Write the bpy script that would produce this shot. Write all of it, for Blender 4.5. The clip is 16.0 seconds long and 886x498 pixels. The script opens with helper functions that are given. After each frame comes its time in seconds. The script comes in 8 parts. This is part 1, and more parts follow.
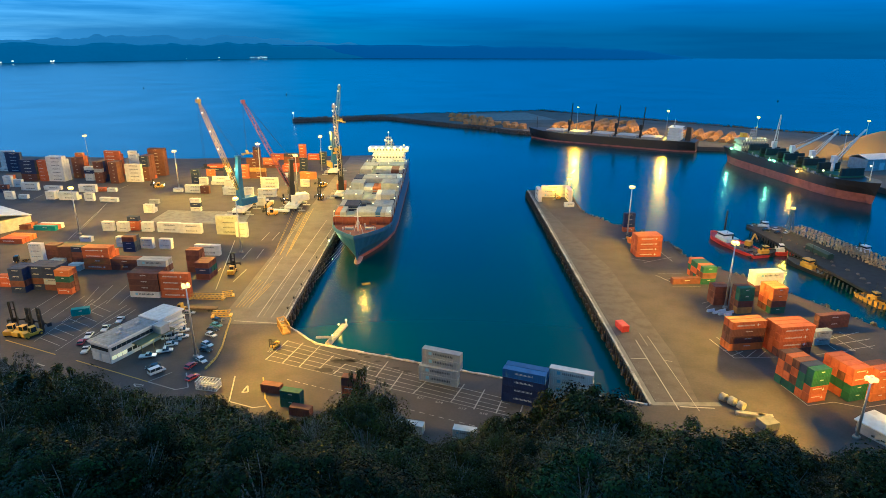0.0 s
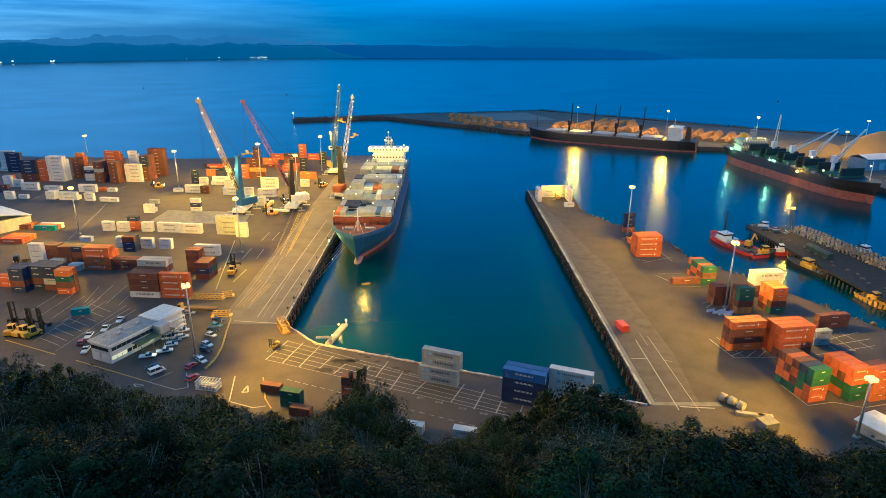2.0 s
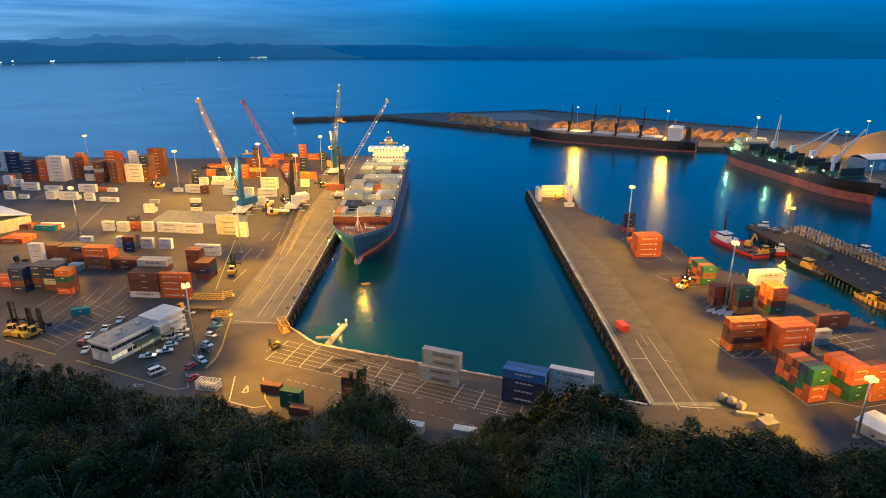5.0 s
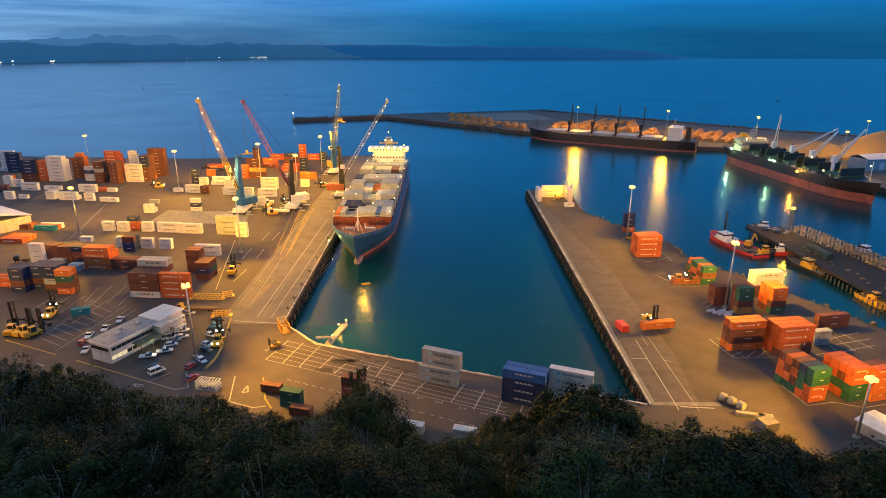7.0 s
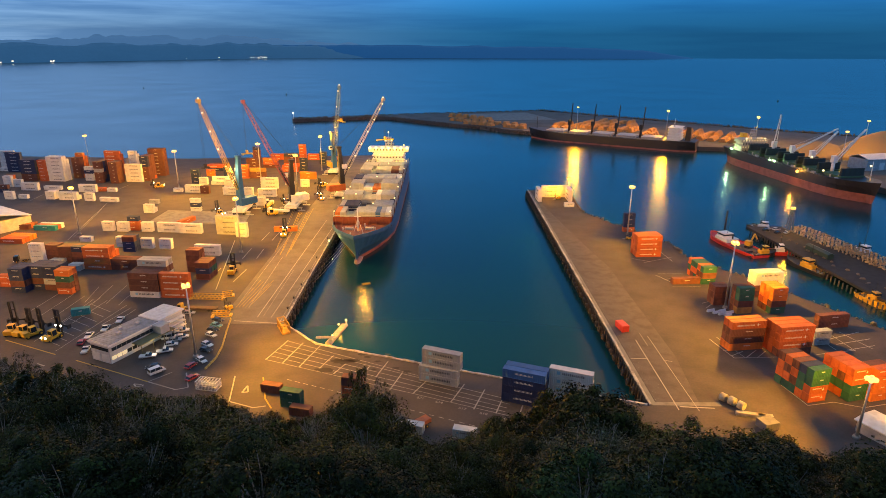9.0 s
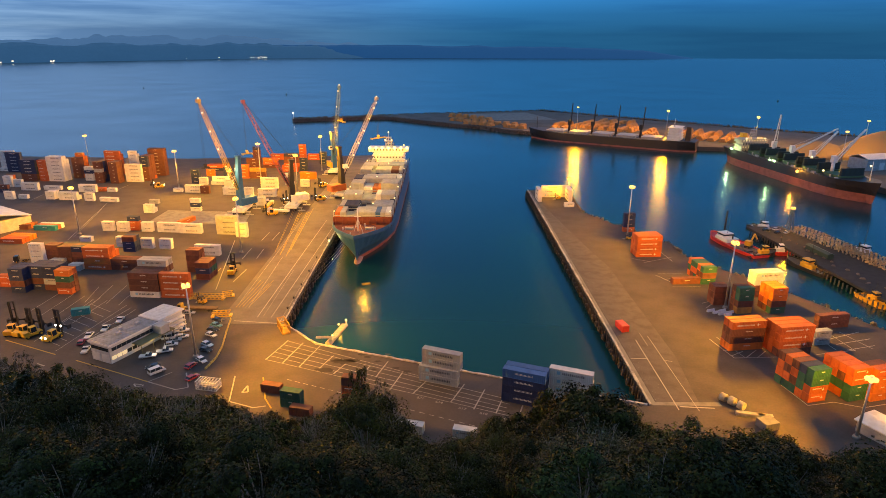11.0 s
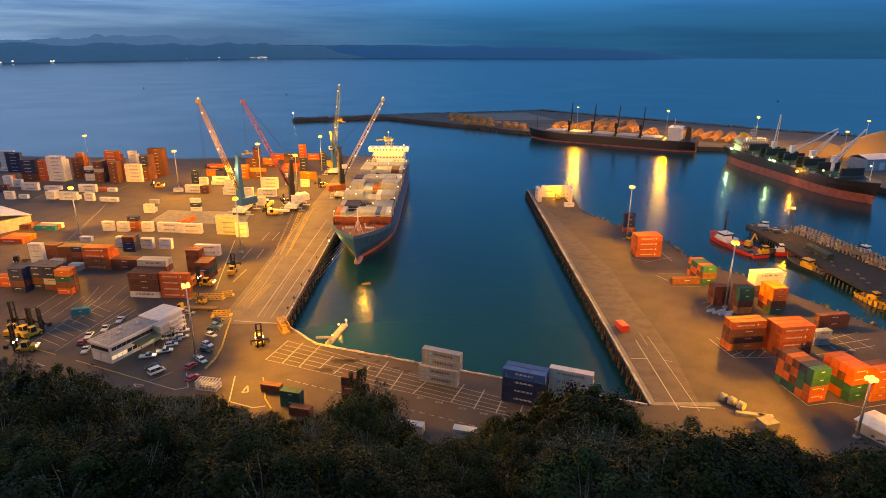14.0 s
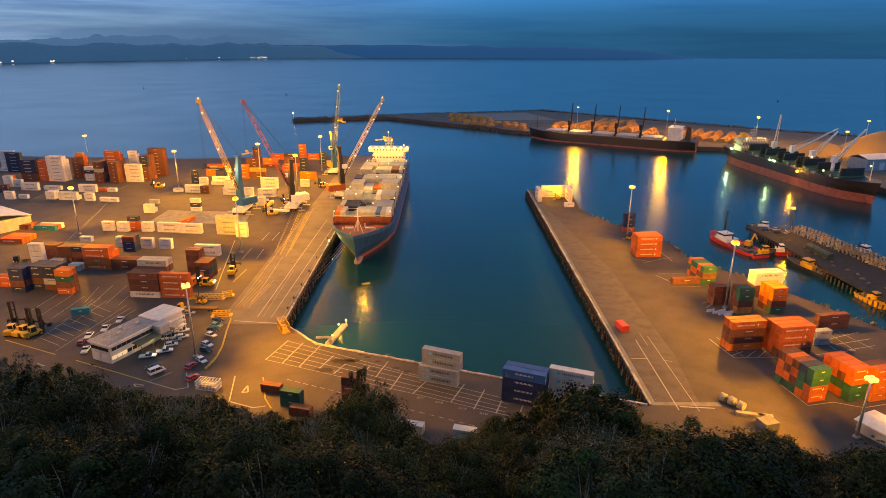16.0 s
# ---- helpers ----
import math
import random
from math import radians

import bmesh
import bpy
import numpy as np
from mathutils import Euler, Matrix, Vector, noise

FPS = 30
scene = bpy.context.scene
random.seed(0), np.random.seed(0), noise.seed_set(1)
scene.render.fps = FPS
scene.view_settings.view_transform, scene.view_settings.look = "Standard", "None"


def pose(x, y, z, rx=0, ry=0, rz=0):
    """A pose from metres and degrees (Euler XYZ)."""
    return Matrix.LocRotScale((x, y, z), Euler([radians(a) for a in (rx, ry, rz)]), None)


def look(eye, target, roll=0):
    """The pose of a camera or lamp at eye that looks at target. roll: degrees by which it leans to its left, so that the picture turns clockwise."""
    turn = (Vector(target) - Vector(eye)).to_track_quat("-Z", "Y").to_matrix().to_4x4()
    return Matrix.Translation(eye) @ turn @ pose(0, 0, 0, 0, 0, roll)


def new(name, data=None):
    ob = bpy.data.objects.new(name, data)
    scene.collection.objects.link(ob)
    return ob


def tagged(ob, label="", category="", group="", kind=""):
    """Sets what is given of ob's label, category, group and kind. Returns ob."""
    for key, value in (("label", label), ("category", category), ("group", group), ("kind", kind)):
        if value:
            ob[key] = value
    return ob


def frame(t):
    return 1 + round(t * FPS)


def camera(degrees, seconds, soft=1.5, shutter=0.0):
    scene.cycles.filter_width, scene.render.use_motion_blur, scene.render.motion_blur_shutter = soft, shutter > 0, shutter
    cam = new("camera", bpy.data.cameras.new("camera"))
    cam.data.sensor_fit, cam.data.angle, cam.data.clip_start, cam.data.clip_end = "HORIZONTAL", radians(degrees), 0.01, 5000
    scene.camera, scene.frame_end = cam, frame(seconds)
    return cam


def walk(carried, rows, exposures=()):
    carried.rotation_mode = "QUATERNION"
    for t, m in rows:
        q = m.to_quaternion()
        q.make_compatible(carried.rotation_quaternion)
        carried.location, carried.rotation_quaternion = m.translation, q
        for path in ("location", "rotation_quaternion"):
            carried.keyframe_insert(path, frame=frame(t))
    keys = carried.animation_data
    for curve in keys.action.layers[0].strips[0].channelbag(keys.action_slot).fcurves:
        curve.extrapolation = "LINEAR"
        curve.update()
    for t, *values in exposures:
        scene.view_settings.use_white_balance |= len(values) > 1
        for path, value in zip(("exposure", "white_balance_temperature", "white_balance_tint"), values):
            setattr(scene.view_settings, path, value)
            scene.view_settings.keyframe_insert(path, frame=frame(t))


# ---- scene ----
# ---- camera: it stands still on the hill above the port ----
EYE = (0.0, 0.0, 96.57)
AIM = (0.0, 100 * math.cos(radians(18.765)), 96.57 - 100 * math.sin(radians(18.765)))
cam = camera(72.6, 16.0, 0.8)
# dusk falls: the picture's balance drifts from blue towards amber
walk(cam, [(0.0, look(EYE, AIM, 0.2)), (16.0, look(EYE, AIM, 0.2))],
     exposures=[(0.0, 0.15, 4700, -20), (4.0, 0.1, 5300, -9), (8.0, 0.05, 6700, 9), (12.0, 0.04, 7700, 16), (16.0, 0.02, 8200, 19)])

# ---- world: clear dusk sky with long cloud banks, glow low in the west ----
world = bpy.data.worlds.new("dusk")
scene.world = world
world.use_nodes = True
wn, wl = world.node_tree.nodes, world.node_tree.links
wn.clear()


def wnode(kind, **sets):
    n = wn.new(kind)
    for k, v in sets.items():
        n.inputs[k].default_value = v
    return n


w_out = wn.new("ShaderNodeOutputWorld")
w_bg = wn.new("ShaderNodeBackground")
w_bg.inputs["Strength"].default_value = 0.5
w_tc = wn.new("ShaderNodeTexCoord")
w_sep = wn.new("ShaderNodeSeparateXYZ")
wl.new(w_tc.outputs["Generated"], w_sep.inputs[0])
w_up = wn.new("ShaderNodeMath")
w_up.operation = "MAXIMUM"
w_up.inputs[1].default_value = 0.012
wl.new(w_sep.outputs["Z"], w_up.inputs[0])
w_dir = wn.new("ShaderNodeCombineXYZ")
wl.new(w_sep.outputs["X"], w_dir.inputs["X"])
wl.new(w_sep.outputs["Y"], w_dir.inputs["Y"])
wl.new(w_up.outputs[0], w_dir.inputs["Z"])
w_sky = wn.new("ShaderNodeTexSky")
w_sky.sky_type, w_sky.sun_disc = "NISHITA", False
w_sky.sun_elevation, w_sky.sun_rotation = radians(2.0), radians(-70)
w_sky.altitude, w_sky.air_density, w_sky.dust_density, w_sky.ozone_density = 60, 1.0, 0.3, 6.0
wl.new(w_dir.outputs[0], w_sky.inputs["Vector"])
w_tint = wn.new("ShaderNodeMix")
w_tint.data_type, w_tint.blend_type = "RGBA", "MULTIPLY"
w_tint.inputs[0].default_value = 1.0
w_side = wn.new("ShaderNodeMapRange")
w_side.interpolation_type = "SMOOTHSTEP"
w_side.inputs["From Min"].default_value, w_side.inputs["From Max"].default_value = -0.6, 0.15
wl.new(w_sep.outputs["X"], w_side.inputs["Value"])
w_west = wn.new("ShaderNodeMix")
w_west.data_type = "RGBA"
w_west.inputs[6].default_value, w_west.inputs[7].default_value = (0.49, 0.95, 1.72, 1), (0.06, 0.76, 1.98, 1)
wl.new(w_side.outputs[0], w_west.inputs[0])
wl.new(w_west.outputs[2], w_tint.inputs[7])
w_soft = wn.new("ShaderNodeHueSaturation")
w_soft.inputs["Saturation"].default_value = 0.12
wl.new(w_sky.outputs[0], w_soft.inputs["Color"])
wl.new(w_soft.outputs[0], w_tint.inputs[6])
# cloud banks: noise stretched along the horizon
w_map = wn.new("ShaderNodeMapping")
w_map.inputs["Scale"].default_value = (2.2, 2.2, 34.0)
wl.new(w_tc.outputs["Generated"], w_map.inputs[0])
w_noise = wnode("ShaderNodeTexNoise", Scale=1.3, Detail=6.0, Roughness=0.55)
wl.new(w_map.outputs[0], w_noise.inputs["Vector"])
w_ramp = wn.new("ShaderNodeValToRGB")
w_ramp.color_ramp.elements[0].position, w_ramp.color_ramp.elements[0].color = 0.43, (0, 0, 0, 1)
w_ramp.color_ramp.elements[1].position, w_ramp.color_ramp.elements[1].color = 0.60, (0.85, 0.85, 0.85, 1)
wl.new(w_noise.outputs["Fac"], w_ramp.inputs[0])
w_cloud = wn.new("ShaderNodeMix")
w_cloud.data_type, w_cloud.blend_type = "RGBA", "MULTIPLY"
w_cloud.inputs[7].default_value = (0.40, 0.55, 0.68, 1)
w_thin = wn.new("ShaderNodeMapRange")
w_thin.inputs["To Min"].default_value, w_thin.inputs["To Max"].default_value = 1.0, 0.4
wl.new(w_side.outputs[0], w_thin.inputs["Value"])
w_bank = wn.new("ShaderNodeMath")
w_bank.operation = "MULTIPLY"
wl.new(w_ramp.outputs[0], w_bank.inputs[0])
wl.new(w_thin.outputs[0], w_bank.inputs[1])
wl.new(w_bank.outputs[0], w_cloud.inputs[0])
wl.new(w_tint.outputs[2], w_cloud.inputs[6])
# a closed cloud deck higher up, still pale from the last daylight
w_high = wn.new("ShaderNodeMapRange")
w_high.interpolation_type = "SMOOTHSTEP"
w_high.inputs["From Min"].default_value, w_high.inputs["From Max"].default_value = 0.3, 0.8
wl.new(w_sep.outputs["Z"], w_high.inputs["Value"])
w_deck = wn.new("ShaderNodeMix")
w_deck.data_type = "RGBA"
w_deck.inputs[7].default_value = (0.46, 0.68, 0.98, 1)
wl.new(w_high.outputs[0], w_deck.inputs[0])
wl.new(w_cloud.outputs[2], w_deck.inputs[6])
wl.new(w_deck.outputs[2], w_bg.inputs["Color"])
wl.new(w_bg.outputs[0], w_out.inputs[0])

LAMP_COLOUR = (1.0, 0.42, 0.008)
LAMP_POWER = 230000.0


# ---- materials ----
MATS = {}


def mat(name, colour, rough=0.6, metal=0.0, vary=0.25, scale=1.0, bump=0.0, grime=0.0, spread=0.0, emit=None, power=0.0, coat=0.0):
    """A surface with grain and blotches; scale is the size of the grain in 1/m, grime darkens large blotches, spread varies whole things."""
    if name in MATS:
        return MATS[name]
    m = bpy.data.materials.new(name)
    m.use_nodes = True
    n, l = m.node_tree.nodes, m.node_tree.links
    b = n["Principled BSDF"]
    b.inputs["Roughness"].default_value, b.inputs["Metallic"].default_value = rough, metal
    b.inputs["Coat Weight"].default_value = coat
    tc = n.new("ShaderNodeTexCoord")
    fine = n.new("ShaderNodeTexNoise")
    fine.inputs["Scale"].default_value, fine.inputs["Detail"].default_value = 6.0 * scale, 5.0
    broad = n.new("ShaderNodeTexNoise")
    broad.inputs["Scale"].default_value, broad.inputs["Detail"].default_value = 0.55 * scale, 3.0
    info = n.new("ShaderNodeObjectInfo")
    shift = n.new("ShaderNodeVectorMath")
    shift.operation = "MULTIPLY_ADD"
    shift.inputs[1].default_value = (1, 1, 1)
    wide = n.new("ShaderNodeMath")
    wide.operation = "MULTIPLY"
    wide.inputs[1].default_value = 37.0
    l.new(info.outputs["Random"], wide.inputs[0])
    l.new(tc.outputs["Object"], shift.inputs[0])
    l.new(wide.outputs[0], shift.inputs[2])
    l.new(shift.outputs[0], fine.inputs["Vector"])
    l.new(shift.outputs[0], broad.inputs["Vector"])
    dark = [c * (1 - vary) for c in colour]
    light = [min(1, c * (1 + vary)) for c in colour]
    mix = n.new("ShaderNodeMix")
    mix.data_type = "RGBA"
    mix.inputs[6].default_value, mix.inputs[7].default_value = (*dark, 1), (*light, 1)
    l.new(fine.outputs["Fac"], mix.inputs[0])
    ramp = n.new("ShaderNodeMapRange")
    ramp.inputs["From Min"].default_value, ramp.inputs["From Max"].default_value = 0.42, 0.68
    ramp.inputs["To Min"].default_value, ramp.inputs["To Max"].default_value = 0.0, grime
    l.new(broad.outputs["Fac"], ramp.inputs["Value"])
    dirt = n.new("ShaderNodeMix")
    dirt.data_type, dirt.blend_type = "RGBA", "MULTIPLY"
    dirt.inputs[7].default_value = (0.38, 0.33, 0.30, 1)
    l.new(ramp.outputs[0], dirt.inputs[0])
    l.new(mix.outputs[2], dirt.inputs[6])
    tone = n.new("ShaderNodeMapRange")
    tone.inputs["To Min"].default_value, tone.inputs["To Max"].default_value = 1 - spread, 1 + spread
    l.new(info.outputs["Random"], tone.inputs["Value"])
    hue = n.new("ShaderNodeHueSaturation")
    l.new(tone.outputs[0], hue.inputs["Value"])
    l.new(dirt.outputs[2], hue.inputs["Color"])
    l.new(hue.outputs[0], b.inputs["Base Color"])
    if bump:
        bm_ = n.new("ShaderNodeBump")
        bm_.inputs["Strength"].default_value, bm_.inputs["Distance"].default_value = bump, 0.05
        l.new(fine.outputs["Fac"], bm_.inputs["Height"])
        l.new(bm_.outputs[0], b.inputs["Normal"])
    if emit:
        b.inputs["Emission Color"].default_value, b.inputs["Emission Strength"].default_value = (*emit, 1), power
    MATS[name] = m
    return m


ASPHALT = mat("asphalt", (0.070, 0.060, 0.059), 0.82, vary=0.3, scale=0.22, bump=0.2, grime=0.4)
APRON = mat("worn_concrete", (0.135, 0.122, 0.118), 0.8, vary=0.28, scale=0.25, bump=0.15, grime=0.4)
PALE = mat("pale_concrete", (0.20, 0.20, 0.195), 0.8, vary=0.2, scale=0.6, grime=0.5)
CONCRETE = mat("concrete", (0.34, 0.32, 0.29), 0.85, vary=0.25, scale=1.5, bump=0.3, grime=0.5)
PILE = mat("dark_timber_pile", (0.014, 0.012, 0.011), 0.8, vary=0.3, bump=0.3)
LINE = mat("white_line_paint", (0.36, 0.35, 0.33), 0.75, vary=0.35, scale=2, grime=0.75)
YLINE = mat("yellow_line_paint", (0.42, 0.30, 0.06), 0.75, vary=0.3, scale=2, grime=0.5)
ROCK = mat("armour_rock", (0.07, 0.065, 0.062), 0.9, vary=0.4, bump=0.5, spread=0.3)
LAND = mat("breakwater_land", (0.11, 0.098, 0.09), 0.9, vary=0.3, scale=0.1, grime=0.5)
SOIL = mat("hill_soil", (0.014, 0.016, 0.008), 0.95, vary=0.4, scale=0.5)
STEEL = mat("galvanised_steel", (0.45, 0.46, 0.47), 0.45, 0.7, vary=0.15)
DARK = mat("black_rubber", (0.02, 0.02, 0.022), 0.7, vary=0.3)
GLASS = mat("dark_glass", (0.02, 0.03, 0.04), 0.08, vary=0.1)
WHITE = mat("white_paint", (0.75, 0.75, 0.73), 0.5, vary=0.08, grime=0.25)
YELLOW = mat("machine_yellow", (0.62, 0.36, 0.03), 0.45, vary=0.12, grime=0.3)
ORANGE = mat("hatch_orange", (0.45, 0.13, 0.05), 0.6, vary=0.15, grime=0.4)
REDP = mat("red_paint", (0.55, 0.04, 0.03), 0.45, vary=0.12, grime=0.3)
BLUEP = mat("crane_blue", (0.02, 0.11, 0.28), 0.45, vary=0.12, grime=0.3)
CREAM = mat("cream_paint", (0.50, 0.46, 0.34), 0.55, vary=0.1, grime=0.35)
TOWER_BLACK = mat("tower_black", (0.012, 0.014, 0.015), 0.5, vary=0.2, grime=0.2)
BULB_PINK = mat("worn_bulb_paint", (0.40, 0.23, 0.19), 0.65, vary=0.2, scale=0.5, grime=0.5)
GREENP = mat("dark_green_paint", (0.02, 0.05, 0.04), 0.5, vary=0.15, grime=0.3)
GREYP = mat("grey_paint", (0.38, 0.39, 0.40), 0.5, vary=0.1, grime=0.3)
ROOF = mat("roof_sheet", (0.30, 0.30, 0.31), 0.5, 0.2, vary=0.15, grime=0.5)
ROOFW = mat("pale_roof_sheet", (0.66, 0.67, 0.68), 0.5, vary=0.08, grime=0.25)
LOG = mat("pine_log", (0.36, 0.20, 0.08), 0.85, vary=0.35, spread=0.25)
HULL_BLUE = mat("hull_blue", (0.02, 0.095, 0.22), 0.45, vary=0.12, scale=0.4, grime=0.3)
HULL_RED = mat("antifouling_red", (0.30, 0.10, 0.075), 0.6, vary=0.2, scale=0.4, grime=0.5)
HULL_BLACK = mat("hull_black", (0.02, 0.02, 0.023), 0.5, vary=0.2, scale=0.4)
DECK = mat("deck_red", (0.20, 0.055, 0.032), 0.7, vary=0.2, grime=0.4)
SODIUM = mat("sodium_lamp_glow", (0.03, 0.02, 0.01), 0.5, vary=0.0, emit=(1.0, 0.55, 0.13), power=2.6)
RIG_LAMP = mat("rig_lamp_glow", (0.03, 0.02, 0.01), 0.5, vary=0.0, emit=(1.0, 0.72, 0.2), power=5.0)
COOL = mat("white_lamp_glow", (0.03, 0.03, 0.02), 0.5, vary=0.0, emit=(1.0, 0.78, 0.38), power=2.6)
WINDOW_GLOW = mat("lit_window", (0.9, 0.85, 0.7), 0.4, vary=0.05, emit=(1.0, 0.76, 0.28), power=0.6)
GREENL = mat("green_lamp_glow", (0.3, 1, 0.5), 0.5, vary=0.0, emit=(0.6, 1.0, 0.5), power=3.0)
PALE_LAMP = mat("headlamp_glow", (1, 1, 1), 0.4, vary=0.0, emit=(1.0, 0.9, 0.7), power=8.0)

BOX_COLOURS = {
    "r": mat("container_red", (0.47, 0.112, 0.030), 0.78, vary=0.1, grime=0.35, spread=0.18),
    "o": mat("container_orange", (0.58, 0.17, 0.03), 0.78, vary=0.1, grime=0.35, spread=0.12),
    "b": mat("container_brown", (0.155, 0.060, 0.040), 0.8, vary=0.15, grime=0.4, spread=0.3),
    "n": mat("container_navy", (0.018, 0.035, 0.10), 0.78, vary=0.12, grime=0.3, spread=0.2),
    "l": mat("container_blue", (0.03, 0.12, 0.32), 0.78, vary=0.12, grime=0.3, spread=0.2),
    "w": mat("container_white", (0.66, 0.66, 0.64), 0.78, vary=0.06, grime=0.25, spread=0.08),
    "g": mat("container_grey", (0.36, 0.38, 0.39), 0.78, vary=0.08, grime=0.3, spread=0.1),
    "d": mat("container_green", (0.020, 0.115, 0.08), 0.78, vary=0.12, grime=0.3, spread=0.15),
    "t": mat("container_teal", (0.02, 0.24, 0.27), 0.78, vary=0.12, grime=0.3, spread=0.1),
    "y": mat("container_ochre", (0.36, 0.21, 0.05), 0.78, vary=0.12, grime=0.35, spread=0.1),
}


def water_material():
    m = bpy.data.materials.new("sea_water")
    m.use_nodes = True
    n, l = m.node_tree.nodes, m.node_tree.links
    b = n["Principled BSDF"]
    b.inputs["Base Color"].default_value = (0.002, 0.042, 0.046, 1)
    b.inputs["Roughness"].default_value, b.inputs["IOR"].default_value = 0.13, 1.33
    tc = n.new("ShaderNodeTexCoord")
    mp = n.new("ShaderNodeMapping")
    mp.inputs["Scale"].default_value = (1.0, 0.45, 1.0)
    l.new(tc.outputs["Object"], mp.inputs[0])
    rip = n.new("ShaderNodeTexNoise")
    rip.inputs["Scale"].default_value, rip.inputs["Detail"].default_value = 0.9, 4.0
    l.new(mp.outputs[0], rip.inputs["Vector"])
    swell = n.new("ShaderNodeTexNoise")
    swell.inputs["Scale"].default_value, swell.inputs["Detail"].default_value = 0.009, 1.0
    l.new(tc.outputs["Object"], swell.inputs["Vector"])
    bp = n.new("ShaderNodeBump")
    bp.inputs["Strength"].default_value, bp.inputs["Distance"].default_value = 0.0004, 0.12
    l.new(rip.outputs["Fac"], bp.inputs["Height"])
    l.new(bp.outputs[0], b.inputs["Normal"])
    mr = n.new("ShaderNodeMapRange")
    mr.interpolation_type = "SMOOTHSTEP"
    mr.inputs["From Min"].default_value, mr.inputs["From Max"].default_value = 0.2, 0.8
    mr.inputs["To Min"].default_value, mr.inputs["To Max"].default_value = 0.205, 0.24
    l.new(swell.outputs["Fac"], mr.inputs["Value"])
    l.new(mr.outputs[0], b.inputs["Roughness"])
    return m


def leaf_material(name, colour, spread):
    m = bpy.data.materials.new(name)
    m.use_nodes = True
    n, l = m.node_tree.nodes, m.node_tree.links
    b = n["Principled BSDF"]
    b.inputs["Roughness"].default_value = 0.6
    b.inputs["Specular IOR Level"].default_value = 0.12
    geo = n.new("ShaderNodeNewGeometry")
    ramp = n.new("ShaderNodeValToRGB")
    ramp.color_ramp.elements[0].color = (*[c * (1 - spread) for c in colour], 1)
    ramp.color_ramp.elements[1].color = (colour[0] * (1 + 1.3 * spread), colour[1] * (1 + spread), colour[2], 1)
    l.new(geo.outputs["Random Per Island"], ramp.inputs[0])
    info = n.new("ShaderNodeObjectInfo")
    mr = n.new("ShaderNodeMapRange")
    mr.inputs["To Min"].default_value, mr.inputs["To Max"].default_value = 0.55, 1.55
    l.new(info.outputs["Random"], mr.inputs["Value"])
    hs = n.new("ShaderNodeHueSaturation")
    l.new(mr.outputs[0], hs.inputs["Value"])
    turn = n.new("ShaderNodeMath")
    turn.operation = "MULTIPLY"
    turn.inputs[1].default_value = 7.31
    l.new(info.outputs["Random"], turn.inputs[0])
    part_ = n.new("ShaderNodeMath")
    part_.operation = "FRACT"
    l.new(turn.outputs[0], part_.inputs[0])
    hue = n.new("ShaderNodeMapRange")
    hue.inputs["To Min"].default_value, hue.inputs["To Max"].default_value = 0.46, 0.53
    l.new(part_.outputs[0], hue.inputs["Value"])
    l.new(hue.outputs[0], hs.inputs["Hue"])
    tc = n.new("ShaderNodeTexCoord")
    tuft = n.new("ShaderNodeTexNoise")
    tuft.inputs["Scale"].default_value, tuft.inputs["Detail"].default_value = 6.0, 2.0
    l.new(tc.outputs["Object"], tuft.inputs["Vector"])
    # Clump-sized noise paints light tufts and dark gaps into the leaf colour.
    young = n.new("ShaderNodeMapRange")
    young.inputs["From Min"].default_value, young.inputs["From Max"].default_value = 0.36, 0.66
    young.inputs["To Min"].default_value, young.inputs["To Max"].default_value = 0.5, 1.7
    l.new(tuft.outputs["Fac"], young.inputs["Value"])
    tuft_tint = n.new("ShaderNodeVectorMath")
    tuft_tint.operation = "SCALE"
    l.new(ramp.outputs[0], tuft_tint.inputs[0])
    l.new(young.outputs[0], tuft_tint.inputs["Scale"])
    l.new(tuft_tint.outputs[0], hs.inputs["Color"])
    l.new(hs.outputs[0], b.inputs["Base Color"])
    return m


WATER = water_material()
LEAF = leaf_material("broadleaf_green", (0.019, 0.029, 0.008), 0.5)
LEAF_B = leaf_material("olive_leaf", (0.029, 0.039, 0.012), 0.5)
LEAF_C = leaf_material("grey_scrub_leaf", (0.042, 0.050, 0.033), 0.45)
BARK = mat("grey_bark", (0.20, 0.195, 0.18), 0.9, vary=0.4, scale=3, bump=0.4)


# ---- mesh helpers ----
def box(bm, x0, y0, z0, x1, y1, z1, mi=0):
    v = [bm.verts.new((x, y, z)) for z in (z0, z1) for x, y in ((x0, y0), (x1, y0), (x1, y1), (x0, y1))]
    for f in ((3, 2, 1, 0), (4, 5, 6, 7), (0, 1, 5, 4), (1, 2, 6, 5), (2, 3, 7, 6), (3, 0, 4, 7)):
        bm.faces.new([v[i] for i in f]).material_index = mi
    return v


def bar(bm, p, q, w, d=None, mi=0):
    """A square bar from p to q."""
    p, q = Vector(p), Vector(q)
    d = w if d is None else d
    way = (q - p).normalized()
    side = way.cross(Vector((0, 0, 1)))
    side = Vector((1, 0, 0)) if side.length < 1e-4 else side.normalized()
    up = side.cross(way)
    v = [bm.verts.new(e + side * a * w / 2 + up * c * d / 2) for e in (p, q) for a, c in ((-1, -1), (1, -1), (1, 1), (-1, 1))]
    for f in ((3, 2, 1, 0), (4, 5, 6, 7), (0, 1, 5, 4), (1, 2, 6, 5), (2, 3, 7, 6), (3, 0, 4, 7)):
        bm.faces.new([v[i] for i in f]).material_index = mi


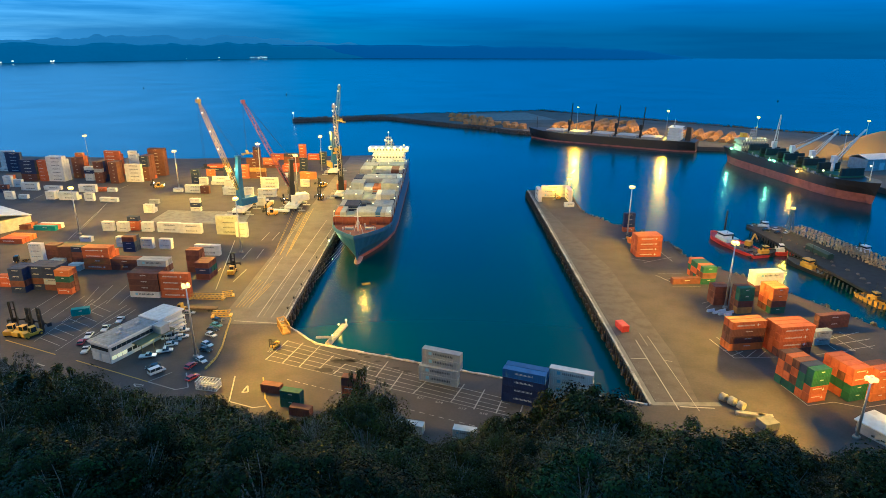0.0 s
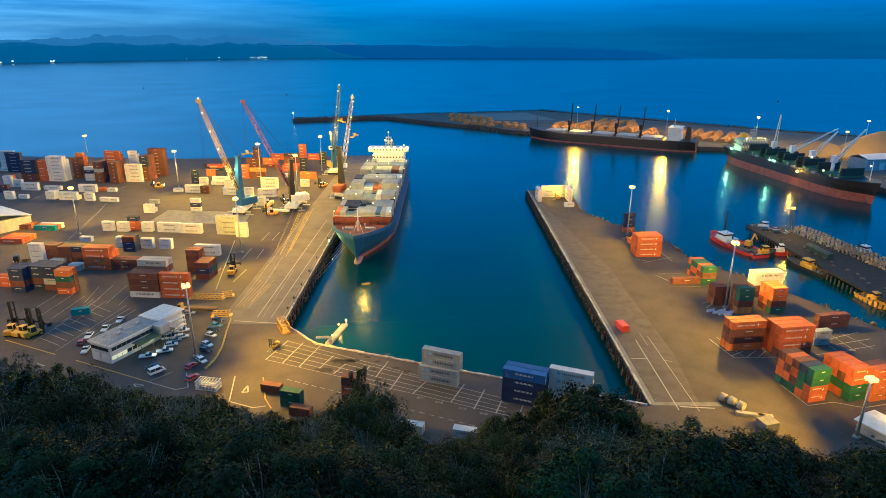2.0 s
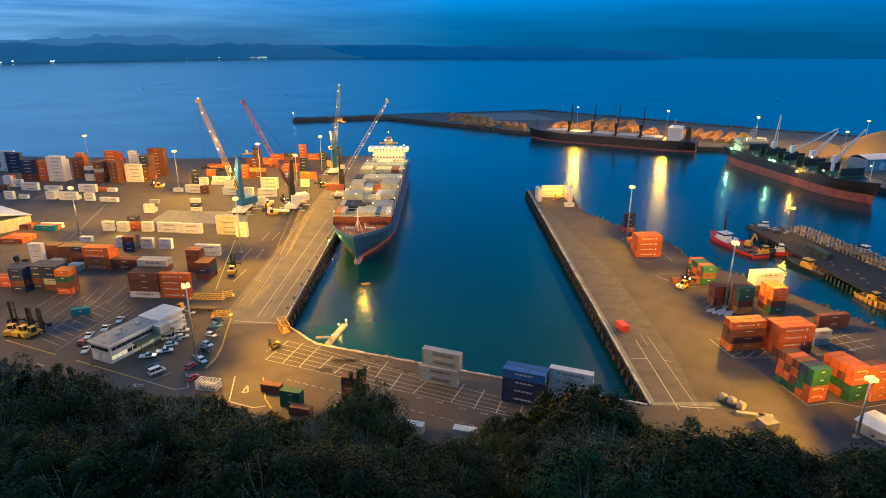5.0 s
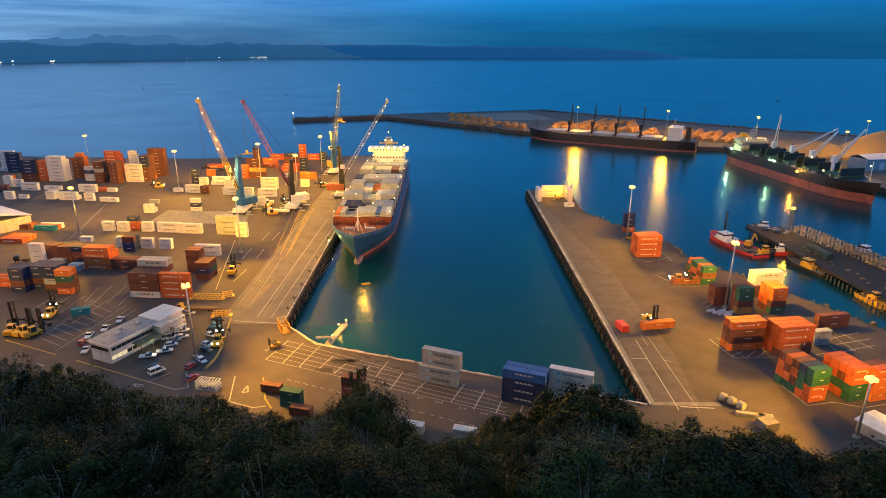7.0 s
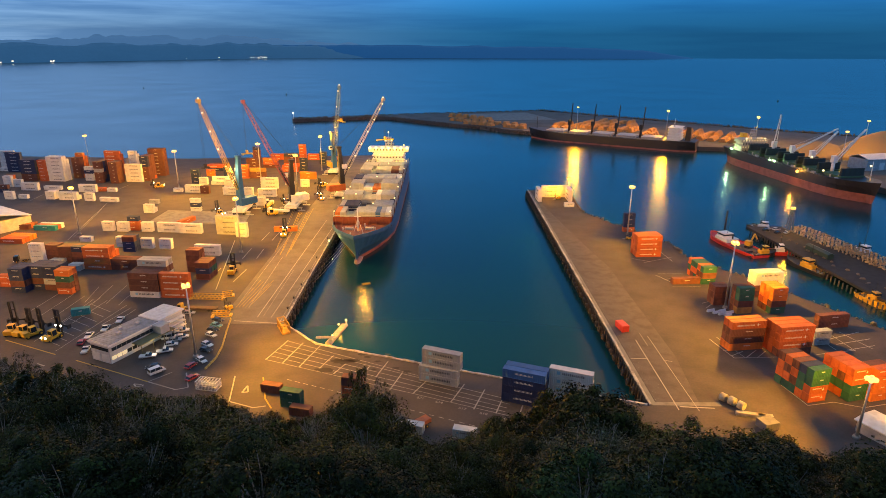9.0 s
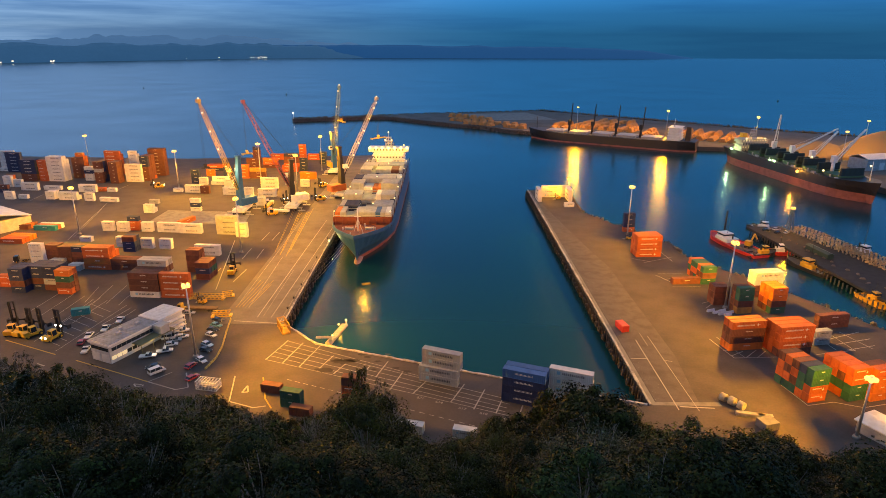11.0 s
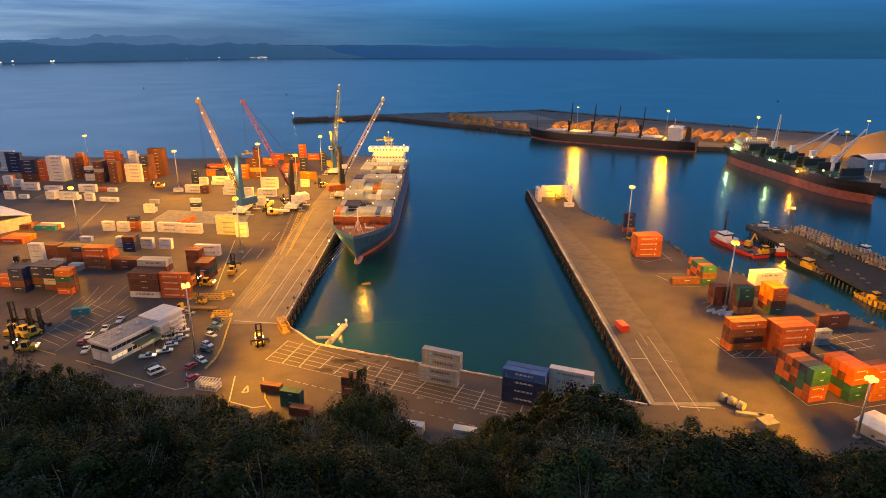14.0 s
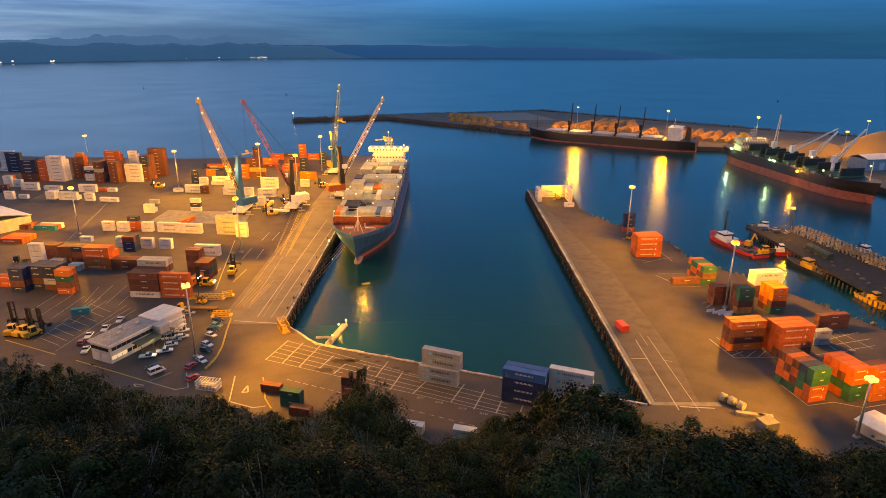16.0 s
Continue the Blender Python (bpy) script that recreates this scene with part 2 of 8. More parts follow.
def tube(bm, p, q, r0, r1=None, n=10, mi=0):
    """A round bar from p to q, tapered from r0 to r1, closed at both ends."""
    p, q = Vector(p), Vector(q)
    r1 = r0 if r1 is None else r1
    way = (q - p).normalized()
    side = way.orthogonal().normalized()
    up = way.cross(side)
    rings = []
    for e, r in ((p, r0), (q, r1)):
        rings.append([bm.verts.new(e + (side * math.cos(a) + up * math.sin(a)) * r) for a in (2 * math.pi * i / n for i in range(n))])
    for i in range(n):
        f = bm.faces.new((rings[0][i], rings[0][(i + 1) % n], rings[1][(i + 1) % n], rings[1][i]))
        f.material_index, f.smooth = mi, n > 6
    bm.faces.new(rings[0][::-1]).material_index = mi
    bm.faces.new(rings[1]).material_index = mi


def prism(bm, points, z0, z1, mi=0):
    """An upright prism over a polygon."""
    lo = [bm.verts.new((x, y, z0)) for x, y in points]
    hi = [bm.verts.new((x, y, z1)) for x, y in points]
    k = len(points)
    fs = [bm.faces.new(hi), bm.faces.new(lo[::-1])]
    fs += [bm.faces.new((lo[i], lo[(i + 1) % k], hi[(i + 1) % k], hi[i])) for i in range(k)]
    for f in fs:
        f.material_index = mi
    bmesh.ops.recalc_face_normals(bm, faces=fs)


def loft(bm, sections, mi=0, caps=True, smooth=False):
    """Skin over equal rings of points."""
    rings = [[bm.verts.new(p) for p in s] for s in sections]
    fs = []
    k = len(rings[0])
    for a, b in zip(rings, rings[1:]):
        for i in range(k):
            fs.append(bm.faces.new((a[i], a[(i + 1) % k], b[(i + 1) % k], b[i])))
    if caps:
        fs += [bm.faces.new(rings[0][::-1]), bm.faces.new(rings[-1])]
    for f in fs:
        f.material_index, f.smooth = mi, smooth
    bmesh.ops.recalc_face_normals(bm, faces=fs)
    return fs


def strip(bm, pts, w, h, shut=False):
    """One continuous upright band of width w and height h that follows a line of points."""
    pts = [Vector(p) for p in pts]
    rings = []
    for i, p in enumerate(pts):
        a, b = pts[max(0, i - 1)], pts[min(len(pts) - 1, i + 1)]
        d = b - a
        s = Vector((d.y, -d.x, 0))
        s = s.normalized() * w / 2 if s.length > 1e-6 else Vector((w / 2, 0, 0))
        rings.append([p - s, p + s, p + s + Vector((0, 0, h)), p - s + Vector((0, 0, h))])
    loft(bm, rings)


def soften(bm, w=0.05, seg=1):
    bmesh.ops.bevel(bm, geom=bm.edges[:], offset=w, segments=seg, affect="EDGES", profile=0.6, clamp_overlap=True)


def mesh_of(bm, name, *materials):
    me = bpy.data.meshes.new(name)
    bm.to_mesh(me)
    bm.free()
    for m in materials:
        me.materials.append(m)
    return me


def part(name, bm, material, parent, label=""):
    ms = material if isinstance(material, (list, tuple)) else (material,)
    ob = new(name, mesh_of(bm, name, *ms))
    ob.parent = parent
    return tagged(ob, label)


def share(name, me, parent, m=None, label=""):
    ob = new(name, me)
    ob.parent = parent
    if m is not None:
        ob.matrix_basis = m
    return tagged(ob, label)


def thing(name, label, category, m=None, group="", kind=""):
    ob = tagged(new(name), label, category, group, kind)
    if m is not None:
        ob.matrix_basis = m
    return ob


def solid(name, bm, material, label, category, m=None, group="", kind=""):
    ms = material if isinstance(material, (list, tuple)) else (material,)
    ob = tagged(new(name, mesh_of(bm, name, *ms)), label, category, group, kind)
    if m is not None:
        ob.matrix_basis = m
    return ob


# ---- the setting: sea, quays, far land, hill ----
SEA = -4.0


def sheet(name, points, z0, z1, material, label, category):
    bm = bmesh.new()
    prism(bm, points, z0, z1)
    return solid(name, bm, material, label, category, kind="structure")


bm = bmesh.new()
bmesh.ops.create_grid(bm, x_segments=1, y_segments=1, size=1)
bmesh.ops.scale(bm, vec=(9000, 4975, 1), verts=bm.verts)
solid("water", bm, WATER, "calm blue-green harbour and sea water at dusk", "water", pose(0, 0, SEA), kind="structure")

yard = sheet("ground", [(-900, 60), (300, 60), (300, 125), (158.8, 195.4), (143, 228.8), (117.2, 273.7), (115.3, 295.4), (99.9, 323.7), (84, 356), (86, 411), (59, 414), (58.6, 147),
                        (-43, 183), (-57.5, 199), (-59, 551), (-225, 530), (-405, 540), (-900, 560)], -9, 0, ASPHALT,
             "dark asphalt container yard and wharf apron", "yard")
# paler concrete strips along the quay edges
sheet("pavement", [(-82, 199), (-58.2, 199), (-59.6, 548), (-84, 548)], -0.02, 0.006, APRON, "worn concrete wharf apron along the ship", "wharf")
sheet("pavement", [(59.3, 149), (60.7, 149), (60.7, 409), (59.5, 409)], -0.02, 0.012, PALE, "pale worn concrete strip on the pier edge", "wharf")
sheet("pavement", [(-168, 330), (-112, 326), (-116, 352), (-168, 356)], -0.02, 0.006, PALE, "pale concrete pad in the yard", "pad")
sheet("pavement", [(59.5, 147.5), (79, 147), (79, 149), (59.5, 149)], -0.02, 0.01, PALE, "pale concrete joint at the pier root", "pad")


CHALK = mat("bleached_concrete", (0.46, 0.45, 0.44), 0.85, vary=0.35, scale=1.2, bump=0.3, grime=0.75, spread=0.25)


def kerb(points, w=0.6, h=0.35):
    """Low concrete coping along a quay edge, in worn stones of uneven width."""
    rnd = random.Random(len(points))
    k = tagged(new("kerb"), "pale worn concrete coping along the quay edge", "kerb", kind="structure")
    stones = []
    for i in range(5):
        bm = bmesh.new()
        a, b = w * rnd.uniform(0.35, 0.7), w * rnd.uniform(0.35, 0.9)
        hh = h * rnd.uniform(0.7, 1.15)
        prism(bm, [(0.03, -a), (rnd.uniform(1.2, 2.4), -a * rnd.uniform(0.75, 1.1)), (3.55, -a), (3.55, b), (rnd.uniform(1.2, 2.4), b * rnd.uniform(0.6, 1.15)), (0.03, b)], -0.2, hh)
        stones.append(mesh_of(bm, "coping_stone", CHALK))
    for (ax, ay), (bx, by) in zip(points, points[1:]):
        d = math.hypot(bx - ax, by - ay)
        n = max(1, round(d / 3.6))
        for i in range(n):
            share("coping_stone", rnd.choice(stones), k, pose(ax + (bx - ax) * i / n, ay + (by - ay) * i / n, 0, 0, 0, math.degrees(math.atan2(by - ay, bx - ax)) + rnd.uniform(-0.4, 0.4)))


sheet("pavement", [(61, 149), (61, 395), (71.5, 295.0), (76.3, 257.8), (76.0, 228.2), (76.2, 201.7), (76.3, 176.2), (73.9, 155.6), (73.0, 147.4)], -0.02, 0.005, mat("rubbed_asphalt", (0.094, 0.084, 0.082), 0.8, vary=0.35, scale=0.5, bump=0.2, grime=0.5), "worn paler asphalt along the pier edge", "wharf")


kerb([(59.0, 147.5), (59.2, 413)])
kerb([(-57.2, 198.5), (-43, 183.4), (58, 147.4)])
kerb([(-58.2, 199.5), (-59.6, 548)], 0.5, 0.3)


def fenders(x, y0, y1, step, side):
    """Timber fender piles along a wharf face, each a part of the quay."""
    bm = bmesh.new()
    tube(bm, (0, 0, -5.5), (0, 0, 0.3), 0.40, 0.34, 8)
    pile = mesh_of(bm, "fender_pile", PILE)
    bm = bmesh.new()
    box(bm, -0.15, 0, -0.9, 0.15, step * 0.9, -0.45)
    wale = mesh_of(bm, "wale", PILE)
    q = thing("quay_face", "dark timber fender piles along the wharf face", "quay face", pose(x, y0, 0), kind="structure")
    y = 0.0
    while y < y1 - y0:
        share("fender_pile", pile, q, pose(side * (0.5 + 0.25 * random.random()), y, -0.2 * random.random(), 0, random.uniform(-6, 6), 0))
        share("wale", wale, q, pose(side * 0.35, y, 0))
        y += step
    bm = bmesh.new()
    rings = [[(r * math.cos(t), d, r * math.sin(t)) for t in (2 * math.pi * i / 12 for i in range(12))] for r, d in ((0.55, -0.35), (1.05, -0.42), (1.15, 0.0), (1.05, 0.42), (0.55, 0.35))]
    loft(bm, rings + rings[:1], caps=False, smooth=True)
    tyre = mesh_of(bm, "tyre_fender", DARK)
    y = 2.0
    while y < y1 - y0:
        share("tyre_fender", tyre, q, pose(side * random.uniform(1.1, 1.5), y, random.uniform(-2.3, -1.7), random.uniform(-8, 8), 0, 90 + random.uniform(-9, 9)))
        y += random.uniform(4.2, 6.4)
    return q


fenders(58.6, 150, 410, 2.3, -1)
fenders(-57.6, 202, 545, 3.2, 1)


def land(name, spine, base, crest, seed, rough, material, label, depth=700.0):
    """A stretch of far hills: a shore line, from which ground rises to a ragged crest behind it."""
    bm = bmesh.new()
    rows = []
    n = 220
    for i in range(n + 1):
        u = i / n * (len(spine) - 1)
        k = min(int(u), len(spine) - 2)
        f = u - k
        x = spine[k][0] * (1 - f) + spine[k + 1][0] * f
        y = spine[k][1] * (1 - f) + spine[k + 1][1] * f
        h = crest[k] * (1 - f) + crest[k + 1] * f
        d = Vector((x, y, 0)).normalized()
        ring = []
        for j, (s, g) in enumerate(((0, 0), (0.08, 0.12), (0.35, 0.5), (0.7, 0.85), (1, 1), (1.25, 0.4))):
            wob = noise.fractal(Vector((i * 0.09 + seed, j * 0.7, seed)), 0.8, 2.0, 5)
            ring.append(bm.verts.new((x + d.x * s * depth, y + d.y * s * depth, base + max(0, h * g * (1 + rough * wob)))))
        rows.append(ring)
    for a, b in zip(rows, rows[1:]):
        for p in range(5):
            f = bm.faces.new((a[p], b[p], b[p + 1], a[p + 1]))
            f.smooth = True
    return solid(name, bm, material, label, "hills", kind="structure")


# Blue emission paints the dusk haze into the colour of the far hills.
HILL_NEAR = mat("far_shore_haze_glow", (0.03, 0.05, 0.06), 1.0, vary=0.25, scale=0.01, grime=0.3, emit=(0.07, 0.36, 0.9), power=0.19)
HILL_MID = mat("mid_shore_haze_glow", (0.01, 0.03, 0.05), 1.0, vary=0.2, scale=0.01, emit=(0.03, 0.30, 0.95), power=0.20)
HILL_FAR = mat("distant_range_haze_glow", (0.04, 0.06, 0.08), 1.0, vary=0.1, scale=0.01, emit=(0.16, 0.46, 1.0), power=0.28)
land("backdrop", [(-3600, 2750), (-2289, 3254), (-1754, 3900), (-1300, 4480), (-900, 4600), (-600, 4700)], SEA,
     [95, 92, 95, 98, 80, 30], 3.1, 0.18, HILL_NEAR, "dark low coast across the bay, dusk haze put in as glow", 180.0)
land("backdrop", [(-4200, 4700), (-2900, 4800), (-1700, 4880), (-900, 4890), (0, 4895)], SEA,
     [118, 140, 150, 108, 56], 9.7, 0.22, HILL_FAR, "distant mountain range, pale blue haze put in as glow", 40.0)


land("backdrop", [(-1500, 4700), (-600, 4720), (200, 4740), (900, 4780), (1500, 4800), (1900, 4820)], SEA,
     [90, 90, 88, 82, 60, 4], 5.5, 0.08, HILL_MID, "low coast far across the bay, haze put in as glow", 100.0)


def hill_height(x, y):
    """The wooded bluff: it falls from the camera's feet to the yard."""
    knots = ((-400, 175), (-150, 160), (-110, 150), (-78, 138), (-22, 130), (49, 128), (100, 116), (160, 105), (400, 95))
    foot = next(a[1] + (b[1] - a[1]) * (x - a[0]) / (b[0] - a[0]) for a, b in zip(knots, knots[1:]) if x <= b[0])
    top = 88.0
    u = max(0.0, min(1.0, (foot - y) / (foot - 4.0)))
    return top * u ** 1.07 + 1.6 * noise.noise(Vector((x * 0.05, y * 0.05, 0.3))) * min(1, u * 6)


bm = bmesh.new()
nx, ny = 90, 60
grid = [[None] * (ny + 1) for _ in range(nx + 1)]
for i in range(nx + 1):
    for j in range(ny + 1):
        x, y = -300 + 560 * i / nx, -60 + 240 * j / ny
        z = hill_height(x, y)
        grid[i][j] = bm.verts.new((x, y, z if z > 0.02 else -14.0))
for i in range(nx):
    for j in range(ny):
        f = bm.faces.new((grid[i][j], grid[i + 1][j], grid[i + 1][j + 1], grid[i][j + 1]))
        f.smooth = True
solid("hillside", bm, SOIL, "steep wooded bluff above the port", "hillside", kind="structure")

# breakwater, log yard and the far wharf
sheet("ground", [(-203, 828), (-143, 848), (-106, 861), (-80, 861), (-61, 847), (-21, 811), (14, 784), (50, 761), (79, 727), (106, 712), (256, 606), (288, 600), (287, 552), (322, 395), (700, 250), (700, 560),
                 (487, 664), (400, 721), (309, 800), (146, 948), (60, 922), (-20, 903), (-60, 890), (-100, 873), (-143, 857), (-206, 836)], -9, 0.0, LAND,
      "bare brown reclaimed land of the log yard", "yard")


sheet("pavement", [(12.4, 890.2), (122.8, 920.5), (153.6, 832.2), (72.3, 823.4)], -0.02, 0.05, mat("pale_gravel", (0.20, 0.195, 0.19), 0.9, vary=0.25, scale=0.3, grime=0.4), "pale gravel yard on the breakwater", "yard")


def riprap(name, points, n, w, lo, hi, size, label):
    """Tumbled armour rocks along a shore, too many to count."""
    bm = bmesh.new()
    total = sum(math.dist(a, b) for a, b in zip(points, points[1:]))
    for a, b in zip(points, points[1:]):
        for _ in range(int(n * math.dist(a, b) / total)):
            f = random.random()
            s = size * random.uniform(0.5, 1.2)
            g = random.random()
            nrm = Vector((b[1] - a[1], a[0] - b[0], 0)).normalized()
            c = Vector((a[0] + (b[0] - a[0]) * f, a[1] + (b[1] - a[1]) * f, lo + (hi - lo) * (1 - g))) + nrm * (g * w)
            r = bmesh.ops.create_icosphere(bm, subdivisions=1, radius=s)["verts"]
            turn = Euler((random.random() * 6, random.random() * 6, random.random() * 6)).to_matrix()
            for v in r:
                v.co = turn @ Vector((v.co.x * 1.2, v.co.y * 0.8, v.co.z * 0.7)) * random.uniform(0.85, 1.1) + c
    return solid(name, bm, ROCK, label, "rocks", kind="stuff")


riprap("armour_rocks", [(-206, 836), (-143, 858), (-100, 874), (-60, 891), (-20, 904), (60, 923), (146, 950)], 1100, -6, -3, 0.9, 1.15, "dark grey armour rocks along the outer breakwater arm")
riprap("armour_rocks", [(146, 950), (309, 803), (400, 724), (487, 667), (640, 590)], 1300, -7, -2, 1.7, 1.4, "grey armour rocks along the breakwater crest")
riprap("armour_rocks", [(106, 712), (79, 727), (50, 761), (14, 784), (-21, 811), (-61, 847), (-80, 861), (-106, 861), (-143, 848), (-203, 828)], 1100, -6, -4, 0.4, 1.1, "dark rock slope on the inner breakwater")
riprap("armour_rocks", [(158.8, 195.4), (143, 228.8), (117.2, 273.7), (115.3, 295.4), (99.9, 323.7), (84, 356), (86, 411)], 420, 3.5, -4, 0.9, 1.0, "grey rock revetment along the pier edge")

# dark jetty of the small-craft basin
jetty = sheet("jetty", [(171, 326), (190, 326), (206, 250), (214, 190), (178, 205), (174.5, 262)], -1.2, -0.1, mat("dark_deck", (0.028, 0.025, 0.023), 0.85, vary=0.3, scale=0.6, grime=0.5), "dark timber jetty on piles with concrete blocks", "jetty")


# ---- containers ----
BOX_MESH = {}
BOX_WORDS = {"r": "red", "o": "orange", "b": "rust brown", "n": "navy blue", "l": "blue", "w": "white", "g": "grey", "d": "dark green", "t": "teal", "y": "ochre"}
MARK_W = mat("white_marking", (0.68, 0.68, 0.66), 0.6, vary=0.1)
MARK_D = mat("dark_marking", (0.05, 0.06, 0.08), 0.6, vary=0.1)
MARK_B = mat("light_blue_marking", (0.25, 0.48, 0.62), 0.6, vary=0.1)


def box_meshes(feet, c):
    """Body, frame, door and markings of a container of that length, shared by all alike."""
    key = (feet, c)
    if key in BOX_MESH:
        return BOX_MESH[key]
    L, W, H = (12.19 if feet == 40 else 6.06), 2.44, 2.59
    paint = BOX_COLOURS[c]
    hl, hw = L / 2, W / 2
    bm = bmesh.new()
    ribs = 22 if feet == 40 else 11
    for side in (-1, 1):
        prof = []
        for i in range(ribs):
            x0 = -hl + 0.16 + (L - 0.32) * i / ribs
            s = (L - 0.32) / ribs
            prof += [(x0, 0.03), (x0 + s * 0.3, 0.03), (x0 + s * 0.5, 0.09), (x0 + s * 0.8, 0.09)]
        prof.append((hl - 0.16, 0.03))
        lo = [bm.verts.new((x, side * (hw - d), 0.14)) for x, d in prof]
        hi = [bm.verts.new((x, side * (hw - d), H - 0.1)) for x, d in prof]
        for i in range(len(prof) - 1):
            q = (lo[i], lo[i + 1], hi[i + 1], hi[i])
            bm.faces.new(q if side < 0 else q[::-1])
    box(bm, -hl + 0.12, -hw + 0.1, 0.12, hl - 0.12, hw - 0.1, H - 0.04)
    body = mesh_of(bm, "container", paint)
    bm = bmesh.new()
    for x in (-1, 1):
        for y in (-1, 1):
            box(bm, x * hl - (0.16 if x > 0 else 0), y * hw - (0.16 if y > 0 else 0), 0, x * hl + (0 if x > 0 else 0.16), y * hw + (0 if y > 0 else 0.16), H)
    for y in (-1, 1):
        y0, y1 = (-hw, -hw + 0.1) if y < 0 else (hw - 0.1, hw)
        box(bm, -hl + 0.16, y0, 0.02, hl - 0.16, y1, 0.16)
        box(bm, -hl + 0.16, y0, H - 0.12, hl - 0.16, y1, H - 0.01)
    for x in (-1, 1):
        x0, x1 = (-hl, -hl + 0.12) if x < 0 else (hl - 0.12, hl)
        box(bm, x0, -hw + 0.16, 0.02, x1, hw - 0.16, 0.16)
        box(bm, x0, -hw + 0.16, H - 0.12, x1, hw - 0.16, H - 0.01)
    frame_me = mesh_of(bm, "frame", paint)
    # one door leaf, its two locking bars as ribs of the same sheet
    bm = bmesh.new()
    plan = [(0, 0.06)]
    for yb in (0.32, 0.88):
        plan += [(0, yb - 0.04), (-0.07, yb - 0.03), (-0.07, yb + 0.03), (0, yb + 0.04)]
    plan += [(0, 1.12), (0.08, 1.12), (0.08, 0.06)]
    prism(bm, [(-hl + 0.03 + px, py) for px, py in plan], 0.17, H - 0.13)
    door = mesh_of(bm, "door", paint)
    # writing as plain upright strokes, for one long side
    bm = bmesh.new()
    k = 1.0 if feet == 40 else 0.5
    x0, n, w, lo, hi = {"w": (-2.4, 6, 1.05, 1.15, 1.8), "g": (-2.4, 6, 1.05, 1.15, 1.8), "r": (-4.4, 10, 0.62, 1.1, 1.6), "n": (-2.6, 7, 0.75, 1.35, 1.85),
                        "l": (-2.6, 7, 0.75, 1.35, 1.85)}.get(c, (-1.0, 5, 0.5, 1.5, 1.85))
    if feet == 20:
        lo, hi = 1.65, 1.95
    comb = [(x0 * k, lo - 0.03), ((x0 + n * w) * k, lo - 0.03), ((x0 + n * w) * k, lo)]
    for i in reversed(range(2 * n)):
        a, b = x0 + (i + 0.2) * w / 2, x0 + (i + 0.68) * w / 2
        top = hi - (0.12 if i % 3 == 0 else 0)
        comb += [(b * k, lo), (b * k, top), (a * k, top), (a * k, lo)]
    comb.append((x0 * k, lo))
    fr = [bm.verts.new((px, -hw - 0.006, pz)) for px, pz in comb]
    bk = [bm.verts.new((px, -hw + 0.02, pz)) for px, pz in comb]
    bm.faces.new(fr)
    for i in range(len(comb)):
        q = (i + 1) % len(comb)
        bm.faces.new((fr[i], bk[i], bk[q], fr[q]))
    mark = mesh_of(bm, "marking", MARK_D if c in "wgy" else MARK_W)
    bm = bmesh.new()
    if c in "wg":
        box(bm, -3.9 * k, -hw - 0.006, 1.95 - 1.0 * k, -2.9 * k, -hw + 0.02, 1.95)
    elif c == "r":
        loft(bm, [[(px * k, y_, pz) for px, pz in ((3.0, 0.75), (3.3, 1.2), (4.0, 1.3), (3.3, 1.4), (3.0, 1.9), (2.8, 1.4), (2.1, 1.3), (2.8, 1.2))] for y_ in (-hw - 0.009, -hw + 0.02)])
    logo = mesh_of(bm, "logo", MARK_B if c in "wg" else MARK_W)
    BOX_MESH[key] = (body, frame_me, door, mark, logo)
    return BOX_MESH[key]


FAR_BOXES = {}


def far_box(group, feet, c, m):
    """A container too far off to pick out: gathered, and joined with its neighbours."""
    FAR_BOXES.setdefault((group, c), []).append((feet, m))


def join_far(group, name, label):
    verts, faces, slots, paints = [], [], [], []
    for (g_, c), items in FAR_BOXES.items():
        if g_ != group:
            continue
        paints += [BOX_COLOURS[c], MARK_D if c in "wgy" else MARK_W]
        for feet, m in items:
            for q, me in enumerate(box_meshes(feet, c)[i] for i in (0, 1, 3)):
                k = len(verts)
                verts += [(m @ v.co)[:] for v in me.vertices]
                for p in me.polygons:
                    faces.append([k + i for i in p.vertices])
                    slots.append(len(paints) - (1 if q == 2 else 2))
    me = bpy.data.meshes.new(name)
    me.from_pydata(verts, [], faces)
    for p in paints:
        me.materials.append(p)
    me.polygons.foreach_set("material_index", slots)
    return tagged(new(name, me), label, "containers", kind="stuff")


def container(feet, c, m, place="in a stack", group="yard containers"):
    body, frame_me, door, mark, logo = box_meshes(feet, c)
    ob = tagged(new("container", body), "%s corrugated steel %d-foot container %s" % (BOX_WORDS[c], feet, place), "container", group)
    ob.matrix_basis = m
    share("frame", frame_me, ob)
    half = pose(0, 0, 0, 0, 0, 180)
    share("door", door, ob)
    share("door", door, ob, Matrix.Translation((0, -1.18, 0)))
    if c not in "by" or feet == 40:
        share("marking", mark, ob), share("marking", mark, ob, half)
        if c in "wgr":
            share("logo", logo, ob), share("logo", logo, ob, half)
    return ob


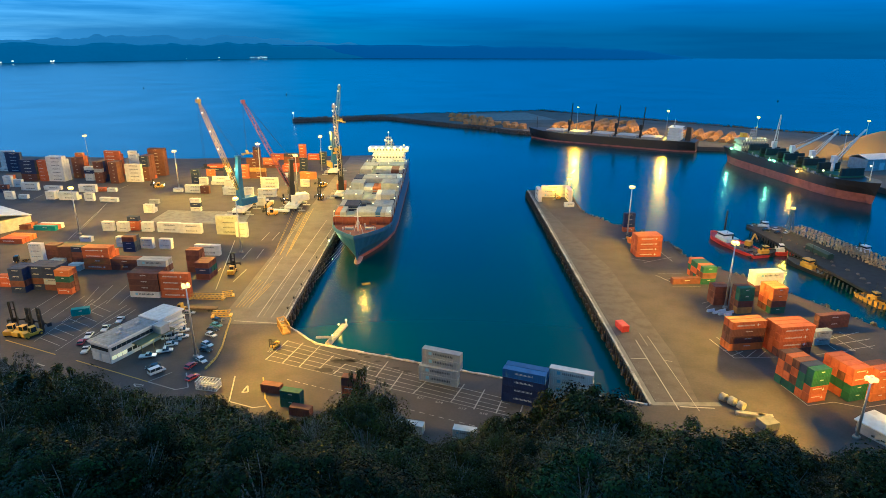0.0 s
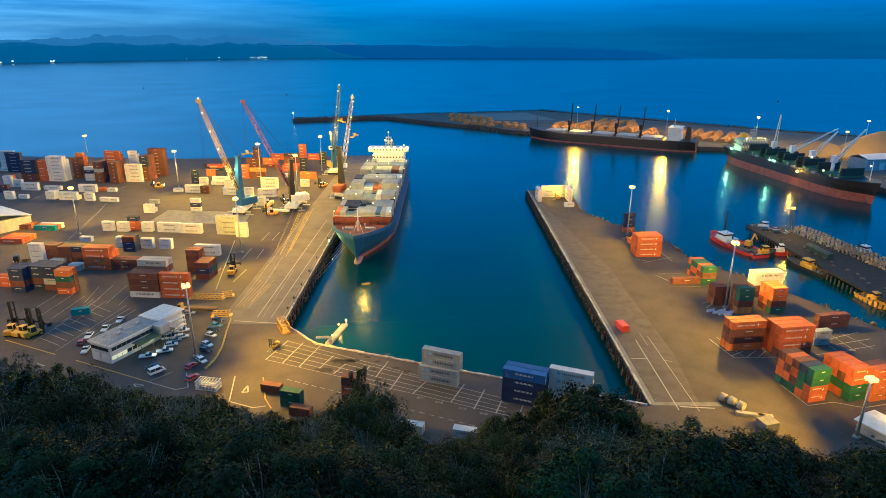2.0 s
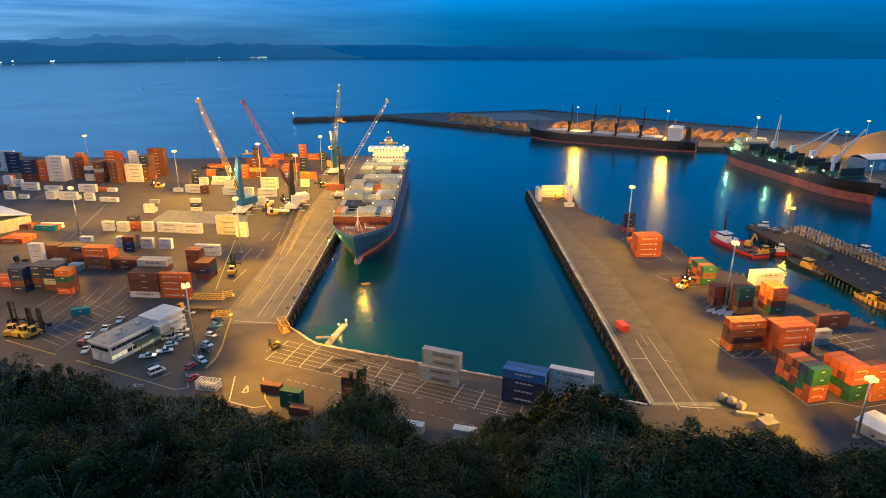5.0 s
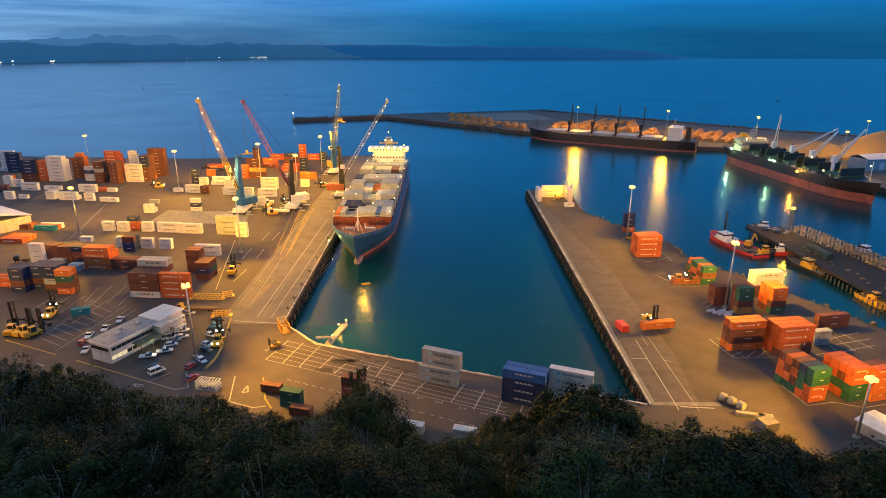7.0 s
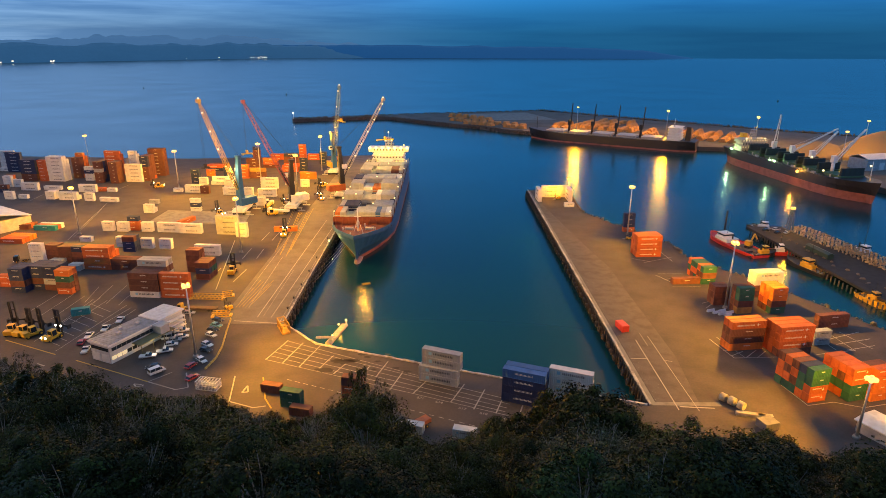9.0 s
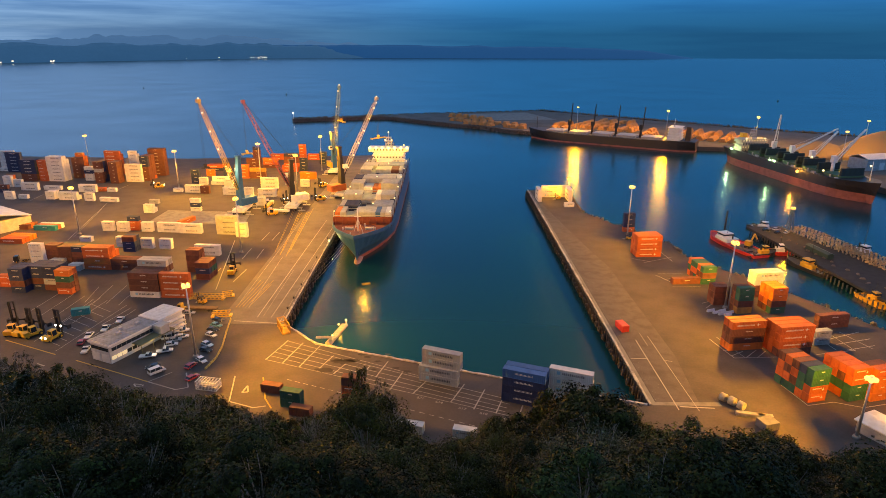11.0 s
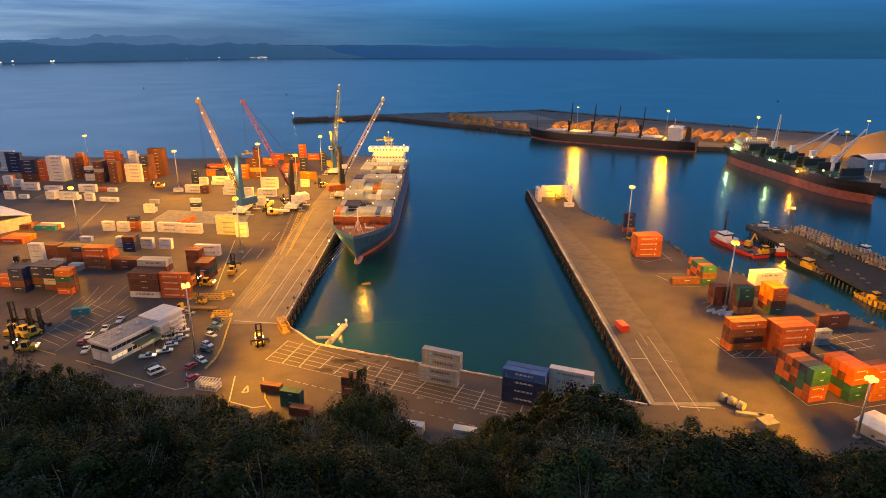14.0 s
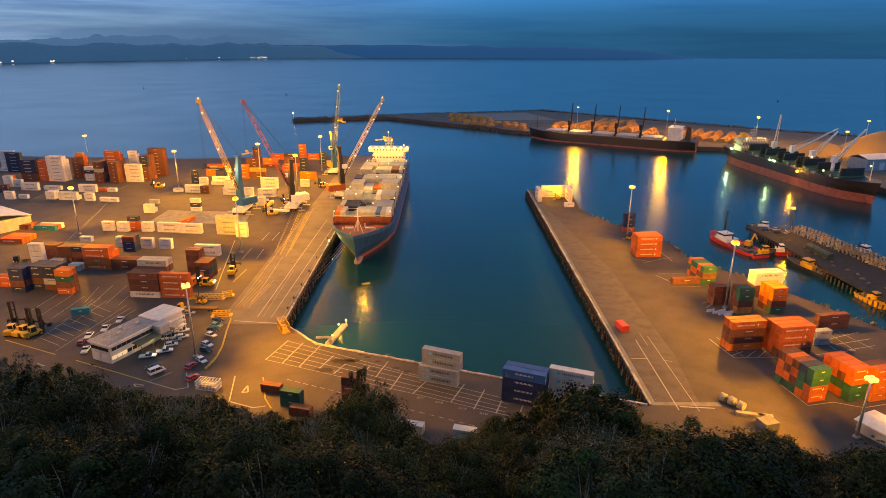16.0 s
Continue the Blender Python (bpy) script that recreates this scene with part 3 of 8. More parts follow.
def stack(x, y, turn, feet, columns, place="stacked in the yard", group="yard containers"):
    """Columns of containers, one behind the other; each word lists the colours from the ground up."""
    L = 12.19 if feet == 40 else 6.06
    base = pose(x, y, 0, 0, 0, turn)
    for k, word in enumerate(columns.split()):
        for i, c in enumerate(word):
            if c == "-":
                continue
            slip = random.uniform(-0.08, 0.08)
            m = base @ pose(L / 2 + slip, 1.22 + 2.62 * k, 2.6 * i + 0.004, 0, 0, random.choice((0, 180)))
            if x < -15 and y > 286:
                far_box("yard", feet, c, base @ pose(L / 2 + slip, 1.22 + 2.62 * k, 2.6 * i + 0.004))
            else:
                container(feet, c, m, place, group)


# ---- container stacks of the yard and the pier ----
stack(-7.2, 160.4, -20, 40, "gg", "stacked on the wharf apron", "pier containers")
stack(16.9, 149.6, -21, 40, "nnnl nnnl", "stacked on the wharf apron", "pier containers")
stack(30.1, 150.0, -21, 40, "wwww", "stacked on the wharf apron", "pier containers")
stack(92.7, 272.9, 5, 40, "rrrr rrrr rrrr", "stacked on the wharf apron", "pier containers")
stack(98.1, 314.0, 5, 20, "rnnn", "stacked on the wharf apron", "pier containers")
stack(97.7, 238.2, 5, 40, "b", "stacked on the wharf apron", "pier containers")
stack(110.0, 238.3, 6, 20, "dbd rbr drd brd rdr", "stacked on the wharf apron", "pier containers")
stack(105.8, 216.6, 6, 20, "bbb bbb", "stacked on the wharf apron", "pier containers")
stack(111.3, 208.8, 7, 20, "ybdd bbbb", "stacked on the wharf apron", "pier containers")
stack(125.2, 224.6, 7, 40, "bbww bbww", "stacked on the wharf apron", "pier containers")
stack(124.0, 208.9, 8, 20, "dboo booo broo", "stacked on the wharf apron", "pier containers")
stack(109.3, 175.8, 8.7, 40, "brrr rrrr rrrr", "stacked on the wharf apron", "pier containers")
stack(95.2, 179.4, 8, 40, "obbr obbr", "stacked on the wharf apron", "pier containers")
stack(134.7, 196.1, 9, 40, "bb", "stacked on the wharf apron", "pier containers")
stack(126.0, 183.6, 9, 20, "gg", "stacked on the wharf apron", "pier containers")
stack(104.0, 148.7, 14, 20, "rrdd rddn dbrb drbr drrb", "stacked on the wharf apron", "pier containers")
stack(115.8, 149.4, 14, 20, "ddrr rdbr rdrr bbrr", "stacked on the wharf apron", "pier containers")
stack(122.3, 149.4, 14, 20, "ooor rrrb", "stacked on the wharf apron", "pier containers")
stack(-53.1, 153.6, -14, 20, "b", "stacked in the yard", "yard containers")
stack(-45.4, 146.1, -14, 20, "dd", "stacked in the yard", "yard containers")
stack(-42.0, 142.0, -14, 20, "b", "stacked in the yard", "yard containers")
stack(-27.8, 144.6, -10, 20, "bbrb", "stacked in the yard", "yard containers")
stack(-11.1, 134.6, -14, 20, "w", "stacked on the wharf apron", "pier containers")
stack(2.5, 132.3, -14, 20, "w", "stacked on the wharf apron", "pier containers")
stack(-351.8, 472.8, -4, 40, "w wwwwww", "stacked in the yard", "yard containers")
stack(-342.2, 468.5, -4, 40, "nnnnnn", "stacked in the yard", "yard containers")
stack(-310.8, 437.9, -4, 40, "bbnnnn bbnnnn bbnnn", "stacked in the yard", "yard containers")
stack(-296.4, 436.2, -4, 20, "rrrrrr bbbbbb bbbbb", "stacked in the yard", "yard containers")
stack(-289.8, 436.3, -4, 40, "wwwwwww wwwwwww wwwwww", "stacked in the yard", "yard containers")
stack(-277.3, 446.4, -4, 20, "bbbbbb obbbbb bbboooo oooooo", "stacked in the yard", "yard containers")
stack(-264.5, 438.7, -4, 20, "wwnw", "stacked in the yard", "yard containers")
stack(-252.9, 431.2, -4, 20, "bbbgbb nbbnnn nnbbbb", "stacked in the yard", "yard containers")
stack(-240.9, 429.5, -4, 20, "bbbbbb bbbbbb bbbbbb", "stacked in the yard", "yard containers")
stack(-232.7, 435.3, -4, 40, "wwwww", "stacked in the yard", "yard containers")
stack(-223.0, 439.3, -4, 20, "bbbbnnn bbbbbbb bbbbbbb rbbbbbb", "stacked in the yard", "yard containers")
stack(-260.5, 461.2, -4, 40, "rrrrrrr rrrrrr", "stacked in the yard", "yard containers")
stack(-242.2, 461.5, -4, 20, "wwwwwww wwwwww", "stacked in the yard", "yard containers")
stack(-225.1, 457.6, -4, 40, "bbbbbbbb bbbbbbbb", "stacked in the yard", "yard containers")
stack(-310.1, 417.4, -4, 20, "www wwr", "stacked in the yard", "yard containers")
stack(-303.3, 417.5, -4, 20, "ww", "stacked in the yard", "yard containers")
stack(-291.3, 407.3, -4, 40, "ww", "stacked in the yard", "yard containers")
stack(-276.9, 409.2, -4, 40, "w", "stacked in the yard", "yard containers")
stack(-249.0, 402.9, -4, 40, "ww", "stacked in the yard", "yard containers")
stack(-237.6, 404.7, -4, 20, "r", "stacked in the yard", "yard containers")
stack(-229.8, 403.2, -4, 20, "w", "stacked in the yard", "yard containers")
stack(-301.4, 400.4, -4, 20, "nb", "stacked in the yard", "yard containers")
stack(-285.1, 381.7, -4, 20, "ww", "stacked in the yard", "yard containers")
stack(-277.3, 383.4, -4, 20, "w", "stacked in the yard", "yard containers")
stack(-258.5, 382.1, -4, 20, "ww ww", "stacked in the yard", "yard containers")
stack(-249.2, 380.7, -4, 40, "ww w", "stacked in the yard", "yard containers")
stack(-231.1, 378.0, -4, 20, "ww", "stacked in the yard", "yard containers")
stack(-220.6, 376.7, -4, 20, "w", "stacked in the yard", "yard containers")
stack(-214.5, 375.3, -4, 20, "w", "stacked in the yard", "yard containers")
stack(-186.5, 371.4, -4, 20, "g", "stacked in the yard", "yard containers")
stack(-179.6, 349.8, -4, 20, "ww w", "stacked in the yard", "yard containers")
stack(-222.3, 313.3, -4, 40, "t r w", "stacked in the yard", "yard containers")
stack(-238.1, 315.2, -4, 40, "b r b", "stacked in the yard", "yard containers")
stack(-225.0, 290.7, -4, 40, "r r o o", "stacked in the yard", "yard containers")
stack(-184.5, 312.7, -4, 20, "ww", "stacked in the yard", "yard containers")
stack(-176.1, 311.8, -4, 20, "ww", "stacked in the yard", "yard containers")
stack(-171.0, 313.9, -4, 20, "rrn", "stacked in the yard", "yard containers")
stack(-163.0, 311.9, -4, 20, "ww", "stacked in the yard", "yard containers")
stack(-154.0, 311.0, -4, 40, "ww", "stacked in the yard", "yard containers")
stack(-141.4, 309.1, -4, 40, "ww", "stacked in the yard", "yard containers")
stack(-155.9, 278.3, -4, 20, "nnb nnn", "stacked in the yard", "yard containers")
stack(-188.1, 258.9, -4, 20, "wwww", "stacked in the yard", "yard containers")
stack(-184.9, 265.0, -4, 20, "bbb bbb", "stacked in the yard", "yard containers")
stack(-177.5, 262.8, -4, 20, "bbb bbb", "stacked in the yard", "yard containers")
stack(-171.7, 262.8, -4, 20, "bbn bbb", "stacked in the yard", "yard containers")
stack(-161.0, 254.0, -4, 40, "rorr rrrr rrr", "stacked in the yard", "yard containers")
stack(-148.6, 253.4, -4, 40, "bb bb", "stacked in the yard", "yard containers")
stack(-125.2, 222.9, -4, 40, "wbbb wbbb bbbb bbgbg bbgbg", "stacked in the yard", "yard containers")
stack(-112.8, 222.5, -4, 40, "rrrr", "stacked in the yard", "yard containers")
stack(-175.6, 227.1, -4, 20, "nbnn nbnn bbnn", "stacked in the yard", "yard containers")
stack(-169.6, 230.2, -4, 20, "nbnn bbnn nnnn", "stacked in the yard", "yard containers")
stack(-163.5, 229.6, -4, 20, "bgnn bbnn bbnn", "stacked in the yard", "yard containers")
stack(-156.0, 225.6, -4, 20, "rbdo bbbr", "stacked in the yard", "yard containers")
stack(-184.9, 233.1, -4, 20, "rr", "stacked in the yard", "yard containers")
stack(-180.2, 257.5, -4, 20, "w g", "stacked in the yard", "yard containers")
stack(-168.1, 251.8, -4, 20, "g w", "stacked in the yard", "yard containers")
stack(-140.2, 282.7, -4, 20, "ww", "stacked in the yard", "yard containers")
stack(-149.8, 283.5, -4, 20, "ww", "stacked in the yard", "yard containers")
stack(-163.2, 286.0, -4, 20, "ww", "stacked in the yard", "yard containers")
stack(-186.1, 293.9, -4, 20, "w", "stacked in the yard", "yard containers")
stack(-113.5, 250.9, -4, 20, "bbbb bbbb", "stacked in the yard", "yard containers")
stack(-106.3, 242.1, -4, 20, "bnb bdb bdb", "stacked in the yard", "yard containers")
stack(-119.3, 273.7, -4, 40, "ww", "stacked in the yard", "yard containers")
stack(-182.6, 430.4, -4, 20, "nnnn", "stacked in the yard", "yard containers")
stack(-187.8, 475.7, -4, 40, "nr br", "stacked in the yard", "yard containers")
stack(-152.6, 448.5, -4, 20, "rrrr", "stacked in the yard", "yard containers")
stack(-145.8, 448.6, -4, 40, "bby", "stacked in the yard", "yard containers")
stack(-161.2, 490.1, -4, 40, "bbb", "stacked in the yard", "yard containers")
stack(-147.8, 490.4, -4, 40, "bro", "stacked in the yard", "yard containers")
stack(-163.1, 515.1, -4, 20, "bbbbn", "stacked in the yard", "yard containers")
stack(-166.7, 452.3, -4, 20, "nnn", "stacked in the yard", "yard containers")
stack(-181.5, 456.2, -4, 20, "oo", "stacked in the yard", "yard containers")
stack(-175.9, 426.8, -4, 20, "ww", "stacked in the yard", "yard containers")
stack(-164.5, 399.2, -4, 20, "bb", "stacked in the yard", "yard containers")
stack(-167.4, 426.9, -4, 40, "w ww", "stacked in the yard", "yard containers")
stack(-176.1, 402.3, -4, 40, "ww", "stacked in the yard", "yard containers")
stack(-184.9, 403.8, -4, 20, "w", "stacked in the yard", "yard containers")
stack(-156.1, 421.6, -4, 20, "ww", "stacked in the yard", "yard containers")
stack(-148.1, 396.2, -4, 40, "ww", "stacked in the yard", "yard containers")
stack(-133.6, 394.8, -4, 20, "ww", "stacked in the yard", "yard containers")
stack(-128.0, 415.0, -4, 40, "www", "stacked in the yard", "yard containers")
stack(-123.3, 391.8, -4, 40, "ww", "stacked in the yard", "yard containers")
stack(-117.8, 368.1, -4, 20, "ww", "stacked in the yard", "yard containers")
stack(-101.5, 420.7, -4, 20, "ww", "stacked in the yard", "yard containers")
stack(-113.7, 425.9, -4, 20, "w", "stacked in the yard", "yard containers")
stack(-128.5, 483.6, -4, 40, "brbbn", "stacked in the yard", "yard containers")
stack(-126.9, 529.3, -4, 20, "rrrrr", "stacked in the yard", "yard containers")
stack(-114.6, 477.0, -4, 20, "nnnn", "stacked in the yard", "yard containers")
stack(-128.0, 474.5, -4, 40, "rr", "stacked in the yard", "yard containers")
stack(-118.9, 526.7, -4, 40, "rr", "stacked in the yard", "yard containers")
stack(-107.9, 447.2, -4, 40, "oo", "stacked in the yard", "yard containers")
stack(-104.4, 505.9, -4, 20, "nnnn", "stacked in the yard", "yard containers")
stack(-120.7, 307.3, -4, 40, "gggg", "stacked in the yard", "yard containers")
stack(-108.9, 302.5, -4, 20, "www", "stacked in the yard", "yard containers")
stack(-153.1, 354.0, -4, 20, "wnw", "stacked in the yard", "yard containers")
stack(-184.9, 482.6, -4, 40, "rb", "stacked in the yard", "yard containers")
stack(-166.8, 476.1, -4, 40, "wb", "stacked in the yard", "yard containers")
stack(-151.0, 526.1, -4, 40, "rr", "stacked in the yard", "yard containers")
stack(-96.6, 527.1, -4, 20, "r", "stacked in the yard", "yard containers")
stack(-6.2, 161.2, -22, 40, "--gg", "stacked on the wharf apron", "pier containers")
join_far("yard", "far_container_stacks", "rust, white and coloured containers stacked deep in the yard")


# ---- ships: local y runs from bow to stern, z = 0 is the water ----
def breadths(s, L, B, rake, fine_deck, fine_water):
    """Half-breadths at the deck and at the waterline, s metres behind the stem."""
    d = (B / 2) * (1 - (1 - min(1, max(0, s) / fine_deck)) ** 2.1)
    w = (B / 2) * (1 - (1 - min(1, max(0, s - rake) / fine_water)) ** 1.9)
    tail = max(0, (s - (L - 26)) / 26)
    return d * (1 - 0.12 * tail ** 2), w * (1 - 0.55 * tail ** 2)


def hull(parent, L, B, depth, bow_rise, split, rake, fine_deck, fine_water, top, bottom, y0=0.0):
    stations = [0.02, 1.5, 4, 8, 12, 17, 24, 32, 42, 55, 75, 0.5 * L, L - 45, L - 26, L - 16, L - 8, L - 3, L]
    upper, lower = [], []
    for s in stations:
        d, w = breadths(s, L, B, rake, fine_deck, fine_water)
        d, w = max(d, 0.12), max(w, 0.06)
        z = depth + bow_rise * max(0, 1 - s / 36) ** 0.8 + (0.8 if s > L - 30 else 0)
        f = max(0.0, min(1.0, split / z))
        mid = w + (d - w) * f ** 1.6
        back = max(0, rake - s) * 0.55
        upper.append([(-mid, s + back * (1 - f), split), (-(mid + d) / 2 - 0.12 * (d - mid), s + back * (1 - f) * 0.5, (split + z) / 2), (-d, s, z), (d, s, z), ((mid + d) / 2 + 0.12 * (d - mid), s + back * (1 - f) * 0.5, (split + z) / 2), (mid, s + back * (1 - f), split)])
        lower.append([(-w * 0.8, s + back + (rake * 0.4 if s < rake else 0), -5), (-w, s + back, 0), (-mid, s + back * (1 - f), split), (mid, s + back * (1 - f), split), (w, s + back, 0), (w * 0.8, s + back + (rake * 0.4 if s < rake else 0), -5)])
    upper, lower = ([[(x, y + y0, z) for x, y, z in r] for r in q] for q in (upper, lower))
    bm = bmesh.new()
    loft(bm, upper)
    part("hull", bm, top, parent)
    bm = bmesh.new()
    loft(bm, lower)
    part("lower_hull", bm, bottom, parent, "rusty red underwater hull")
    return [(u[2], u[3]) for u in upper]


def railing(parent, pts, h=1.1, step=2.5, material=None, r=0.05):
    bm = bmesh.new()
    for a, b in zip(pts, pts[1:]):
        a, b = Vector(a), Vector(b)
        n = max(1, int((b - a).length / step))
        for k in (0.5, 1.0):
            bar(bm, a + Vector((0, 0, h * k)), b + Vector((0, 0, h * k)), r)
        for i in range(n + 1):
            p = a.lerp(b, i / n)
            bar(bm, p, p + Vector((0, 0, h)), r)
    return part("railing", bm, material or WHITE, parent)


def superstructure(parent, w, y0, y1, z, decks, step=2.75, wing=3.0, lit=False, paint=WHITE):
    """White accommodation block with a bridge, windows, a funnel and a mast."""
    cx = 0
    for k in range(decks):
        bm = bmesh.new()
        inset = 0.35 * k
        top_deck = k == decks - 1
        hw = w / 2 - (0 if not top_deck else -wing)
        box(bm, -hw + (inset if not top_deck else 0), y0 + inset * 0.3, z + step * k, hw - (inset if not top_deck else 0), y1 - inset, z + step * (k + 1) - 0.25)
        box(bm, -hw - 0.5, y0 - 0.5, z + step * (k + 1) - 0.25, hw + 0.5, y1 + 0.4, z + step * (k + 1))
        deck = part("deck_house", bm, paint, parent)
        n = max(4, int(w / 2.4))
        me = None
        for i in range(n):
            x = -w / 2 + w * (i + 0.5) / n
            b2 = bmesh.new()
            box(b2, -0.45, -0.06, 0, 0.45, 0.02, 1.0 if not top_deck else 1.2)
            if me is None:
                me = mesh_of(b2, "window", GLASS if not (lit and k % 2) else WINDOW_GLOW)
            else:
                b2.free()
            share("window", me, deck, pose(x, y0 + inset * 0.3, z + step * k + 0.9))
    zt = z + step * decks
    bm = bmesh.new()
    tube(bm, (0, y0 + 4, zt), (0, y0 + 4, zt + 8), 0.35, 0.2, 8)
    if lit:
        # lattice radar tower on the monkey island
        for x in (-2.2, 2.2):
            for y in (y0 + 2.6, y0 + 5.4):
                bar(bm, (x * 1.15, y, zt), (x * 0.75, y, zt + 7.6), 0.3)
            for k in range(3):
                bar(bm, (x * 1.15, y0 + 2.6, zt + 2.5 * k), (x * 0.8, y0 + 5.4, zt + 2.5 * k + 2.4), 0.18)
        for k in range(3):
            bar(bm, (-2.4, y0 + 2.6, zt + 2.5 * k), (2.0, y0 + 2.6, zt + 2.5 * k + 2.4), 0.18)
        box(bm, -2.6, y0 + 2.2, zt + 5.0, 2.6, y0 + 5.8, zt + 5.2)
        box(bm, -2.2, y0 + 2.2, zt + 7.6, 2.2, y0 + 5.8, zt + 7.85)
        tube(bm, (0, y0 + 4, zt + 8), (0, y0 + 4, zt + 11.5), 0.2, 0.1, 8)
    bar(bm, (-3.2, y0 + 4, zt + 4.5), (3.2, y0 + 4, zt + 4.5), 0.25)
    bar(bm, (-1.8, y0 + 4, zt + 6.5), (1.8, y0 + 4, zt + 6.5), 0.2)
    box(bm, -1.5, y0 + 3.4, zt + 2.8, 1.5, y0 + 3.8, zt + 3.2)
    for x in (-1.6, 1.6):
        bar(bm, (x, y0 + 4, zt), (x * 0.5, y0 + 4, zt + 5), 0.22)
    part("radar_mast", bm, GREYP, parent, "grey radar mast")
    return zt


def lamp_row(parent, pts, r, material):
    """Deck floodlights, each a small glowing lamp on a bracket."""
    bm = bmesh.new()
    bmesh.ops.create_uvsphere(bm, u_segments=10, v_segments=6, radius=r)
    me = mesh_of(bm, "floodlight", material)
    for p in pts:
        share("floodlight", me, parent, pose(*p), "glowing deck floodlight")


def real_lamp(x, y, z, watts, colour=LAMP_COLOUR, size=0.6):
    d = bpy.data.lights.new("lamp", "POINT")
    d.energy, d.color, d.shadow_soft_size = watts, colour, size
    ob = new("lamp", d)
    ob.location = (x, y, z)
    return ob


def container_ship():
    ship = thing("container_ship", "blue-hulled container ship berthed bow-on at the wharf, lit bridge", "ship", pose(-41.6, 256, SEA))
    L, B = 232.0, 30.4
    edge = hull(ship, L - 12, B, 11.5, 2.6, 1.7, 12, 33, 55, HULL_BLUE, HULL_RED, 12.0)
    bm = bmesh.new()
    loft(bm, [[(r * math.cos(a), y, -1.4 + r * 1.35 * math.sin(a)) for a in (2 * math.pi * i / 12 for i in range(12))] for y, r in ((16.0, 0.25), (16.7, 1.2), (18.5, 1.9), (22, 2.2), (32, 2.2))], smooth=True)
    part("bulbous_bow", bm, BULB_PINK, ship, "pale red bulbous bow at the waterline")
    bm = bmesh.new()
    ring = [(x, y, z) for (x, y, z), _ in edge[:8]]
    strip(bm, [(-abs(x), y, z) for x, y, z in reversed(ring)] + [(abs(x), y, z) for x, y, z in ring], 0.3, 1.7)
    part("bulwark", bm, HULL_BLUE, ship)
    bm = bmesh.new()
    for s0, s1 in ((1.5, 6), (6, 14), (14, 32)):
        d0, d1 = breadths(s0, L, B, 12, 33, 55)[0] - 0.4, breadths(s1, L, B, 12, 33, 55)[0] - 0.4
        z0, z1 = 11.6 + 2.6 * max(0, 1 - s0 / 36) ** 0.8, 11.6 + 2.6 * max(0, 1 - s1 / 36) ** 0.8
        s0, s1 = s0 + 12, s1 + 12
        v = [bm.verts.new(p) for p in ((-d0, s0, z0), (d0, s0, z0), (d1, s1, z1), (-d1, s1, z1))]
        w = [bm.verts.new(q.co + Vector((0, 0, 0.12))) for q in v]
        bm.faces.new(w)
        for i in range(4):
            bm.faces.new((v[i], v[(i + 1) % 4], w[(i + 1) % 4], w[i]))
    part("foredeck", bm, DECK, ship, "red-oxide painted foredeck")
    bm = bmesh.new()
    box(bm, -15.1, 43.0, 11.5, 15.1, 43.5, 16.2)
    for i in range(9):
        x = -14 + 3.5 * i
        v = [bm.verts.new(p) for p in ((x, 43.0, 15.8), (x, 43.0, 11.6), (x, 40.6, 11.6), (x + 0.15, 43.0, 15.8), (x + 0.15, 43.0, 11.6), (x + 0.15, 40.6, 11.6))]
        bm.faces.new(v[:3]), bm.faces.new(v[3:][::-1])
        for a, b in ((0, 1), (1, 2), (2, 0)):
            bm.faces.new((v[a], v[a + 3], v[b + 3], v[b]))
    part("breakwater_wall", bm, DECK, ship, "red-oxide breakwater wall on the foredeck")
    bm = bmesh.new()
    for x in (-5, 5):
        tube(bm, (x - 1.6, 31, 13.6), (x + 1.6, 31, 13.6), 0.9, 0.9, 10)
        box(bm, x - 2, 29.8, 12.2, x - 1.6, 32.2, 14.4), box(bm, x + 1.6, 29.8, 12.2, x + 2, 32.2, 14.4)
    for x, y in ((-3, 21), (3, 21), (-8, 30), (8, 30), (-2, 37), (2, 37)):
        tube(bm, (x, y, 12.5), (x, y, 14.6), 0.35, 0.35, 8)
    part("windlass", bm, GREYP, ship, "grey anchor windlasses and bollards")
    bm = bmesh.new()
    tube(bm, (0, 27, 13), (0, 27, 25), 0.4, 0.25, 8)
    bar(bm, (-1.6, 27, 21), (1.6, 27, 21), 0.25)
    for x in (-2.2, 2.2):
        bar(bm, (x, 27, 13), (0, 27, 20), 0.2)
    part("foremast", bm, WHITE, ship, "white foremast")
    bm = bmesh.new()
    box(bm, -14.6, 0, 0, 14.6, 12.6, 1.5)
    cover = mesh_of(bm, "hatch_cover", DECK)
    bm = bmesh.new()
    box(bm, -15, -0.2, 5.1, 15, 0.2, 5.4)
    for s in (-1, 1):
        box(bm, s * 14.85 - 0.2, -0.25, 0, s * 14.85 + 0.2, 0.25, 7.0)
    bridge = mesh_of(bm, "lashing_bridge", GREYP)
    for i in range(12):
        if i < 11:
            share("hatch_cover", cover, ship, pose(0, 44.5 + i * 14.2, 11.5), "red-oxide hatch cover under the deck cargo")
        share("lashing_bridge", bridge, ship, pose(0, 43.7 + i * 14.2, 11.5), "grey steel lashing bridge")
    bm = bmesh.new()
    for s in (-1, 1):
        box(bm, s * 15.0 - 0.12, 44, 11.5, s * 15.0 + 0.12, 226, 12.6)
    part("side_bulwark", bm, HULL_BLUE, ship)
    zt = superstructure(ship, 24.0, 201, 213, 12.0, 5, 2.75, 3.0, True)
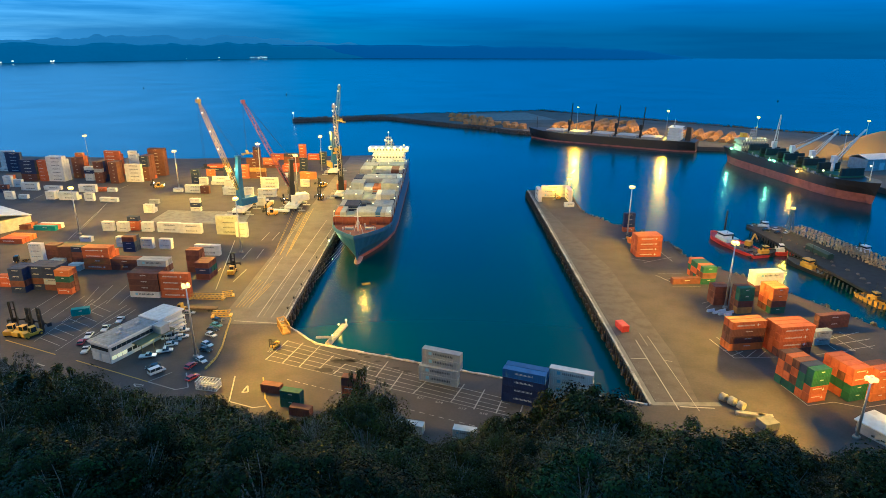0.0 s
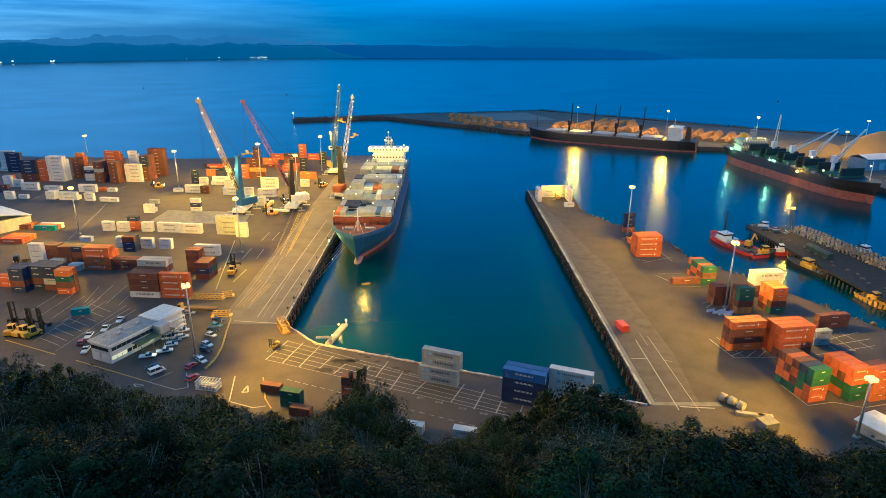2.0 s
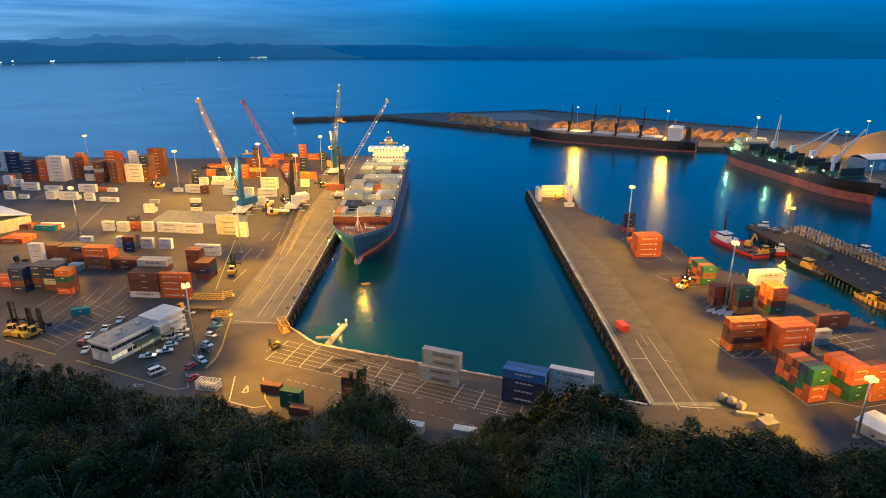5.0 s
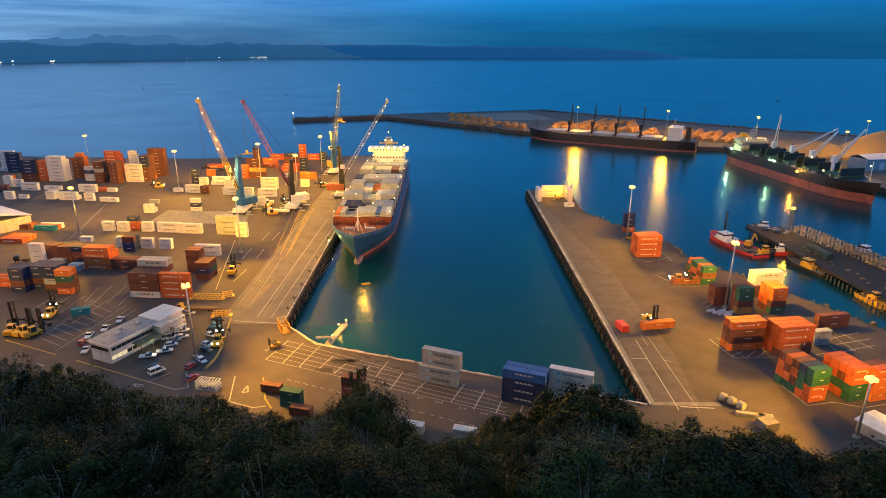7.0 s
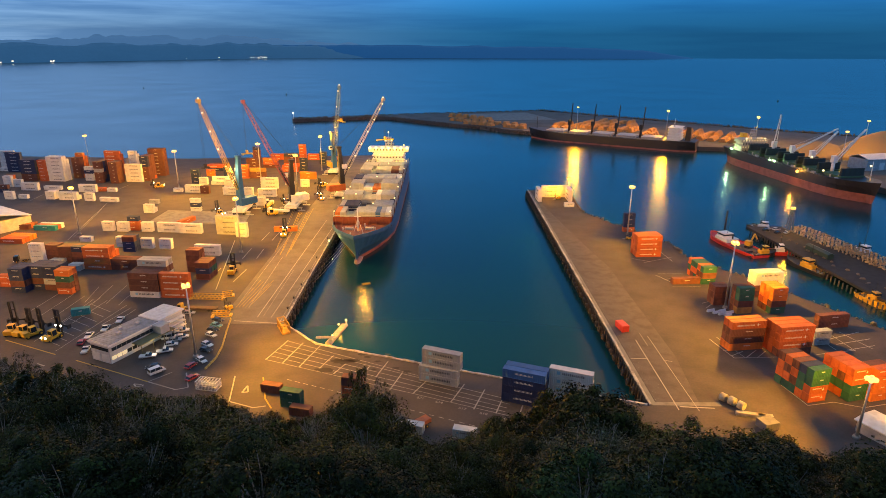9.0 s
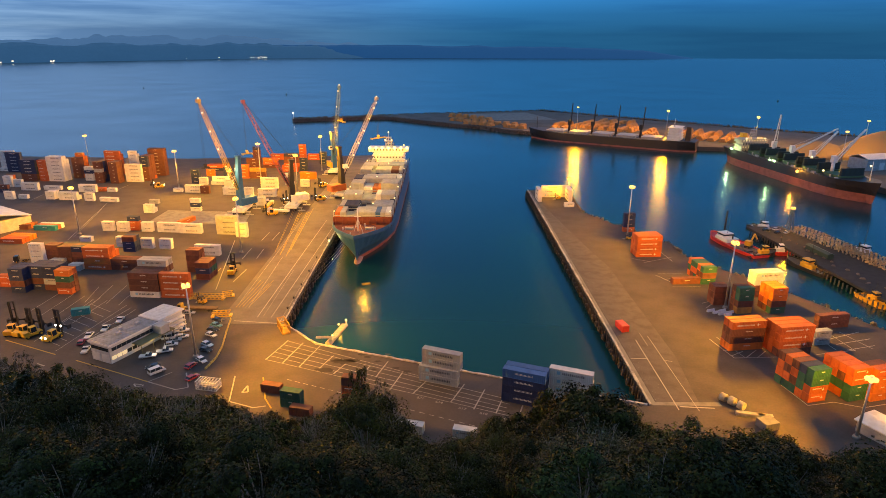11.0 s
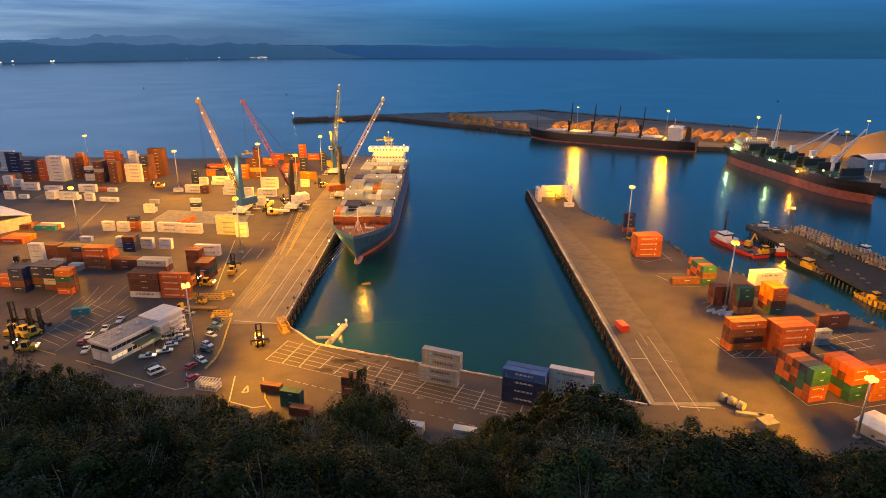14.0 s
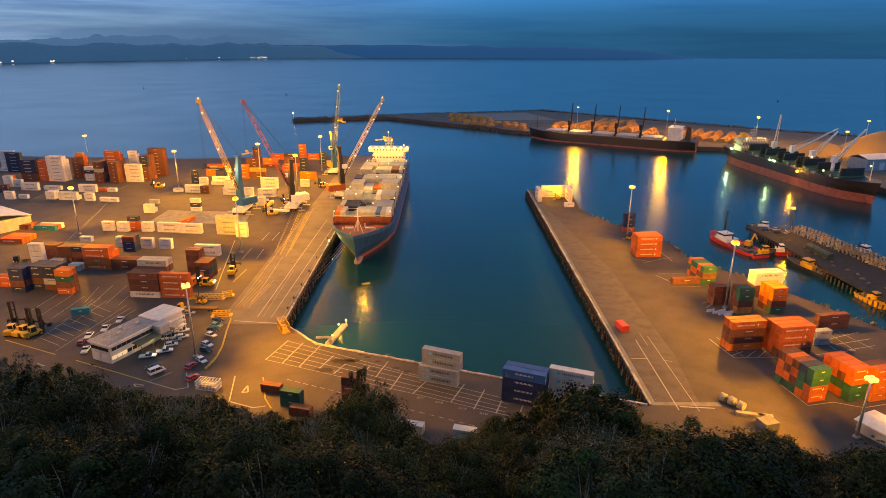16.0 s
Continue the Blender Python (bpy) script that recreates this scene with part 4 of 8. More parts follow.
    bm = bmesh.new()
    loft(bm, [[(x * k, 217 + y * k, z) for x, y in ((-3, -3), (3, -3), (3.6, 0), (3, 4), (-3, 4), (-3.6, 0))] for z, k in ((12, 1.15), (22, 1.0), (27, 0.85))])
    part("funnel", bm, HULL_BLUE, ship)
    lamp_row(ship, [(-14 + 4.67 * i, 199.9, zt + 0.3) for i in range(7)], 1.15, RIG_LAMP)
    lamp_row(ship, [(0, 205, zt + 11.6), (-2.4, 203.4, zt + 5.8), (2.4, 203.4, zt + 5.8), (11.5, 203, zt + 2.2)], 0.5, RIG_LAMP)
    lamp_row(ship, [(s * 14.4, 44 + 28.4 * i, 19.0) for i in range(6) for s in (-1, 1)] + [(-7, 72, 21.5), (0, 86, 21), (4, 58, 19.6), (0, 116, 22), (5, 144, 25), (-4, 172, 26)], 0.42, COOL)
    for lx, ly, lz, watts in ((-50, 445, 25, 11000), (-33, 445, 25, 11000), (-41.6, 405, 28, 30000), (-41.6, 345, 24, 14000), (-42, 294, 26, 16000)):
        real_lamp(lx, ly, lz, watts, (1.0, 0.48, 0.035), 0.6)
    # cargo
    rnd = random.Random(5)
    for bay in range(11):
        y = 44.7 + bay * 14.2
        high = (2, 2, 3, 2, 3, 3, 2, 3, 3, 2, 2)[bay]
        tint, drop = "g", 0
        for row in range(11):
            x = -13.0 + row * 2.6
            if rnd.random() < 0.4:
                tint = rnd.choice("ggggwggggnlggwgbgg")
            if rnd.random() < 0.3:
                drop = rnd.choice((0, 0, 0, 1))
            n = high - drop - (1 if bay in (1, 2) and row in (4, 5, 6) else 0)
            for k in range(n):
                c = tint if k == n - 1 or rnd.random() < 0.5 else rnd.choice("ggggwbgng")
                if (bay == 0 and row == 0) or (bay == 4 and row in (5, 6) and k == n - 1):
                    c = "o"
                if bay == 0 and row > 6 and k == 0:
                    c = "w"
                far_box("ship", 40, c, pose(-41.6 + x, 256 + y + 6.1, SEA + 13.01 + 2.6 * k, 0, 0, 90))
    join_far("ship", "deck_cargo", "white, grey and coloured containers stacked on the ship")
    return ship


def deck_crane(parent, y, z, h, boom, az, luff, material):
    """A ship's deck crane: post, cab and jib."""
    bm = bmesh.new()
    tube(bm, (0, y, z), (0, y, z + h * 0.62), 1.3, 1.15, 12)
    box(bm, -1.6, y - 1.6, z + h * 0.62, 1.6, y + 1.6, z + h)
    part("crane_post", bm, material, parent)
    bm = bmesh.new()
    a, l = radians(az), radians(luff)
    p0 = Vector((1.6 * math.sin(a), y + 1.6 * math.cos(a), z + h * 0.72))
    tip = p0 + Vector((boom * math.cos(l) * math.sin(a), boom * math.cos(l) * math.cos(a), boom * math.sin(l)))
    side = Vector((math.cos(a), -math.sin(a), 0))
    for s in (-1, 1):
        bar(bm, p0 + side * s * 1.1, tip + side * s * 0.35, 0.4, 0.7)
    for i in range(1, 9):
        f = i / 9
        w = 1.1 + (0.35 - 1.1) * f
        c = p0.lerp(tip, f)
        bar(bm, c - side * w, c + side * w, 0.22)
    bar(bm, tip, Vector((0, y, z + h)), 0.12)
    part("jib", bm, material, parent)


def bulk_carrier(name, label, m, L, B, depth, cranes, hatch_paint, jib_paint, house, red):
    ship = thing(name, label, "ship", m)
    hull(ship, L, B, depth, 2.6, red, 7, 26, 34, HULL_BLACK, HULL_RED)
    railing(ship, [(-B / 2 + 0.3, 40, depth), (-B / 2 + 0.3, L - 30, depth)], 1.2, 3.0, GREYP, 0.08)
    railing(ship, [(B / 2 - 0.3, 40, depth), (B / 2 - 0.3, L - 30, depth)], 1.2, 3.0, GREYP, 0.08)
    n = 5
    span = (L - 30 - 22) / n
    for i in range(n):
        y0 = 22 + span * i + 3
        bm = bmesh.new()
        box(bm, -B * 0.32, y0, depth, B * 0.32, y0 + span - 6.5, depth + 1.6)
        part("hatch_coaming", bm, hatch_paint, ship)
        k = 6
        step = (span - 5.7) / k
        bm = bmesh.new()
        box(bm, -B * 0.35, 0, 0, B * 0.35, step - 0.12, 0.7)
        panel = mesh_of(bm, "hatch_panel", hatch_paint)
        for j in range(k):
            share("hatch_panel", panel, ship, pose(0, y0 - 0.4 + step * j, depth + 1.62 + 0.12 * (j % 2)))
    for i, (az, luff, boom) in enumerate(cranes):
        deck_crane(ship, 22 + span * (i + 1), depth, 13.0, boom, az, luff, jib_paint)
    zt = superstructure(ship, B * (0.84 if house else 0.72), L - 27, L - 15, depth, 4 if house else 5, 2.7, 1.0, house, CREAM if house else WHITE)
    bm = bmesh.new()
    loft(bm, [[(x * k, L - 9 + y * k, z) for x, y in ((-2.2, -2.2), (2.2, -2.2), (2.2, 2.6), (-2.2, 2.6))] for z, k in ((depth, 1.1), (depth + 14, 0.9))])
    part("funnel", bm, HULL_BLACK if not house else YELLOW, ship)
    bm = bmesh.new()
    tube(bm, (0, 10, depth + 2), (0, 10, depth + 15), 0.35, 0.2, 8)
    bar(bm, (-1.5, 10, depth + 11), (1.5, 10, depth + 11), 0.25)
    part("foremast", bm, jib_paint, ship)
    return ship


container_ship()
bulk_carrier("bulk_carrier", "black-hulled log carrier with grey hatches alongside the log yard", pose(97, 693, SEA, 0, 0, -120.6), 180, 27, 9.5,
             [(0, 88, 22)] * 4, GREYP, DARK, False, 1.6)
HATCH_GREEN = mat("hatch_green", (0.05, 0.12, 0.06), 0.6, vary=0.2, grime=0.4)
far_ship = bulk_carrier("bulk_carrier", "black bulk carrier with red boot top and raised cranes", pose(287, 388, SEA, 0, 0, 6.8), 166, 27, 12.5,
                        [(75, 40, 33), (75, 38, 27), (95, 28, 36), (200, 82, 26)], HATCH_GREEN, WHITE, True, 6.0)
lamp_row(far_ship, [(0, 11.4, 24.5), (-8.5, 42.6, 15.4), (8.6, 138.4, 24), (-8.6, 138.4, 24), (-1.8, 65, 21)], 0.7, COOL)


def folded_hatches(ship, depth):
    """Hatch covers of a working ship stand folded upright at the ends of the holds."""
    bm = bmesh.new()
    box(bm, -8.6, 0, 0, 8.6, 0.7, 5.2)
    for x in (-6, -2, 2, 6):
        box(bm, x - 0.15, -0.18, 0.2, x + 0.15, 0.0, 5.0)
    cover = mesh_of(bm, "folded_hatch_cover", mat("hatch_black_green", (0.018, 0.03, 0.022), 0.55, vary=0.25, grime=0.4))
    for i in range(5):
        for k, dy in enumerate((3.2, 4.4, 18.4, 19.6)):
            if i == 0 and k > 1:
                continue
            share("folded_hatch_cover", cover, ship, pose(0, 22 + 22.8 * i + dy, depth + 2.4, 6 if k % 2 else -5, 0, 0), "dark hatch cover folded upright")
    bm = bmesh.new()
    for i in range(5):
        for s in (-1, 1):
            box(bm, s * 11.4 - 0.8, 24 + 22.8 * i, depth, s * 11.4 + 0.8, 27 + 22.8 * i, depth + 1.4)
            tube(bm, (s * 10.4, 33 + 22.8 * i, depth), (s * 10.4, 33 + 22.8 * i, depth + 2.2), 0.5, 0.5, 8)
    part("deck_fittings", bm, GREYP, ship, "grey deck vents and lockers")


folded_hatches(far_ship, 12.5)
sx, sy, sz = pose(287, 388, SEA, 0, 0, 6.8) @ Vector((-16.0, 62, 12.0))
real_lamp(sx, sy, sz, 7000, (1.0, 0.42, 0.04), 0.8)
lamp_row(far_ship, [(-13.9, 62, 11.0)], 1.2, SODIUM)
lamp_row(far_ship, [(-13.7, 150, 13.6), (-13.7, 96, 13.4), (-13.7, 90, 13.4)], 0.8, GREENL)
for gy, watts in ((150, 7000), (93, 4000)):
    px, py, pz = pose(287, 388, SEA, 0, 0, 6.8) @ Vector((-15.2, gy, 14.0))
    real_lamp(px, py, pz, watts * 0.7, (0.55, 1.0, 0.5), 0.7)


# ---- light masts and cranes ----
def flood(x, y, z, watts, aim):
    """The light of a mast's lamp ring: all round, or a wide flood towards aim."""
    if aim is None:
        return real_lamp(x, y, z, watts, LAMP_COLOUR, 0.7)
    d = bpy.data.lights.new("lamp", "SPOT")
    d.energy, d.color, d.shadow_soft_size = watts, LAMP_COLOUR, 0.7
    d.spot_size, d.spot_blend = radians(130), 0.9
    ob = new("lamp", d)
    ob.matrix_basis = look((x, y, z), (*aim, 0))
    return ob


def light_mast(x, y, h, label, lit=1.0, aim=(), warm=True, lean=0.0):
    mast = thing("light_mast", label, "light mast", pose(x, y, 0, 0, lean, random.uniform(0, 90)), "yard light masts")
    bm = bmesh.new()
    tube(bm, (0, 0, 0.7), (0, 0, h - 0.6), 0.42, 0.2, 12)
    part("pole", bm, STEEL, mast, "galvanised tapered pole")
    bm = bmesh.new()
    tube(bm, (0, 0, 0), (0, 0, 0.75), 0.95, 0.85, 12)
    part("base_block", bm, CONCRETE, mast)
    bm = bmesh.new()
    for r in (0.42, 0.6):
        k = 12
        pts = [Vector((r * math.cos(2 * math.pi * i / k), r * math.sin(2 * math.pi * i / k), h)) for i in range(k)]
        for a, b in zip(pts, pts[1:] + pts[:1]):
            bar(bm, a, b, 0.1)
    for i in range(4):
        a = math.pi * i / 2
        bar(bm, (0, 0, h - 0.7), (0.6 * math.cos(a), 0.6 * math.sin(a), h), 0.12)
    # Added disc that shields the pole from the light just above it.
    tube(bm, (0, 0, h + 0.25), (0, 0, h + 0.35), 0.36, 0.36, 12)
    tube(bm, (0, 0, h - 0.7), (0, 0, h + 0.25), 0.16, 0.12, 8)
    part("head_ring", bm, STEEL, mast)
    bm = bmesh.new()
    box(bm, -0.32, -0.2, -0.3, 0.32, 0.25, 0.3)
    soften(bm, 0.06)
    case = mesh_of(bm, "floodlight", DARK)
    bm = bmesh.new()
    bmesh.ops.create_uvsphere(bm, u_segments=12, v_segments=8, radius=0.68)
    bulb = mesh_of(bm, "lens", SODIUM if warm else COOL)
    for i in range(4):
        a = 90 * i + 45
        f = share("floodlight", case, mast, pose(0.66 * math.cos(radians(a)), 0.66 * math.sin(radians(a)), h + 0.1, -25, 0, a - 90))
        share("lens", bulb, f, pose(0, 0.32, -0.1), "glowing sodium lens")
    for k in range(0, len(aim) or 1):
        flood(x, y, h + 2.0, LAMP_POWER * lit / max(1, len(aim)), aim[k] if aim else None)
    return mast


TALL = "tall galvanised light mast with a glowing sodium lamp ring"
light_mast(-80.2, 174.3, 25.1, TALL, 2.75, ((25, 152), (20, 160), (35, 156), (-52, 215)))
light_mast(-193.5, 306.5, 25.2, TALL, 1.1)
light_mast(-186, 415.8, 26, TALL, 1.0)
light_mast(-98.4, 278, 27.0, TALL, 1.2)
light_mast(-97.5, 479.6, 27.1, TALL, 0.8)
light_mast(-95.9, 389.1, 28, TALL, 1.05)
light_mast(-284.5, 481, 27, TALL, 1.0)
light_mast(-132, 430, 29, TALL, 1.0)
light_mast(-186, 176, 25, TALL, 0.7)
light_mast(109.5, 214.5, 26.5, TALL, 1.15)
light_mast(99.1, 309.9, 26, TALL, 1.5, ((66, 270), (76, 340)))
light_mast(82.5, 388.5, 13.3, "slim light mast at the pier head, unlit", 0.05)
light_mast(107.6, 132.8, 17.5, "lower light mast near the hill with bright sodium lamps", 1.5, ((15, 158), (5, 160), (60, 168), (150, 165)))
light_mast(154, 705, 28.8, TALL, 0.8)
light_mast(250, 684, 27, TALL, 0.8)
light_mast(321, 625, 27, TALL, 0.8)
light_mast(410, 590, 28, TALL, 0.5)
light_mast(345, 520, 27, TALL, 0.5)


def lattice(bm, p, q, w0, w1, n, r):
    """A four-chord lattice girder from p to q."""
    p, q = Vector(p), Vector(q)
    way = (q - p).normalized()
    side = Vector((1, 0, 0))
    up = way.cross(side).normalized()
    rings = []
    for i in range(n + 1):
        f = i / n
        w = (w0 + (w1 - w0) * f) * min(1, 0.35 + 4 * f, 0.35 + 6 * (1 - f))
        c = p.lerp(q, f)
        rings.append([c + side * a * w / 2 + up * b * w / 2 for a, b in ((-1, -1), (1, -1), (1, 1), (-1, 1))])
    for k in range(4):
        for a, b in zip(rings, rings[1:]):
            bar(bm, a[k], b[k], r)
    for i, (a, b) in enumerate(zip(rings, rings[1:])):
        for k in range(4):
            j = (k + 1) % 4
            bar(bm, a[k], b[j], r * 0.55) if i % 2 else bar(bm, a[j], b[k], r * 0.55)


BOOM_RED = mat("boom_red", (0.24, 0.055, 0.07), 0.5, vary=0.15, grime=0.2)
BOOM_YELLOW = mat("boom_yellow", (0.46, 0.30, 0.06), 0.5, vary=0.15, grime=0.2)
BOOM_PALE = mat("boom_cream", (0.52, 0.46, 0.34), 0.5, vary=0.15, grime=0.3)
BOOM_TEAL = mat("boom_blue_grey", (0.10, 0.20, 0.26), 0.5, vary=0.15, grime=0.2)


def mobile_crane(x, y, az, luff, L, tower_h, tower_paint, boom_paint, house_paint, label, lamps, drop=20.0, chassis_turn=0.0, wide=6.0, beam=YELLOW):
    crane = thing("harbour_crane", label, "crane", pose(x, y, 0, 0, 0, chassis_turn), "harbour cranes")
    bm = bmesh.new()
    box(bm, -3.6, -8.5, 1.7, 3.6, 8.5, 3.1)
    tube(bm, (0, 0, 3.1), (0, 0, 4.4), 2.6, 2.4, 16)
    box(bm, -2.4, -8.4, 3.1, 2.4, -5.0, 4.0)
    part("chassis", bm, WHITE, crane, "white wheeled chassis")
    bm = bmesh.new()
    tube(bm, (-0.35, 0, 0), (0.35, 0, 0), 0.8, 0.8, 12)
    wheel = mesh_of(bm, "wheel", DARK)
    for s in (-1, 1):
        for i in range(7):
            share("wheel", wheel, crane, pose(s * 3.0, -7.2 + 2.4 * i, 0.8))
    for sx in (-1, 1):
        for sy in (-1, 1):
            bm = bmesh.new()
            box(bm, min(sx * 3.4, sx * 6.8), sy * 7 - 0.5, 1.6, max(sx * 3.4, sx * 6.8), sy * 7 + 0.5, 2.3)
            tube(bm, (sx * 6.3, sy * 7, 0.3), (sx * 6.3, sy * 7, 1.8), 0.3, 0.3, 8)
            box(bm, sx * 6.3 - 2.2, sy * 7 - 0.9, 0, sx * 6.3 + 2.2, sy * 7 + 0.9, 0.35)
            part("outrigger", bm, GREYP, crane, "outrigger beam with its ground pad")
    bm = bmesh.new()
    box(bm, -3.0, -9.0, 4.4, 3.0, 2.0, 8.6)
    box(bm, -2.6, -9.6, 4.6, 2.6, -9.0, 8.2)
    for i in range(6):
        box(bm, -3.06, -8.4 + 1.5 * i, 5.2, 3.06, -7.6 + 1.5 * i, 7.6)
    upper = part("upper_works", bm, house_paint, crane)
    upper.matrix_basis = pose(0, 0, 0, 0, 0, -az - chassis_turn)
    bm = bmesh.new()
    loft(bm, [[(-w, yb, z), (w, yb, z), (w, yf, z), (-w, yf, z)] for z, w, yb, yf in ((4.4, 1.9, -1.2, 2.4), (tower_h * 0.55, 1.6, -0.9, 1.9), (tower_h, 1.2, -1.4, 0.6))])
    box(bm, -1.5, -2.2, tower_h, 1.5, 1.0, tower_h + 1.2)
    part("tower", bm, tower_paint, upper)
    bm = bmesh.new()
    zc = 19.0
    box(bm, 1.7, 0.4, zc, 3.7, 3.4, zc + 2.5)
    part("cab", bm, WHITE, upper, "white crane cab with dark glazing")
    bm = bmesh.new()
    box(bm, 1.8, 3.36, zc + 0.9, 3.6, 3.46, zc + 2.3)
    part("cab_window", bm, GLASS, upper)
    l = radians(luff)
    p0 = Vector((0, 2.0, 14.0))
    tip = p0 + Vector((0, L * math.cos(l), L * math.sin(l)))
    bm = bmesh.new()
    lattice(bm, p0, tip, 2.4, 1.6, 26, 0.22)
    box(bm, -1.0, tip.y - 0.9, tip.z - 0.6, 1.0, tip.y + 1.1, tip.z + 1.2)
    part("boom", bm, boom_paint, upper)
    bm = bmesh.new()
    top = Vector((0, -1.0, tower_h + 1.2))
    for s in (-0.7, 0.7):
        tube(bm, top + Vector((s, 0, 0)), tip + Vector((s, 0, 1)), 0.06, 0.06, 5)
        tube(bm, tip + Vector((s, 0.6, 0)), tip + Vector((s, 0.6, -drop)), 0.05, 0.05, 5)
    tube(bm, p0 + Vector((-1.2, -1.4, -3)), p0.lerp(tip, 0.22) + Vector((-0.6, 0, 0)), 0.28, 0.2, 8)
    tube(bm, p0 + Vector((1.2, -1.4, -3)), p0.lerp(tip, 0.22) + Vector((0.6, 0, 0)), 0.28, 0.2, 8)
    part("cable", bm, DARK, upper, "hoist ropes and luffing cylinders")
    bm = bmesh.new()
    hz = tip.z - drop
    box(bm, -0.9, tip.y + 0.1, hz - 1.6, 0.9, tip.y + 1.1, hz)
    box(bm, -0.5, tip.y + 0.6 - wide, hz - 2.4, 0.5, tip.y + 0.6 + wide, hz - 1.7)
    for e in (0.6 - wide, wide):
        box(bm, -1.2, tip.y + e, hz - 2.6, 1.2, tip.y + e + 0.6, hz - 1.8)
    part("spreader", bm, beam, upper, "hook block with its container spreader")
    if lamps:
        lamp_row(upper, [(0.9, p0.y + (tip.y - p0.y) * f, p0.z + (tip.z - p0.z) * f - 1.0) for f in lamps] + [(1.6, 1.6, tower_h * 0.62), (0, tip.y, tip.z + 1.7)], 0.42, COOL)
    return crane, upper


mobile_crane(-86, 470.7, 151, 70, 56, 31, BLUEP, BOOM_TEAL, YELLOW, "blue mobile harbour crane with a yellow machinery house on the wharf", (0.45, 0.75, 0.97), 22)
swing_crane, swing_upper = mobile_crane(-67.9, 394.2, 85, 58, 56, 32, TOWER_BLACK, BOOM_PALE, ORANGE, "dark-towered mobile harbour crane working the container ship", (0.12, 0.28, 0.44, 0.6, 0.76, 0.9, 0.97), 24)
mobile_crane(-121.3, 353.2, -146, 70, 56, 33, BLUEP, BOOM_YELLOW, BLUEP, "blue-towered mobile crane with a yellow boom parked in the yard", (0.1, 0.3, 0.5, 0.7, 0.9), 34, 0, 2.0, DARK)
mobile_crane(-92.7, 362.9, -124, 66, 56, 29, TOWER_BLACK, BOOM_RED, WHITE, "dark green mobile crane with a red boom parked on the apron", (), 27, 0, 3.0, BOOM_YELLOW)

# floodlights on the parked crane shine up along its boom
real_lamp(-124, 349, 26, 9000, (1.0, 0.66, 0.2), 0.4)
real_lamp(-128, 344, 44, 9000, (1.0, 0.66, 0.2), 0.4)


# ---- office, vehicles and yard things ----
def ribbed(bm, x0, x1, y0, y1, z0, z1, step=1.0):
    """A roof slab with raised seams, one sheet."""
    prof = [(x0, z0), (x0, z1)]
    x = x0 + step
    while x < x1 - 0.3:
        prof += [(x, z1), (x + 0.02, z1 + 0.08), (x + 0.12, z1 + 0.08), (x + 0.14, z1)]
        x += step
    prof += [(x1, z1), (x1, z0)]
    loft(bm, [[(px, y, pz) for px, pz in prof] for y in (y0, y1)])


